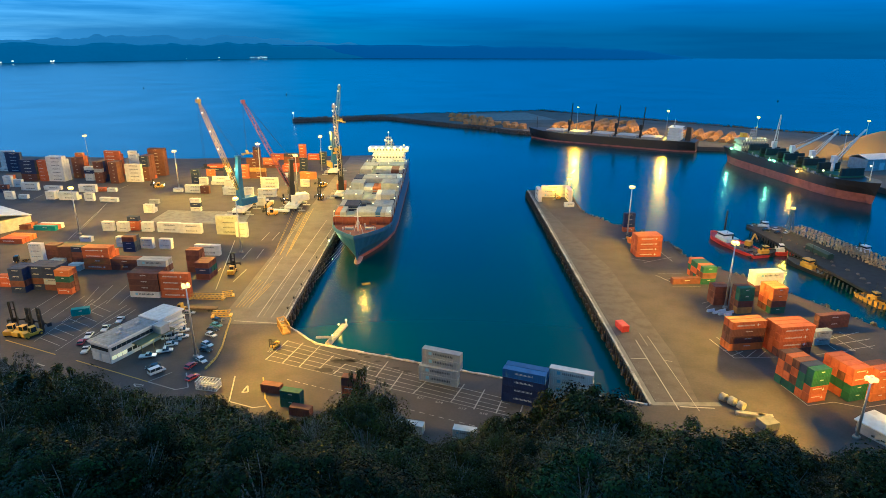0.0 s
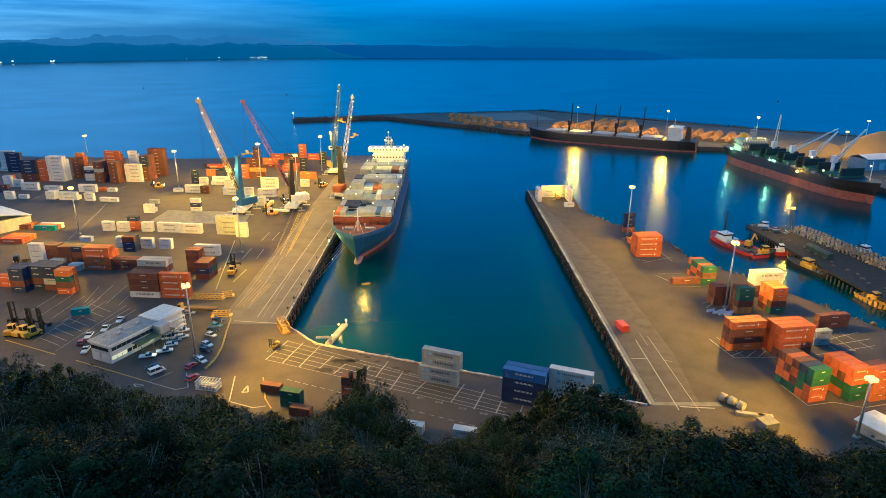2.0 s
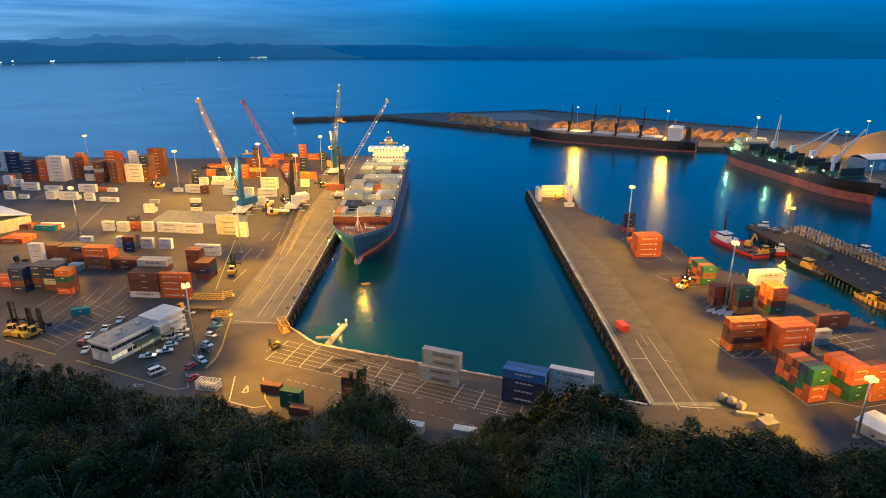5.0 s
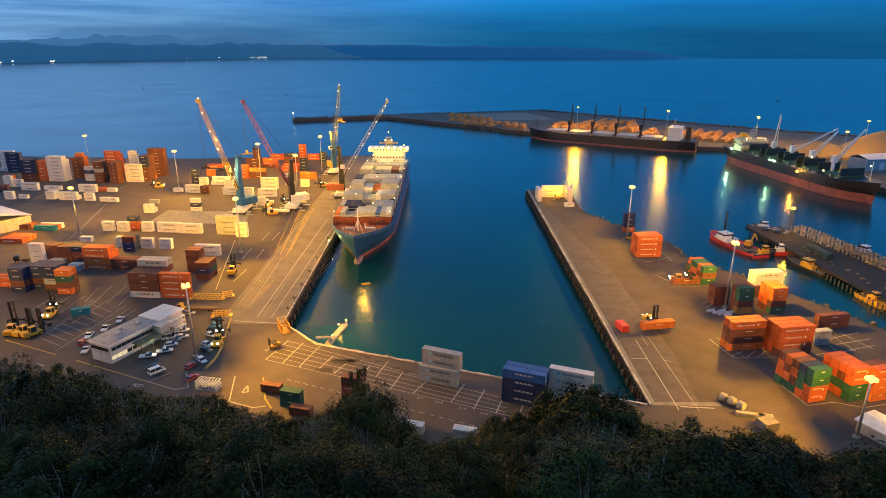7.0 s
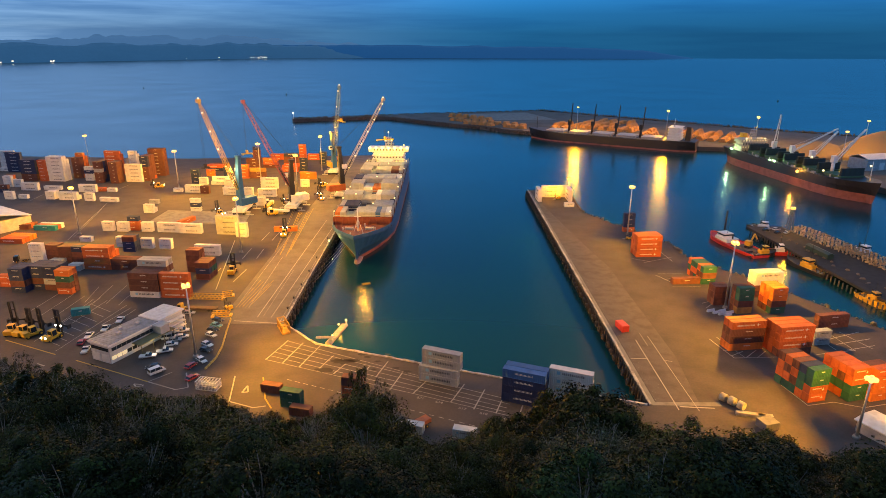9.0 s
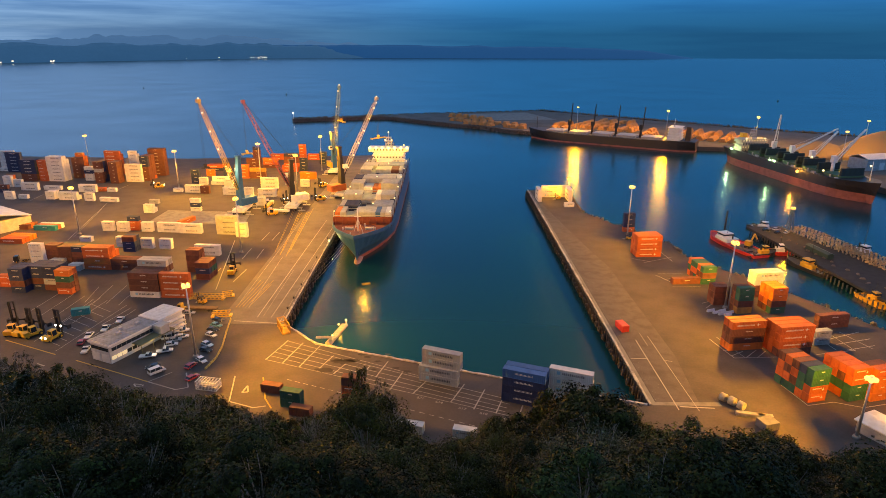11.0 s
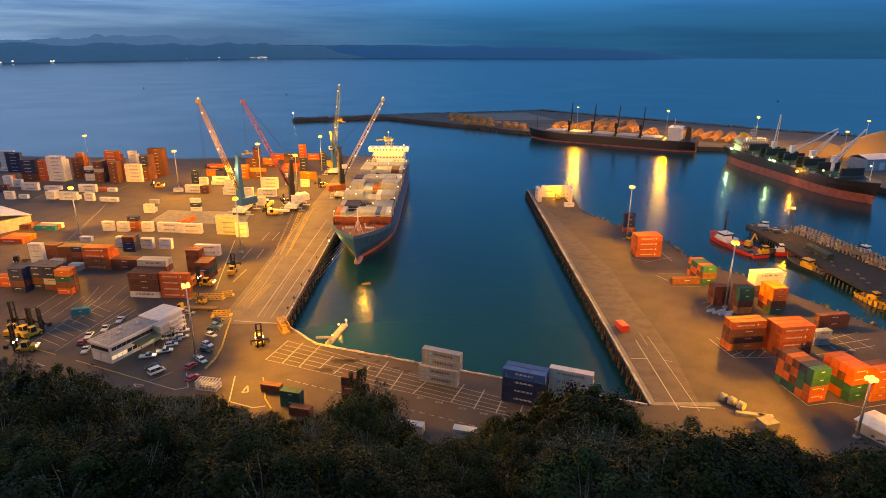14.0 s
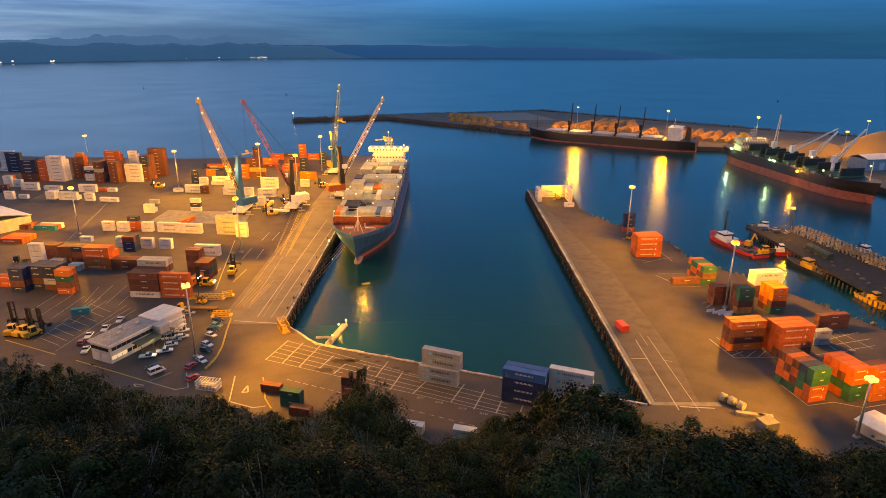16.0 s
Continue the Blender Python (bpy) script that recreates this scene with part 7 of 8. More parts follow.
for k in range(14):
    f = k / 13
    bm = bmesh.new()
    w = rnd.uniform(0.5, 1.2)
    for i in range(3):
        box(bm, -w, -0.5 + 0.36 * i, 0, w, -0.2 + 0.36 * i, 0.3)
    box(bm, -w * 0.8, -0.4, 0.31, w * 0.7, 0.3, 0.6)
    solid("timber_pile", bm, TIMBER, "small pile of weathered timber on the jetty", "timber", pose(178.5 + rnd.uniform(-1, 3) + 5 * f, 305 - 70 * f, -0.1, 0, 0, rnd.uniform(0, 180)))


# ---- trees ----
TREE = {}


def tree_meshes(kind, near):
    """Trunk with limbs, and a crown of leaf sprays round many twig ends; unit height."""
    if (kind, near) in TREE:
        return TREE[kind, near]
    rnd = random.Random(ord(kind))
    spread, leaf, count, gap, paint = {"A": (0.50, 0.027, 46, 0.10, LEAF), "B": (0.44, 0.026, 38, 0.12, LEAF_B), "C": (0.44, 0.021, 34, 0.15, LEAF_C), "D": (0.34, 0.025, 34, 0.16, LEAF_B)}[kind]
    bm = bmesh.new()
    twigs = []
    tube(bm, (0, 0, -0.12), (0.02, 0.01, 0.42), 0.035, 0.022, 8)
    for i in range(count):
        a = rnd.random() * 6.283
        e = math.acos(rnd.uniform(-0.25, 1.0))
        r = rnd.uniform(0.72, 1.0)
        lump = 1 + 0.22 * math.sin(3 * a + ord(kind)) * math.sin(2 * e)
        p = Vector((math.sin(e) * math.cos(a) * spread * r * lump, math.sin(e) * math.sin(a) * spread * r * lump, 0.52 + math.cos(e) * 0.44 * r * lump))
        if p.z > 0.93:
            p.z = 0.93 - rnd.random() * 0.05
        twigs.append(p)
        root = Vector((0.01, 0, rnd.uniform(0.2, 0.42)))
        mid = root.lerp(p, 0.55) + Vector((rnd.uniform(-1, 1), rnd.uniform(-1, 1), rnd.uniform(-0.5, 1))) * 0.04
        tube(bm, root, mid, 0.007, 0.0042, 3)
        tube(bm, mid, p, 0.0042, 0.0016, 3)
        if kind in "CD":
            for _ in range(2):
                tip = p + ((p - Vector((0, 0, 0.5))).normalized() + Vector((rnd.uniform(-1, 1), rnd.uniform(-1, 1), rnd.uniform(-0.3, 1))) * 0.7) * rnd.uniform(0.035, 0.085)
                tube(bm, p, tip, 0.002, 0.0008, 3)
    for _ in range({"A": 0, "B": 2, "C": 22, "D": 9}[kind] * (0 if near else 1)):
        # bare grey limbs that fork beyond the leaves
        a, e = rnd.random() * 6.283, math.acos(rnd.uniform(0.05, 1.0))
        q = Vector((math.sin(e) * math.cos(a) * spread, math.sin(e) * math.sin(a) * spread, 0.5 + math.cos(e) * 0.44))
        start = Vector((0.01, 0, 0.35)).lerp(q, 0.45)
        reach = rnd.uniform(1.02, 1.2)
        knee = start.lerp(q, 0.6) + Vector((rnd.uniform(-1, 1), rnd.uniform(-1, 1), rnd.uniform(-1, 1))) * 0.05
        end = Vector((q.x * reach, q.y * reach, min(1.0, 0.5 + (q.z - 0.5) * reach)))
        tube(bm, start, knee, 0.0070, 0.0052, 4)
        tube(bm, knee, end, 0.0052, 0.0020, 4)
        for f in (0.3, 0.55, 0.8):
            fork = knee.lerp(end, f)
            twig = fork + ((end - knee).normalized() + Vector((rnd.uniform(-1, 1), rnd.uniform(-1, 1), rnd.uniform(-0.6, 0.9))) * 0.9) * rnd.uniform(0.05, 0.12)
            tube(bm, fork, twig, 0.004, 0.0018, 3)
    trunk = mesh_of(bm, "trunk", BARK)
    verts, faces = [], []
    per = int({"A": 230, "B": 210, "C": 90, "D": 110}[kind] * (1.3 if near else 0.42))
    leaf *= 0.62 if near else 1.15
    for p in twigs:
        size = rnd.uniform(0.07, 0.175) * {"A": 1.1, "B": 1.0, "C": 0.75, "D": 0.8}[kind]
        for _ in range(per):
            d = Vector((rnd.gauss(0, 1), rnd.gauss(0, 1), rnd.gauss(0, 0.75)))
            c = p + d.normalized() * size * rnd.random() ** 0.33
            out = (c - p).normalized() * 1.1 + (c - Vector((0, 0, 0.45))).normalized() * 0.5 + Vector((rnd.uniform(-1, 1), rnd.uniform(-1, 1), rnd.uniform(-0.2, 1))) * 0.45
            out.normalize()
            t = out.orthogonal().normalized()
            t.rotate(Matrix.Rotation(rnd.random() * 6.28, 3, out))
            b = out.cross(t)
            s = leaf * rnd.uniform(0.5, 1.1)
            k = len(verts)
            verts += [c - t * s, c + t * s * 0.7 - b * s * 0.6, c + t * s * 0.6 + b * s * 0.6 + out * s * 0.2]
            faces.append((k, k + 1, k + 2))
    me = bpy.data.meshes.new("crown")
    me.from_pydata([v[:] for v in verts], [], faces)
    me.materials.append(paint)
    TREE[kind, near] = (trunk, me)
    return TREE[kind, near]


TREE_WORDS = {"A": "dense dark green broadleaf tree on the bluff", "B": "olive green bushy tree on the bluff", "C": "sparse grey-green scrub tree with bare twigs", "D": "slender young tree with thin foliage"}


def tree(kind, x, y, h, turn, wide=1.0):
    trunk, crown = tree_meshes(kind, math.hypot(x, y) < 58)
    small = h < 5.6
    t = thing("shrub" if small else "tree", TREE_WORDS[kind].replace("tree", "shrub") if small else TREE_WORDS[kind], "shrub" if small else "tree", Matrix.Translation((x, y, hill_height(x, y) - 0.3)) @ pose(0, 0, 0, 0, 0, turn), "shrubs on the bluff" if small else "trees on the bluff")
    w = wide * min(9.5, max(h, 6.0))
    for nm, me in (("trunk", trunk), ("crown", crown)):
        share(nm, me, t, Matrix.Diagonal((w, w, h + 0.3, 1)))
    return t


# ---- trees on the bluff: place, ground, height, kind ----
tree("A", -123.5, 136.5, 13.5, 164)
tree("C", -117.5, 136.4, 13.5, 318)
tree("D", -110.3, 134.0, 13.2, 195)
tree("D", -106.2, 137.5, 12.1, 139)
tree("A", -98.1, 137.1, 13.4, 156)
tree("C", -88.2, 131.1, 12.6, 78)
tree("C", -80.4, 129.1, 10.3, 32)
tree("C", -76.9, 131.9, 9.8, 132)
tree("B", -72.1, 131.7, 8.5, 246)
tree("A", -67.6, 132.8, 8.4, 98)
tree("C", -60.5, 129.7, 9.7, 220)
tree("B", -54.5, 126.9, 8.7, 29)
tree("A", -52.2, 133.2, 6.7, 61)
tree("C", -44.4, 132.5, 6.5, 340)
tree("D", -36.9, 125.7, 3.8, 356)
tree("D", -29.8, 126.0, 8.1, 19)
tree("B", -21.8, 126.0, 13.5, 343)
tree("C", -15.8, 126.7, 13.5, 323)
tree("C", -9.4, 127.7, 6.0, 55)
tree("B", 8.2, 126.2, 4.4, 13)
tree("A", 12.6, 124.6, 7.3, 125)
tree("A", 17.3, 123.0, 7.0, 302)
tree("A", 25.3, 127.4, 10.8, 254)
tree("A", 29.2, 124.0, 13.5, 282)
tree("B", 34.9, 125.8, 13.5, 346)
tree("A", 42.0, 127.3, 12.5, 336)
tree("B", 48.5, 124.1, 7.9, 179)
tree("A", 61.2, 126.0, 4.7, 183)
tree("A", 64.5, 122.0, 5.7, 269)
tree("A", 72.6, 123.6, 5.2, 334)
tree("A", 78.5, 122.5, 8.3, 90)
tree("B", 83.0, 121.8, 6.4, 25)
tree("A", 84.9, 117.1, 5.0, 332)
tree("A", 95.7, 115.8, 7.2, 95)
tree("A", 105.0, 118.4, 5.3, 165)
tree("A", 109.6, 118.1, 4.6, 60)
tree("A", 111.0, 114.9, 7.6, 332)
tree("A", -115.8, 128.6, 13.5, 115)
tree("C", -105.2, 123.7, 13.5, 21)
tree("C", -98.2, 121.8, 13.5, 327)
tree("A", -93.0, 121.6, 13.5, 222)
tree("C", -87.3, 122.0, 13.5, 259)
tree("A", -84.5, 125.5, 13.5, 274)
tree("C", -76.4, 120.5, 11.9, 309)
tree("B", -70.7, 118.8, 11.0, 220)
tree("C", -64.4, 120.1, 10.7, 108)
tree("C", -60.5, 121.6, 10.6, 60)
tree("A", -53.5, 118.5, 12.2, 190)
tree("C", -48.2, 121.5, 8.8, 1)
tree("A", -40.2, 119.6, 7.9, 221)
tree("D", -34.8, 117.8, 6.6, 359)
tree("A", -30.0, 120.4, 7.4, 54)
tree("D", -22.2, 115.6, 13.3, 39)
tree("B", -15.3, 119.6, 13.5, 220)
tree("D", -9.6, 117.3, 9.0, 353)
tree("C", 7.2, 115.2, 4.8, 140)
tree("A", 13.1, 117.1, 8.3, 4)
tree("B", 17.5, 114.2, 9.3, 15)
tree("B", 23.3, 116.5, 11.1, 173)
tree("A", 28.0, 116.0, 13.5, 138)
tree("A", 34.1, 112.8, 13.5, 47)
tree("A", 41.7, 116.4, 12.0, 64)
tree("A", 50.2, 118.0, 6.1, 323)
tree("A", 55.9, 115.6, 6.0, 108)
tree("A", 59.6, 111.3, 6.1, 56)
tree("B", 66.4, 113.4, 7.3, 239)
tree("A", 70.6, 111.7, 9.0, 47)
tree("B", 76.9, 113.1, 8.8, 75)
tree("B", 81.0, 107.9, 3.5, 337)
tree("A", 88.1, 110.9, 4.5, 281)
tree("A", 88.5, 105.7, 7.0, 204)
tree("A", 97.5, 109.4, 8.1, 50)
tree("B", 97.0, 102.6, 8.7, 115)
tree("B", -99.8, 114.0, 13.5, 200)
tree("C", -93.1, 114.0, 13.5, 80)
tree("B", -85.3, 110.1, 13.5, 72)
tree("B", -78.8, 109.7, 13.5, 347)
tree("B", -75.1, 110.4, 13.5, 178)
tree("C", -67.2, 106.2, 11.4, 324)
tree("D", -60.3, 105.2, 11.2, 109)
tree("B", -53.0, 104.1, 11.2, 79)
tree("A", -48.4, 108.2, 11.7, 17)
tree("A", -41.6, 105.4, 8.9, 138)
tree("B", -36.3, 107.6, 7.6, 255)
tree("A", -29.2, 104.3, 7.5, 48)
tree("B", -22.0, 102.6, 10.5, 30)
tree("B", -17.1, 104.6, 13.5, 45)
tree("C", -12.2, 102.4, 13.5, 163)
tree("C", -6.1, 105.4, 5.4, 353)
tree("B", 5.1, 103.1, 3.8, 319)
tree("B", 10.3, 100.8, 8.1, 22)
tree("B", 15.8, 101.0, 9.1, 285)
tree("B", 22.8, 104.5, 11.5, 128)
tree("B", 27.1, 103.5, 13.5, 84)
tree("A", 34.3, 105.8, 13.5, 359)
tree("A", 41.5, 105.4, 7.6, 167)
tree("A", 45.9, 101.0, 5.0, 14)
tree("B", 50.0, 100.4, 5.2, 225)
tree("A", 55.2, 100.2, 5.7, 83)
tree("B", 59.4, 97.4, 7.4, 131)
tree("A", 66.9, 101.4, 8.0, 267)
tree("A", 71.2, 99.5, 5.2, 41)
tree("A", 79.2, 97.5, 4.9, 283)
tree("A", 84.9, 96.9, 6.8, 198)
tree("A", 87.2, 93.3, 6.6, 185)
tree("A", 92.6, 94.9, 7.6, 80)
tree("D", -85.7, 96.7, 13.5, 170)
tree("C", -80.2, 96.0, 13.5, 1)
tree("C", -77.8, 97.9, 13.5, 14)
tree("A", -70.4, 93.6, 13.5, 327)
tree("D", -66.5, 95.9, 13.5, 19)
tree("C", -60.9, 96.0, 11.9, 71)
tree("B", -55.5, 94.8, 10.8, 291)
tree("C", -48.8, 91.9, 10.1, 0)
tree("C", -43.3, 91.5, 10.6, 359)
tree("C", -37.0, 90.5, 8.2, 157)
tree("C", -32.8, 90.6, 8.7, 319)
tree("A", -28.9, 91.8, 6.7, 319)
tree("C", -22.2, 90.1, 8.8, 188)
tree("C", -17.2, 93.2, 12.5, 233)
tree("C", -10.9, 92.4, 13.5, 173)
tree("A", -4.9, 89.1, 4.0, 191)
tree("A", 9.5, 90.4, 7.0, 224)
tree("B", 14.0, 92.8, 7.4, 172)
tree("A", 18.1, 89.3, 9.8, 327)
tree("A", 23.4, 90.7, 13.5, 73)
tree("A", 29.1, 90.2, 13.1, 215)
tree("B", 35.1, 87.9, 7.5, 219)
tree("A", 42.3, 92.3, 4.6, 352)
tree("B", 46.6, 89.5, 3.6, 70)
tree("A", 52.8, 90.5, 5.4, 236)
tree("B", 56.6, 89.7, 6.1, 140)
tree("A", 59.0, 85.3, 5.1, 186)
tree("B", 69.5, 81.4, 3.4, 242)
tree("A", 76.6, 85.0, 4.6, 316)
tree("A", 77.7, 81.8, 5.7, 356)
tree("B", -77.3, 84.2, 13.5, 157)
tree("C", -74.3, 85.7, 13.5, 266)
tree("A", -68.4, 85.1, 13.5, 165)
tree("A", -61.3, 82.7, 13.1, 38)
tree("C", -54.1, 79.9, 13.4, 318)
tree("A", -49.7, 79.2, 11.5, 267)
tree("D", -45.8, 80.2, 9.9, 92)
tree("C", -42.3, 81.9, 8.7, 70)
tree("A", -36.3, 82.2, 8.4, 299)
tree("B", -28.7, 78.6, 6.3, 257)
tree("D", -22.3, 77.6, 7.5, 167)
tree("D", -16.9, 78.8, 7.5, 166)
tree("B", -11.7, 77.5, 13.5, 25)
tree("D", -6.0, 75.5, 5.4, 119)
tree("C", -0.5, 76.2, 3.5, 157)
tree("A", 10.8, 78.8, 5.8, 210)
tree("A", 15.2, 77.3, 7.1, 23)
tree("B", 20.6, 78.0, 11.6, 25)
tree("B", 26.3, 77.2, 9.5, 48)
tree("B", 30.3, 74.9, 5.1, 73)
tree("A", 35.2, 76.1, 5.2, 264)
tree("B", 39.7, 74.1, 3.4, 206)
tree("B", 45.5, 76.8, 3.8, 27)
tree("A", 49.0, 76.3, 6.2, 161)
tree("A", 60.8, 72.4, 4.0, 115)
tree("B", 63.2, 68.9, 4.6, 178)
tree("A", -63.4, 71.7, 12.9, 327)
tree("A", -58.4, 71.8, 11.7, 50)
tree("C", -52.4, 69.5, 12.7, 244)
tree("D", -48.8, 70.8, 12.0, 272)
tree("C", -45.2, 70.9, 8.3, 114)
tree("D", -38.5, 69.1, 7.1, 355)
tree("A", -34.0, 71.3, 7.7, 323)
tree("C", -27.3, 67.4, 5.7, 114)
tree("A", -21.9, 68.5, 6.6, 221)
tree("C", -17.0, 68.5, 7.9, 50)
tree("B", -11.3, 68.6, 10.5, 112)
tree("C", -7.1, 69.1, 8.7, 171)
tree("B", 3.8, 68.6, 3.5, 298)
tree("A", 7.9, 65.2, 4.9, 133)
tree("B", 13.7, 66.3, 6.2, 315)
tree("A", 18.6, 68.2, 11.0, 114)
tree("A", 23.8, 66.7, 8.8, 50)
tree("A", 30.3, 68.2, 3.5, 280)
tree("B", 37.6, 64.8, 3.7, 245)
tree("B", 42.2, 64.6, 5.6, 356)
tree("A", 60.2, 61.7, 3.8, 103)
tree("A", -58.6, 65.0, 13.3, 277)
tree("C", -51.3, 62.2, 12.2, 56)
tree("C", -46.4, 62.6, 11.4, 113)
tree("C", -41.3, 61.6, 10.6, 348)
tree("D", -36.0, 60.9, 9.8, 100)
tree("D", -29.6, 58.6, 8.2, 47)
tree("B", -26.6, 60.8, 7.9, 110)
tree("A", -20.8, 60.8, 7.1, 205)
tree("D", -14.7, 59.8, 5.0, 347)
tree("C", -10.1, 58.6, 5.2, 71)
tree("C", -4.6, 59.6, 5.1, 340)
tree("A", 9.0, 58.8, 5.4, 206)
tree("A", 13.3, 57.8, 8.0, 219)
tree("A", 17.6, 57.1, 9.3, 358)
tree("A", 36.3, 55.4, 3.9, 351)
tree("C", -47.9, 52.9, 9.9, 105)
tree("A", -42.7, 52.1, 12.3, 231)
tree("A", -39.8, 53.0, 8.7, 158)
tree("C", -33.7, 50.7, 7.9, 264)
tree("D", -29.1, 50.1, 4.8, 212)
tree("B", -23.6, 49.8, 7.1, 266)
tree("D", -13.5, 50.6, 5.4, 11)
tree("B", -7.2, 49.1, 10.3, 191)
tree("B", 5.9, 50.0, 6.4, 244)
tree("B", 11.2, 48.0, 6.6, 32)
tree("A", 16.6, 49.1, 4.0, 56)
tree("A", 23.8, 48.9, 3.8, 238)
tree("A", 30.4, 46.8, 4.0, 223)
tree("C", -37.9, 43.7, 8.8, 194)
tree("B", -32.8, 44.6, 10.9, 68)
tree("C", -27.9, 43.7, 6.8, 290)
tree("B", -4.9, 42.3, 3.9, 289)
tree("A", 21.5, 40.5, 4.1, 177)
tree("B", -31.8, 37.5, 6.3, 224)
tree("D", -26.8, 37.0, 6.9, 315)
tree("C", -13.4, 35.0, 5.4, 1)
tree("C", -5.0, 34.4, 3.6, 358)
tree("A", 7.4, 34.2, 3.7, 155)
tree("B", 10.9, 34.3, 5.4, 64)
tree("A", 13.5, 50.8, 4.7, 65)
tree("A", -66.1, 75.8, 4.0, 203)
tree("C", 7.7, 34.5, 3.9, 164)
tree("A", 4.2, 38.8, 3.7, 128)
tree("B", -16.2, 24.8, 4.5, 23)
tree("C", -35.2, 47.6, 4.2, 237)
tree("A", -30.0, 52.1, 3.2, 152)
tree("C", 7.1, 21.7, 5.2, 31)
tree("A", -80.9, 111.0, 4.1, 13)
tree("C", 16.0, 40.8, 4.3, 46)
tree("A", 21.0, 121.7, 3.7, 194)
tree("C", 30.2, 42.3, 4.1, 18)
tree("A", -22.1, 49.0, 5.4, 180)
tree("B", -75.7, 107.6, 5.2, 164)
tree("A", -18.5, 38.5, 4.5, 278)
tree("A", 101.1, 110.7, 4.4, 96)
tree("B", -1.3, 44.2, 5.0, 160)
tree("C", -22.6, 31.2, 4.7, 73)
tree("A", -16.1, 24.1, 3.4, 117)
tree("B", -20.7, 98.5, 5.4, 222)
tree("A", 9.5, 18.5, 4.2, 269)
tree("C", -45.0, 55.9, 4.3, 215)
tree("C", -24.5, 40.8, 3.6, 294)
tree("B", 79.9, 82.5, 5.0, 264)
tree("C", 24.6, 69.4, 4.2, 126)
tree("A", 12.6, 48.9, 4.2, 331)
tree("B", 9.1, 26.9, 4.2, 203)
tree("A", 8.0, 45.6, 5.3, 11)
tree("A", 13.4, 31.9, 4.2, 258)
tree("A", -6.3, 29.4, 3.5, 56)
tree("B", 13.2, 20.2, 4.8, 269)
tree("B", -60.9, 74.9, 3.3, 348)
tree("A", 15.4, 120.7, 3.5, 260)
tree("A", 17.0, 26.5, 4.5, 98)
tree("B", -52.0, 76.7, 5.2, 304)
tree("A", -26.0, 58.5, 4.6, 0)
tree("A", 5.6, 40.0, 3.3, 59)
tree("A", -12.2, 26.0, 5.2, 55)
tree("C", 27.6, 52.9, 4.5, 96)
tree("C", -8.6, 28.4, 3.3, 303)
tree("A", -16.2, 37.0, 3.8, 8)
tree("B", -14.1, 26.5, 3.6, 197)
tree("A", -68.2, 88.6, 5.1, 76)
tree("A", 10.0, 17.9, 4.7, 238)
tree("A", 21.4, 47.5, 4.0, 201)
tree("A", 11.0, 40.1, 5.3, 239)
tree("C", 26.4, 45.7, 5.0, 130)
tree("A", -20.6, 23.3, 5.2, 174)
tree("C", -21.9, 38.2, 4.5, 148)
tree("C", 30.5, 43.0, 3.9, 45)
tree("C", -28.9, 72.1, 3.3, 280)
tree("A", 8.5, 18.4, 3.9, 230)
tree("A", -61.7, 91.1, 4.1, 232)
tree("C", 2.8, 54.8, 4.3, 214)
tree("A", -50.6, 77.1, 3.7, 45)
tree("A", -4.5, 18.9, 4.3, 241)
tree("B", -93.6, 129.0, 4.1, 299)
tree("B", 2.6, 45.1, 4.9, 336)
tree("A", 35.2, 41.1, 3.9, 243)
tree("A", 9.1, 25.3, 3.7, 215)
tree("A", 43.0, 88.1, 4.5, 54)
tree("A", -2.5, 18.9, 3.5, 248)
tree("A", 76.5, 108.4, 4.1, 165)
tree("A", 28.8, 53.2, 4.8, 237)
tree("B", -7.2, 33.0, 5.4, 241)
tree("A", 7.9, 56.4, 3.8, 338)
tree("C", -68.3, 107.0, 3.9, 160)
tree("B", -33.9, 41.5, 4.7, 279)
tree("C", 39.1, 94.4, 4.3, 94)
tree("C", -15.8, 26.6, 4.5, 8)
tree("C", 35.5, 68.0, 4.5, 342)
tree("C", 7.8, 33.6, 3.6, 68)
tree("A", 5.9, 53.7, 5.4, 76)
tree("A", -13.8, 22.9, 5.1, 79)
tree("A", 13.5, 24.0, 3.5, 134)
tree("A", 0.8, 29.7, 4.3, 246)
tree("B", 4.0, 51.3, 3.6, 181)
tree("A", 9.6, 41.4, 3.3, 306)
tree("A", 12.3, 88.5, 3.9, 289)
tree("B", 8.4, 56.9, 3.7, 114)
tree("B", -20.9, 24.1, 5.0, 340)
tree("A", 22.4, 44.4, 3.9, 326)
tree("B", 9.8, 104.6, 5.5, 3)
tree("A", 9.6, 38.3, 5.3, 174)
tree("B", 11.2, 22.3, 5.3, 2)
tree("A", -25.7, 56.3, 3.5, 193)
tree("A", 5.3, 20.3, 3.5, 209)
tree("A", 43.2, 81.0, 3.2, 34)
tree("B", -10.0, 23.7, 4.9, 19)
tree("A", -93.3, 112.9, 3.4, 173)
tree("A", -37.5, 58.9, 5.0, 286)
tree("B", 7.9, 63.7, 4.8, 103)
tree("A", -32.5, 39.3, 5.2, 272)
tree("B", 62.8, 97.1, 3.9, 227)
tree("A", -26.1, 35.9, 3.9, 341)
tree("A", -88.2, 108.4, 4.2, 44)
tree("B", -25.6, 58.4, 4.7, 75)
tree("A", -25.6, 53.0, 3.8, 87)
tree("C", 26.2, 39.3, 4.1, 159)
tree("C", -36.9, 50.6, 4.0, 96)
tree("B", -4.3, 50.6, 3.5, 180)
tree("C", -20.8, 40.8, 4.9, 143)
tree("A", -6.2, 102.1, 4.4, 307)
tree("B", 26.2, 40.4, 3.7, 162)
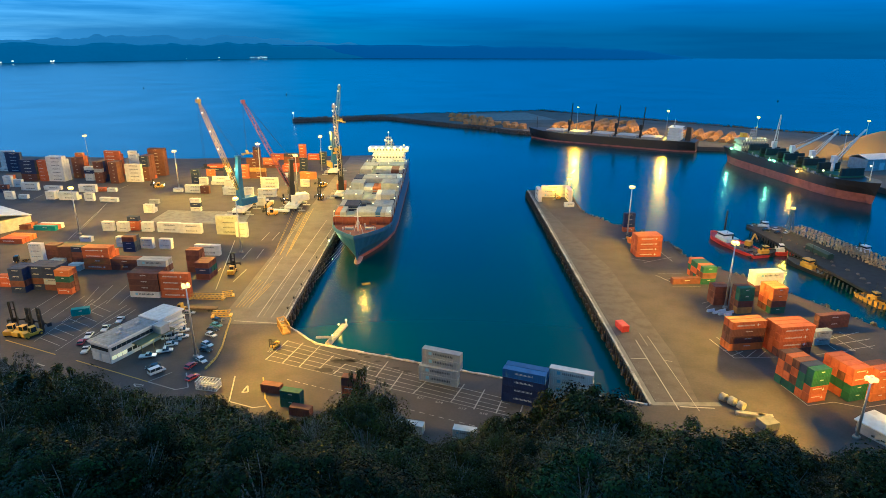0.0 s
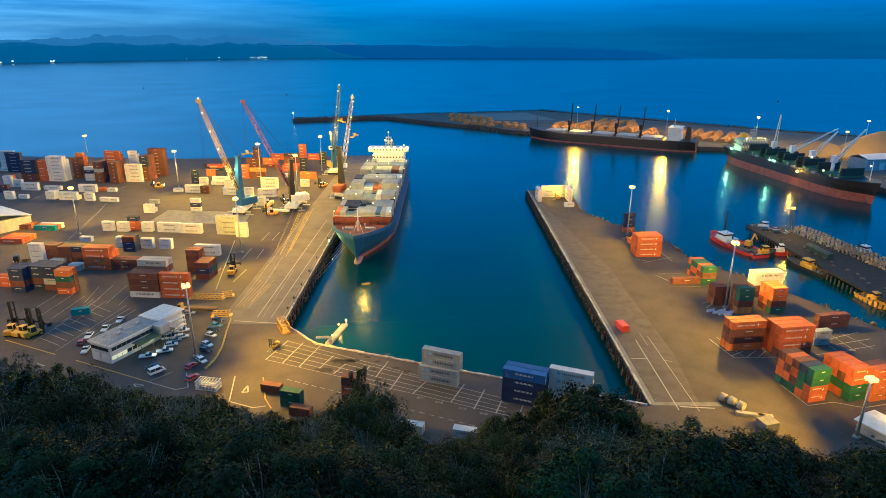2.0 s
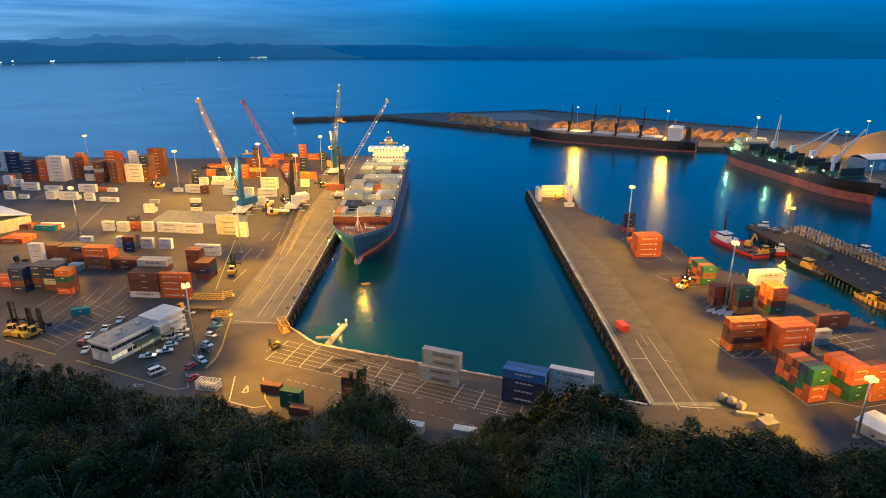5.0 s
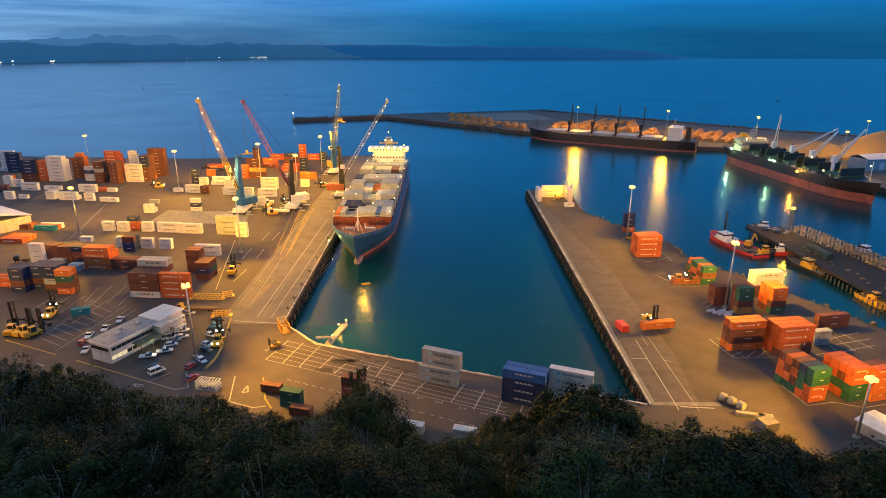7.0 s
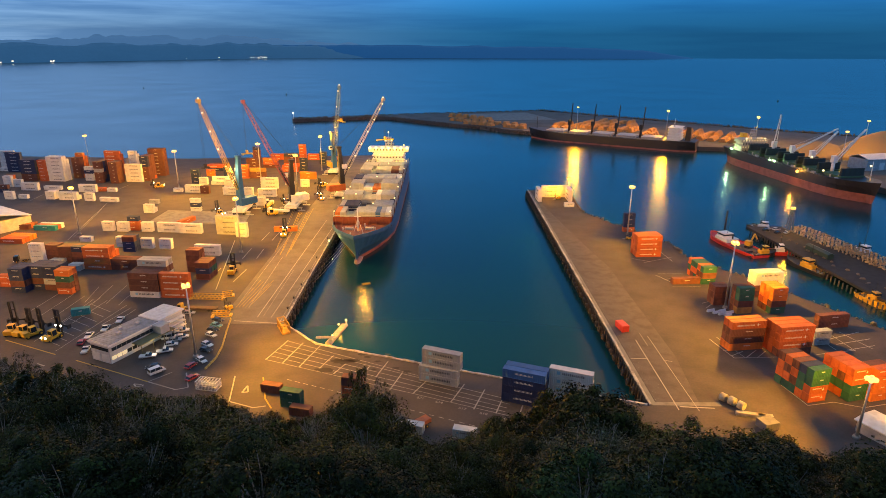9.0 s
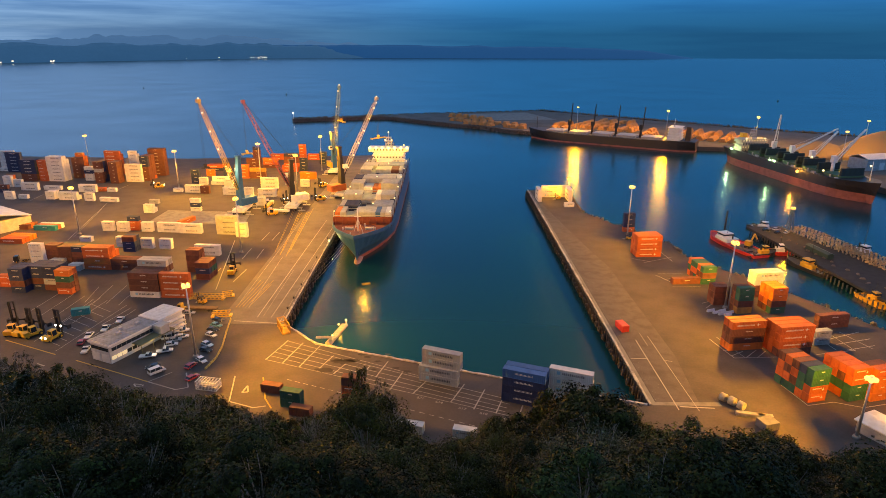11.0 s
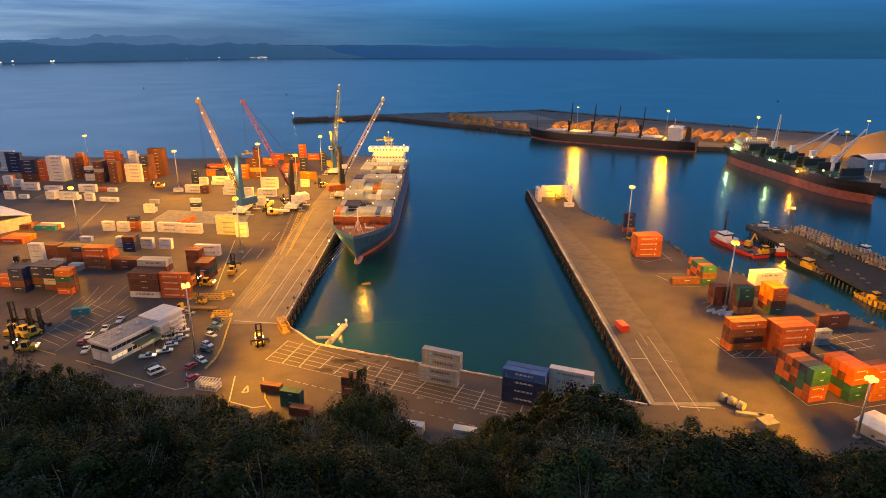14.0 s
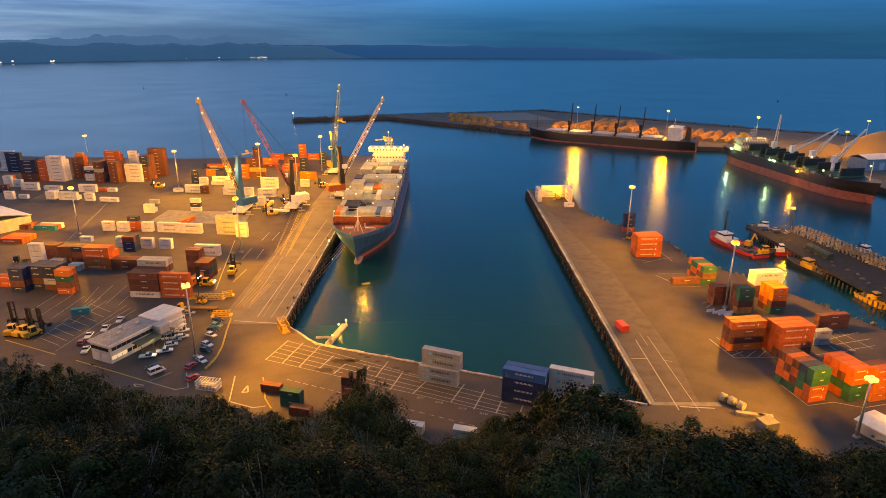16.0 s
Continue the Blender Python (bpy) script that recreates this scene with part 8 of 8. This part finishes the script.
tree("A", 16.8, 45.3, 3.4, 305)
tree("A", -38.3, 54.6, 4.4, 32)
tree("A", -71.2, 129.7, 5.1, 110)
tree("A", -21.4, 41.5, 5.0, 228)
tree("A", -34.1, 96.5, 3.6, 229)
tree("A", -30.5, 46.3, 5.4, 327)
tree("B", 21.1, 26.1, 3.9, 116)
tree("C", 39.5, 70.4, 3.4, 145)
tree("C", -25.9, 38.4, 3.9, 127)
tree("A", -23.4, 72.3, 4.9, 0)
tree("C", -23.2, 37.8, 4.2, 121)
tree("B", -2.3, 24.3, 4.6, 211)
tree("B", 32.9, 76.3, 5.0, 80)
tree("A", -11.4, 31.7, 3.3, 252)
tree("A", 9.9, 21.8, 3.8, 132)
tree("A", 47.4, 52.0, 3.6, 202)
tree("A", -71.2, 98.4, 4.2, 338)
tree("A", 6.9, 33.5, 4.9, 134)
tree("A", 39.4, 122.4, 4.9, 314)
tree("B", -19.4, 24.6, 4.6, 33)
tree("C", 36.1, 59.5, 3.4, 195)
tree("A", -10.1, 43.7, 3.5, 203)
tree("A", 16.8, 17.5, 4.7, 173)
tree("B", -36.7, 48.1, 4.4, 300)
tree("C", -12.6, 33.6, 4.3, 100)
tree("C", -1.5, 39.4, 4.7, 128)
tree("A", -32.8, 38.3, 3.4, 320)
tree("A", 4.9, 17.2, 4.4, 218)
tree("A", 31.3, 47.7, 5.3, 230)
tree("B", 9.7, 20.4, 4.2, 62)
tree("C", 10.1, 47.7, 3.4, 291)
tree("A", -7.1, 19.5, 5.0, 132)
tree("A", -55.9, 79.4, 3.4, 3)
tree("C", 6.1, 21.4, 5.2, 318)
tree("C", 7.1, 24.4, 5.1, 160)
tree("C", 7.0, 17.2, 3.8, 330)
tree("B", 10.2, 56.5, 4.2, 335)
tree("C", -21.7, 31.4, 4.1, 120)
tree("C", -62.0, 121.8, 5.3, 34)
tree("A", 7.4, 55.1, 4.5, 165)
tree("A", -26.8, 40.6, 3.3, 132)
tree("A", -15.9, 20.7, 3.9, 157)
tree("B", -4.7, 48.2, 3.8, 161)
tree("C", 18.8, 32.5, 4.3, 181)
tree("B", -24.4, 101.4, 3.2, 269)
tree("C", 16.4, 35.2, 4.4, 229)
tree("B", 18.5, 77.1, 4.7, 135)
tree("D", -15.4, 100.0, 21.5, 339, 0.75)
tree("C", -12.5, 98.0, 18.0, 322, 0.80)
tree("A", 20.8, 80.0, 14.3, 355, 1.10)
tree("A", 21.5, 72.0, 13.1, 235, 1.20)
tree("A", 17.9, 84.0, 13.4, 117, 1.00)
tree("B", 60.3, 95.0, 9.1, 209, 0.80)
tree("C", -100.2, 125.0, 17.1, 358, 1.00)
tree("A", 10.0, 75.0, 9.2, 192, 1.10)


# ---- painted lines ----
bm = bmesh.new()
box(bm, 0, -0.5, 0, 1, 0.5, 0.012)
STROKE = mesh_of(bm, "line", LINE)
bm = bmesh.new()
box(bm, 0, -0.5, 0, 1, 0.5, 0.012)
STROKE_Y = mesh_of(bm, "line", YLINE)


def marking(name, label):
    return thing(name, label, "road marking", kind="structure")


def line(parent, x0, y0, x1, y1, w=0.15, me=STROKE):
    d = math.hypot(x1 - x0, y1 - y0)
    return share("line", me, parent, pose(x0, y0, 0.008, 0, 0, math.degrees(math.atan2(y1 - y0, x1 - x0))) @ Matrix.Diagonal((d, w * 1.35, 1, 1)))


def dashes(parent, x0, y0, x1, y1, n, w=0.15, me=STROKE):
    for i in range(n):
        a, b = i / n, (i + 0.55) / n
        line(parent, x0 + (x1 - x0) * a, y0 + (y1 - y0) * a, x0 + (x1 - x0) * b, y0 + (y1 - y0) * b, w, me)


m = marking("road_marking", "white wharf lane lines along the quay")
line(m, -69.1, 204.4, -67.3, 335.3, 0.25)
line(m, -63.9, 204.4, -60.7, 342.6, 0.25)
line(m, -67.1, 205.4, -67.2, 254.2, 0.12)
line(m, -76.8, 201.4, -59.0, 199.2, 0.35)
line(m, -59.7, 200.6, -59.7, 267.8, 0.12)
line(m, -74.9, 213.0, -76.7, 271.7, 0.12)
line(m, -79.9, 218.3, -81.6, 329.3, 0.12)
line(m, -88.4, 269.1, -88.9, 283.3, 0.25)
line(m, -95.0, 269.1, -95.3, 284.1, 0.25)
line(m, -93.9, 296.9, -93.8, 311.7, 0.25)
line(m, -88.6, 296.9, -88.4, 311.8, 0.25)
line(m, -100.7, 240.9, -100.7, 256.1, 0.25)
line(m, -89.6, 239.7, -88.7, 254.7, 0.25)
line(m, -94.0, 230.9, -107.9, 297.6, 0.25)
m = marking("road_marking", "worn yellow tracks along the wharf apron")
line(m, -80.4, 361.7, -75.3, 282.6, 0.20, STROKE_Y)
line(m, -81.1, 359.0, -75.3, 279.1, 0.10, STROKE_Y)
line(m, -81.7, 356.3, -75.2, 275.8, 0.10, STROKE_Y)
line(m, -82.4, 353.7, -75.2, 272.5, 0.20, STROKE_Y)
line(m, -86.2, 360.3, -78.8, 280.8, 0.10, STROKE_Y)
line(m, -86.8, 357.6, -78.7, 277.4, 0.10, STROKE_Y)
line(m, -87.4, 354.9, -78.6, 274.1, 0.20, STROKE_Y)
line(m, -91.4, 361.5, -82.3, 282.5, 0.10, STROKE_Y)
line(m, -92.0, 358.8, -82.2, 279.1, 0.10, STROKE_Y)
line(m, -78.4, 241.8, -79.9, 213.4, 0.12, STROKE_Y)
line(m, -76.9, 240.5, -78.7, 213.5, 0.12, STROKE_Y)
line(m, -75.5, 239.2, -77.5, 213.5, 0.12, STROKE_Y)
line(m, -74.0, 237.9, -76.3, 213.5, 0.12, STROKE_Y)
line(m, -72.6, 236.6, -75.1, 213.5, 0.12, STROKE_Y)
line(m, -72.9, 241.8, -75.5, 218.9, 0.12, STROKE_Y)
m = marking("road_marking", "white bay grid on the south apron")
line(m, -57.1, 172.6, -53.1, 186.0, 0.28)
line(m, -51.1, 170.5, -47.5, 184.3, 0.28)
line(m, -45.3, 168.0, -41.4, 181.9, 0.28)
line(m, -39.2, 166.0, -35.7, 175.4, 0.28)
line(m, -33.7, 164.0, -29.5, 173.2, 0.28)
line(m, -20.4, 162.1, -17.5, 171.8, 0.28)
line(m, -15.5, 155.1, -12.5, 164.8, 0.28)
line(m, -8.6, 153.0, -4.5, 160.8, 0.28)
line(m, 2.4, 148.7, 6.6, 158.3, 0.28)
line(m, 8.7, 145.1, 12.5, 155.3, 0.28)
line(m, 14.8, 143.2, 17.4, 150.8, 0.28)
line(m, 20.7, 141.1, 22.7, 147.1, 0.28)
line(m, -26.3, 160.7, -22.9, 168.9, 0.28)
line(m, -56.7, 172.6, 18.2, 142.1, 0.13)
line(m, -56.0, 175.1, 17.4, 144.0, 0.13)
line(m, -55.3, 177.6, 18.2, 145.8, 0.13)
line(m, -54.5, 180.2, 19.1, 147.7, 0.13)
line(m, -53.7, 182.8, 19.9, 149.7, 0.13)
line(m, -53.0, 185.5, -7.5, 163.1, 0.13)
m = marking("road_marking", "faded dashed lane line on the apron")
dashes(m, -47.2, 160.6, 18.0, 133.5, 24, 0.15)
m = marking("road_marking", "white arrow box and lane edges by the car park")
line(m, -60.7, 148.3, -63.6, 162.4, 0.30)
line(m, -60.7, 148.6, -53.0, 145.5, 0.30)
line(m, -58.6, 153.3, -58.1, 157.0, 0.35)
line(m, -58.1, 157.0, -56.9, 153.6, 0.35)
line(m, -56.9, 153.6, -58.6, 153.3, 0.35)
line(m, -54.8, 161.8, -50.9, 150.1, 0.30, STROKE_Y)
line(m, -50.9, 150.1, -47.9, 145.3, 0.30, STROKE_Y)
line(m, -53.0, 145.5, -49.7, 146.4, 0.30)
m = marking("road_marking", "yellow and white edge lines of the port road")
line(m, -149.9, 185.6, -126.6, 175.5, 0.30, STROKE_Y)
line(m, -117.8, 171.8, -88.7, 159.0, 0.30, STROKE_Y)
line(m, -88.7, 159.0, -78.7, 154.7, 0.30)
line(m, -78.7, 154.7, -75.4, 155.9, 0.30)
line(m, -75.4, 155.9, -79.3, 164.3, 0.30)
line(m, -88.7, 159.0, -83.8, 164.6, 0.20)
line(m, -128.9, 169.6, -125.7, 168.2, 0.30)
line(m, -92.3, 157.7, -89.9, 157.4, 0.30)
line(m, -91.2, 156.4, -89.2, 156.5, 0.30)
line(m, -92.3, 157.7, -91.2, 156.4, 0.30)
line(m, -89.4, 157.4, -89.2, 156.5, 0.30)
m = marking("road_marking", "white parking bay lines in the yard")
line(m, -139.4, 187.4, -129.1, 181.7, 0.16)
line(m, -139.1, 191.1, -128.7, 185.2, 0.16)
line(m, -138.8, 194.9, -128.2, 188.8, 0.16)
line(m, -138.6, 198.8, -127.8, 192.5, 0.16)
line(m, -138.3, 202.8, -127.3, 196.3, 0.16)
line(m, -138.0, 207.0, -126.8, 200.3, 0.16)
line(m, -137.7, 211.4, -126.4, 204.4, 0.16)
line(m, -137.4, 215.9, -125.8, 208.6, 0.16)
line(m, -139.4, 184.5, -137.0, 222.3, 0.16)
line(m, -128.0, 177.8, -122.9, 215.2, 0.16)
line(m, -150.3, 204.7, -149.8, 225.6, 0.16)
line(m, -144.6, 202.3, -144.3, 223.9, 0.16)
line(m, -139.1, 199.9, -139.0, 220.6, 0.16)
line(m, -134.8, 199.0, -132.9, 219.5, 0.16)
line(m, -156.7, 209.7, -156.1, 229.1, 0.16)
line(m, -140.8, 217.8, -143.8, 233.5, 0.16)
line(m, -136.9, 216.7, -138.9, 235.4, 0.16)
line(m, -131.6, 216.2, -133.0, 235.5, 0.16)
line(m, -126.2, 215.2, -126.8, 226.4, 0.16)
line(m, -121.8, 187.5, -117.6, 211.0, 0.16)
line(m, -123.4, 197.7, -120.1, 212.6, 0.16)
line(m, -175.4, 265.1, -173.9, 251.8, 0.16)
line(m, -209.8, 358.6, -193.9, 301.5, 0.16)
line(m, -194.1, 296.7, -217.7, 387.3, 0.16)
line(m, -226.4, 410.0, -225.7, 427.9, 0.16)
line(m, -266.5, 377.5, -268.9, 397.6, 0.16)
m = marking("road_marking", "white lane lines on the pier")
line(m, 66.7, 187.3, 66.1, 145.1, 0.25)
line(m, 71.7, 190.3, 71.6, 144.6, 0.14)
line(m, 61.1, 174.2, 66.8, 174.2, 0.25)
line(m, 66.9, 146.8, 76.5, 146.0, 0.35)
line(m, 71.4, 173.1, 74.0, 172.4, 0.20)
line(m, 69.6, 192.5, 69.5, 183.2, 0.14)
m = marking("road_marking", "white bay grid beside the pier stacks")
line(m, 92.5, 188.3, 95.1, 174.8, 0.20)
line(m, 95.1, 174.8, 109.4, 175.6, 0.20)
line(m, 95.6, 189.6, 98.8, 174.8, 0.20)
line(m, 93.6, 179.8, 107.7, 181.4, 0.20)
line(m, 94.9, 176.3, 100.1, 179.4, 0.20)
line(m, 98.8, 174.8, 104.8, 180.2, 0.20)
line(m, 102.5, 174.8, 107.6, 179.5, 0.20)
line(m, 123.3, 177.3, 138.4, 180.5, 0.20)
line(m, 136.8, 191.2, 137.9, 179.7, 0.20)
line(m, 141.1, 193.9, 144.6, 181.3, 0.20)
line(m, 134.8, 188.6, 148.1, 193.9, 0.20)
line(m, 134.2, 184.5, 148.7, 188.7, 0.20)
line(m, 135.6, 180.5, 146.9, 183.7, 0.20)
line(m, 130.9, 188.6, 131.8, 180.4, 0.20)
line(m, 94.2, 249.5, 99.1, 238.9, 0.20)
line(m, 95.9, 250.9, 106.8, 251.0, 0.20)
line(m, 96.1, 244.1, 107.2, 247.5, 0.20)
line(m, 96.7, 235.7, 108.7, 235.8, 0.20)
line(m, 101.7, 158.3, 103.5, 147.6, 0.20)
line(m, 103.5, 147.6, 111.8, 149.3, 0.20)
line(m, 111.8, 149.3, 118.8, 146.6, 0.20)
line(m, 118.8, 146.6, 126.1, 148.3, 0.20)
line(m, 102.3, 214.4, 106.7, 218.8, 0.20)
line(m, 102.3, 218.8, 105.9, 220.4, 0.20)
line(m, 94.2, 265.5, 110.4, 273.6, 0.20)
line(m, 107.2, 280.2, 108.1, 267.2, 0.20)
line(m, 90.0, 271.0, 97.4, 267.1, 0.20)


def bay_number(text, x, y, turn, size):
    """A painted bay number on the asphalt."""
    cu = bpy.data.curves.new("bay_number", "FONT")
    cu.body, cu.size, cu.extrude, cu.align_x = text, size, 0.004, "CENTER"
    cu.materials.append(LINE)
    ob = tagged(new("bay_number", cu), "white painted bay number on the asphalt", "road marking", kind="structure")
    ob.matrix_basis = pose(x, y, 0.014, 0, 0, turn)


bay_number("671", *(-6.5, 150.3), -20, 1.5)
bay_number("614", *(-1.1, 148.1), -20, 1.5)
bay_number("617", *(5.4, 145.0), -20, 1.5)
bay_number("618", *(11.2, 142.6), -20, 1.5)
bay_number("619", *(17.5, 140.0), -20, 1.5)


def flecks(x0, y0, y1, n):
    """Pale scuffs and droppings strewn along the pier edge, too many to count."""
    rnd = random.Random(31)
    bm = bmesh.new()
    for _ in range(n):
        x, y = x0 + min(17.0, rnd.expovariate(0.4)), rnd.uniform(y0, y1)
        r = rnd.uniform(0.06, 0.17)
        a0 = rnd.random() * 6.28
        ring = [bm.verts.new((x + r * rnd.uniform(0.5, 1.2) * math.cos(a0 + 1.05 * k), y + r * 1.5 * rnd.uniform(0.5, 1.2) * math.sin(a0 + 1.05 * k), 0.022)) for k in range(6)]
        bm.faces.new(ring)
    bmesh.ops.recalc_face_normals(bm, faces=bm.faces[:])
    solid("pale_scuffs", bm, PALE, "pale scuffs and droppings on the pier asphalt", "scuffs", kind="stuff")


flecks(60.4, 150, 405, 420)


# ---- what moves ----
pier_handler = handler(39, 126, 90, "yellow container handler driving on the pier with lights on", 9.0, True)
load_handler = handler(86.7, 300.8, -90, "yellow container handler carrying a container along the pier", 9.0, True)
carried_box = container(40, "o", pose(86.7, 296.8, 1.3), "carried by a handler", "pier containers")
wharf_handler = handler(-83, 405, 250, "yellow container handler working along the wharf with lights on", 9.0, True)
apron_handler = handler(-80, 383, -90, "yellow container handler carrying an orange container along the wharf", 9.0, True)
wharf_box = container(40, "o", pose(-80, 379, 1.3), "carried by a handler on the wharf", "yard containers")
yard_handler = handler(-168, 176, 20, "yellow container handler driving in the yard with work lights on", 10.0, True)
road_truck = truck(-11.7, 126.5, 0, CAR_R, "red truck with a loaded trailer on the apron", ORANGE)
forklift(97.1, 300.9, 160, "small yellow forklift parked by the mast base")
forklift(75, 386.5, 200, "yellow forklift parked in the pier-head shelter")
yellow_forklift = forklift(-56.4, 180.2, 250, "yellow forklift standing on the apron")


def drive(ob, rows, shift=None):
    """Rows of seconds, x, y and heading in degrees; the heading takes the short way round."""
    keyed, last = [], None
    for t, x, y, a in rows:
        if last is not None:
            while a - last > 180:
                a -= 360
            while a - last < -180:
                a += 360
        last = a
        m = pose(x, y, 0, 0, 0, a)
        keyed.append((t, m if shift is None else m @ shift))
    walk(ob, keyed)


def motions():
    slew = [(0.0, 174), (0.9, 174), (1.0, 154), (1.1, 95), (1.2, 34), (1.5, 11), (1.8, 9), (2.2, 14), (2.5, 57), (2.8, 88), (3.2, 88), (4.2, 88), (6.3, 88), (7.0, 88), (7.5, 20), (8.0, 2), (8.5, 10), (9.0, 62),
            (9.6, 30), (10.4, 6), (11.0, 46), (11.5, 62), (12.0, 62), (12.5, -6), (13.0, -6), (13.5, 20), (14.0, 62), (14.5, 8), (15.0, 8), (15.5, 32), (16.0, 60)]
    walk(swing_upper, [(t, pose(0, 0, 0, 0, 0, -a)) for t, a in slew])
    drive(pier_handler, [(0.0, 39, 124, 10), (1.0, 60, 128, 20), (1.2, 84, 148, 60), (1.3, 86, 155.7, 110), (1.4, 78, 146, 190), (1.5, 68.5, 137.5, 250), (1.7, 58, 127, 215), (1.9, 39, 124, 180), (3.4, 42, 124, 120), (3.6, 80, 130, 60), (3.8, 99, 143, 100),
                         (4.0, 81, 186, 110), (4.1, 76, 212, 75), (4.2, 87, 220, 45), (5.2, 101, 236, 40), (6.3, 101.5, 241, 20), (7.2, 101.5, 241, -40), (7.35, 86, 196, -75), (7.5, 74.7, 151, -100), (7.7, 62, 128, -140), (8.0, 39, 124, -180), (14.4, 39, 124, -240),
                         (14.6, 75, 128, -300), (14.8, 97, 143, -340), (15.0, 80, 128, -420), (15.2, 45, 124, -470), (16.0, 39, 124, -500)])
    load = [(0.0, 100, 287, 90), (6.0, 100, 287, 90), (6.25, 98, 297, 150), (6.5, 86.5, 299.9, 210), (6.7, 82, 285, 280), (6.85, 79, 245, 280), (7.0, 75.4, 199, -80), (7.2, 71, 145.4, -80), (7.35, 52, 128, -130), (7.5, 84, 296, -170), (7.65, 73, 292, -120),
            (7.8, 72, 279, -90), (8.0, 77.8, 236, -80), (8.2, 73, 163, -84), (8.35, 56, 128, -120), (8.5, -28, 126, -190), (8.65, -58, 150, -235), (8.8, -66.6, 201.5, -268), (9.0, -84, 305, -266), (9.4, -96, 368, -240), (10.2, -90, 330, -160), (10.5, -72, 200, -90), (10.7, -40, 130, -40), (11.0, 40, 122, -100), (11.2, 40, 122, -180), (11.5, 62, 130, -280), (11.65, 80, 300, -330), (11.8, 84, 304, -380), (12.0, 76, 290, -430),
            (12.3, 78.7, 219.7, -445), (12.5, 73.9, 167, -450), (12.65, 62, 128, -480), (12.8, 40, 122, -530), (13.05, -28, 126, -555), (13.2, -49.5, 181.5, -575), (13.4, -73.7, 220.0, -625), (13.6, -99.8, 235.1, -550), (14.2, -99.8, 235.1, -545), (16.0, -99.8, 235.1, -545)]
    drive(load_handler, load)
    drive(carried_box, load, pose(4.6, 0, 1.3, 0, 0, 90))
    drive(wharf_handler, [(0, -80, 383, 270), (0.2, -82, 330, 270), (0.4, -79.6, 224.5, 262), (0.6, -63.0, 178.2, 290), (0.8, -45, 140, 300), (1.0, -31, 124, 270), (5.4, -31, 124, 200), (6.0, -60, 142, 130), (6.3, -75.4, 182.1, 95), (7.4, -75.9, 184.5, 92), (7.8, -73.6, 221.1, 75), (8.0, -80.9, 289.6, 88), (8.2, -82, 360, 95), (8.4, -80, 383, 100), (10.5, -80, 383, 180), (11.6, -84, 360, 250), (11.8, -93.4, 318.1, 262), (12.0, -78.2, 269.2, 272), (12.2, -67.5, 198.6, 280), (12.4, -45, 140, 300), (12.7, -31, 124, 270), (16, -31, 124, 270)])
    drive(apron_handler, [(0, -97, 374, 270), (0.25, -84, 350, 285), (0.4, -86.1, 302.7, 270), (0.6, -77.2, 256.3, 270), (0.8, -71.9, 205.3, 285), (1.0, -47.3, 176.0, 310), (1.25, -40, 128, 290), (1.6, -38, 120, 270), (4.0, -38, 120, 190), (6.8, -38, 120, 125), (7.6, -50, 145, 120), (7.8, -63.4, 179.8, 112), (8.0, -71.9, 220.0, 88), (8.2, -80.1, 269.2, 100), (8.4, -135.6, 317.6, 160), (8.7, -141.3, 327.4, 160), (9.5, -105, 372, 100), (10.4, -97, 374, 180), (13.2, -97, 374, 250), (13.45, -85, 345, 285), (13.6, -78.4, 286.0, 275), (13.8, -72.4, 236.0, 265), (14.0, -61.9, 183.0, 290), (14.2, -45, 140, 300), (14.5, -38, 120, 270), (16, -38, 120, 270)])
    # the box waits at the foot of the hill, is carried up the wharf and set down in the yard
    walk(wharf_box, [(t, pose(x, y, 0, 0, 0, a) @ pose(4.6, 0, 1.3 if 7.5 < t < 8.5 else 0.004, 0, 0, 90)) for t, x, y, a in [(0.0, -38, 120, 270), (1.6, -38, 120, 270), (4.0, -38, 120, 190), (6.8, -38, 120, 125), (7.6, -50, 145, 120), (7.8, -63.4, 179.8, 112), (8.0, -71.9, 220.0, 88), (8.2, -80.1, 269.2, 100), (8.4, -135.6, 317.6, 160), (8.7, -141.3, 327.4, 160), (16.0, -141.3, 327.4, 160)]])
    drive(road_truck, [(0.0, -12, 124, 0), (7.0, -12, 124, 10), (7.3, 0, 130, 25), (7.5, 13, 138, 30), (8.0, 20, 137, 60), (8.5, 8.1, 142.3, 150), (8.8, -4, 140, 200), (9.2, -14, 126, 240), (11.0, -20, 124, 300), (11.5, -17, 130, 345), (12.0, -4, 142, 348),
                       (12.5, 11.2, 142.4, 340), (12.7, 20, 141, 400), (13.0, 0.8, 147.8, 510), (13.3, -14, 140, 560), (13.6, -18, 124, 600), (16.0, -18, 124, 620)])
    drive(yard_handler, [(0.0, -168, 176, 20), (5.6, -168, 176, 15), (6.3, -158, 180, 10), (6.5, -139.1, 181.2, 10), (6.75, -136, 194, 50), (7.0, -145.7, 204.7, 95), (7.2, -133.6, 186.6, 60), (7.5, -133.6, 186.6, 75), (13.4, -133.6, 186.6, 75), (13.7, -137.6, 185.6, 130), (14.0, -137.9, 177.7, 190), (14.3, -160, 182, 200), (14.8, -168, 176, 200), (16.0, -168, 176, 200)])
    drive(yellow_forklift, [(0.0, -56.4, 180.2, 250), (8.25, -56.4, 180.2, 200), (8.4, -64.9, 191.4, 150), (8.6, -80.1, 215.6, 130), (8.8, -82.4, 211.8, 150), (9.3, -82.4, 211.8, 120), (10.2, -94.6, 217.1, 160), (16.0, -94.6, 217.1, 160)])


motions()
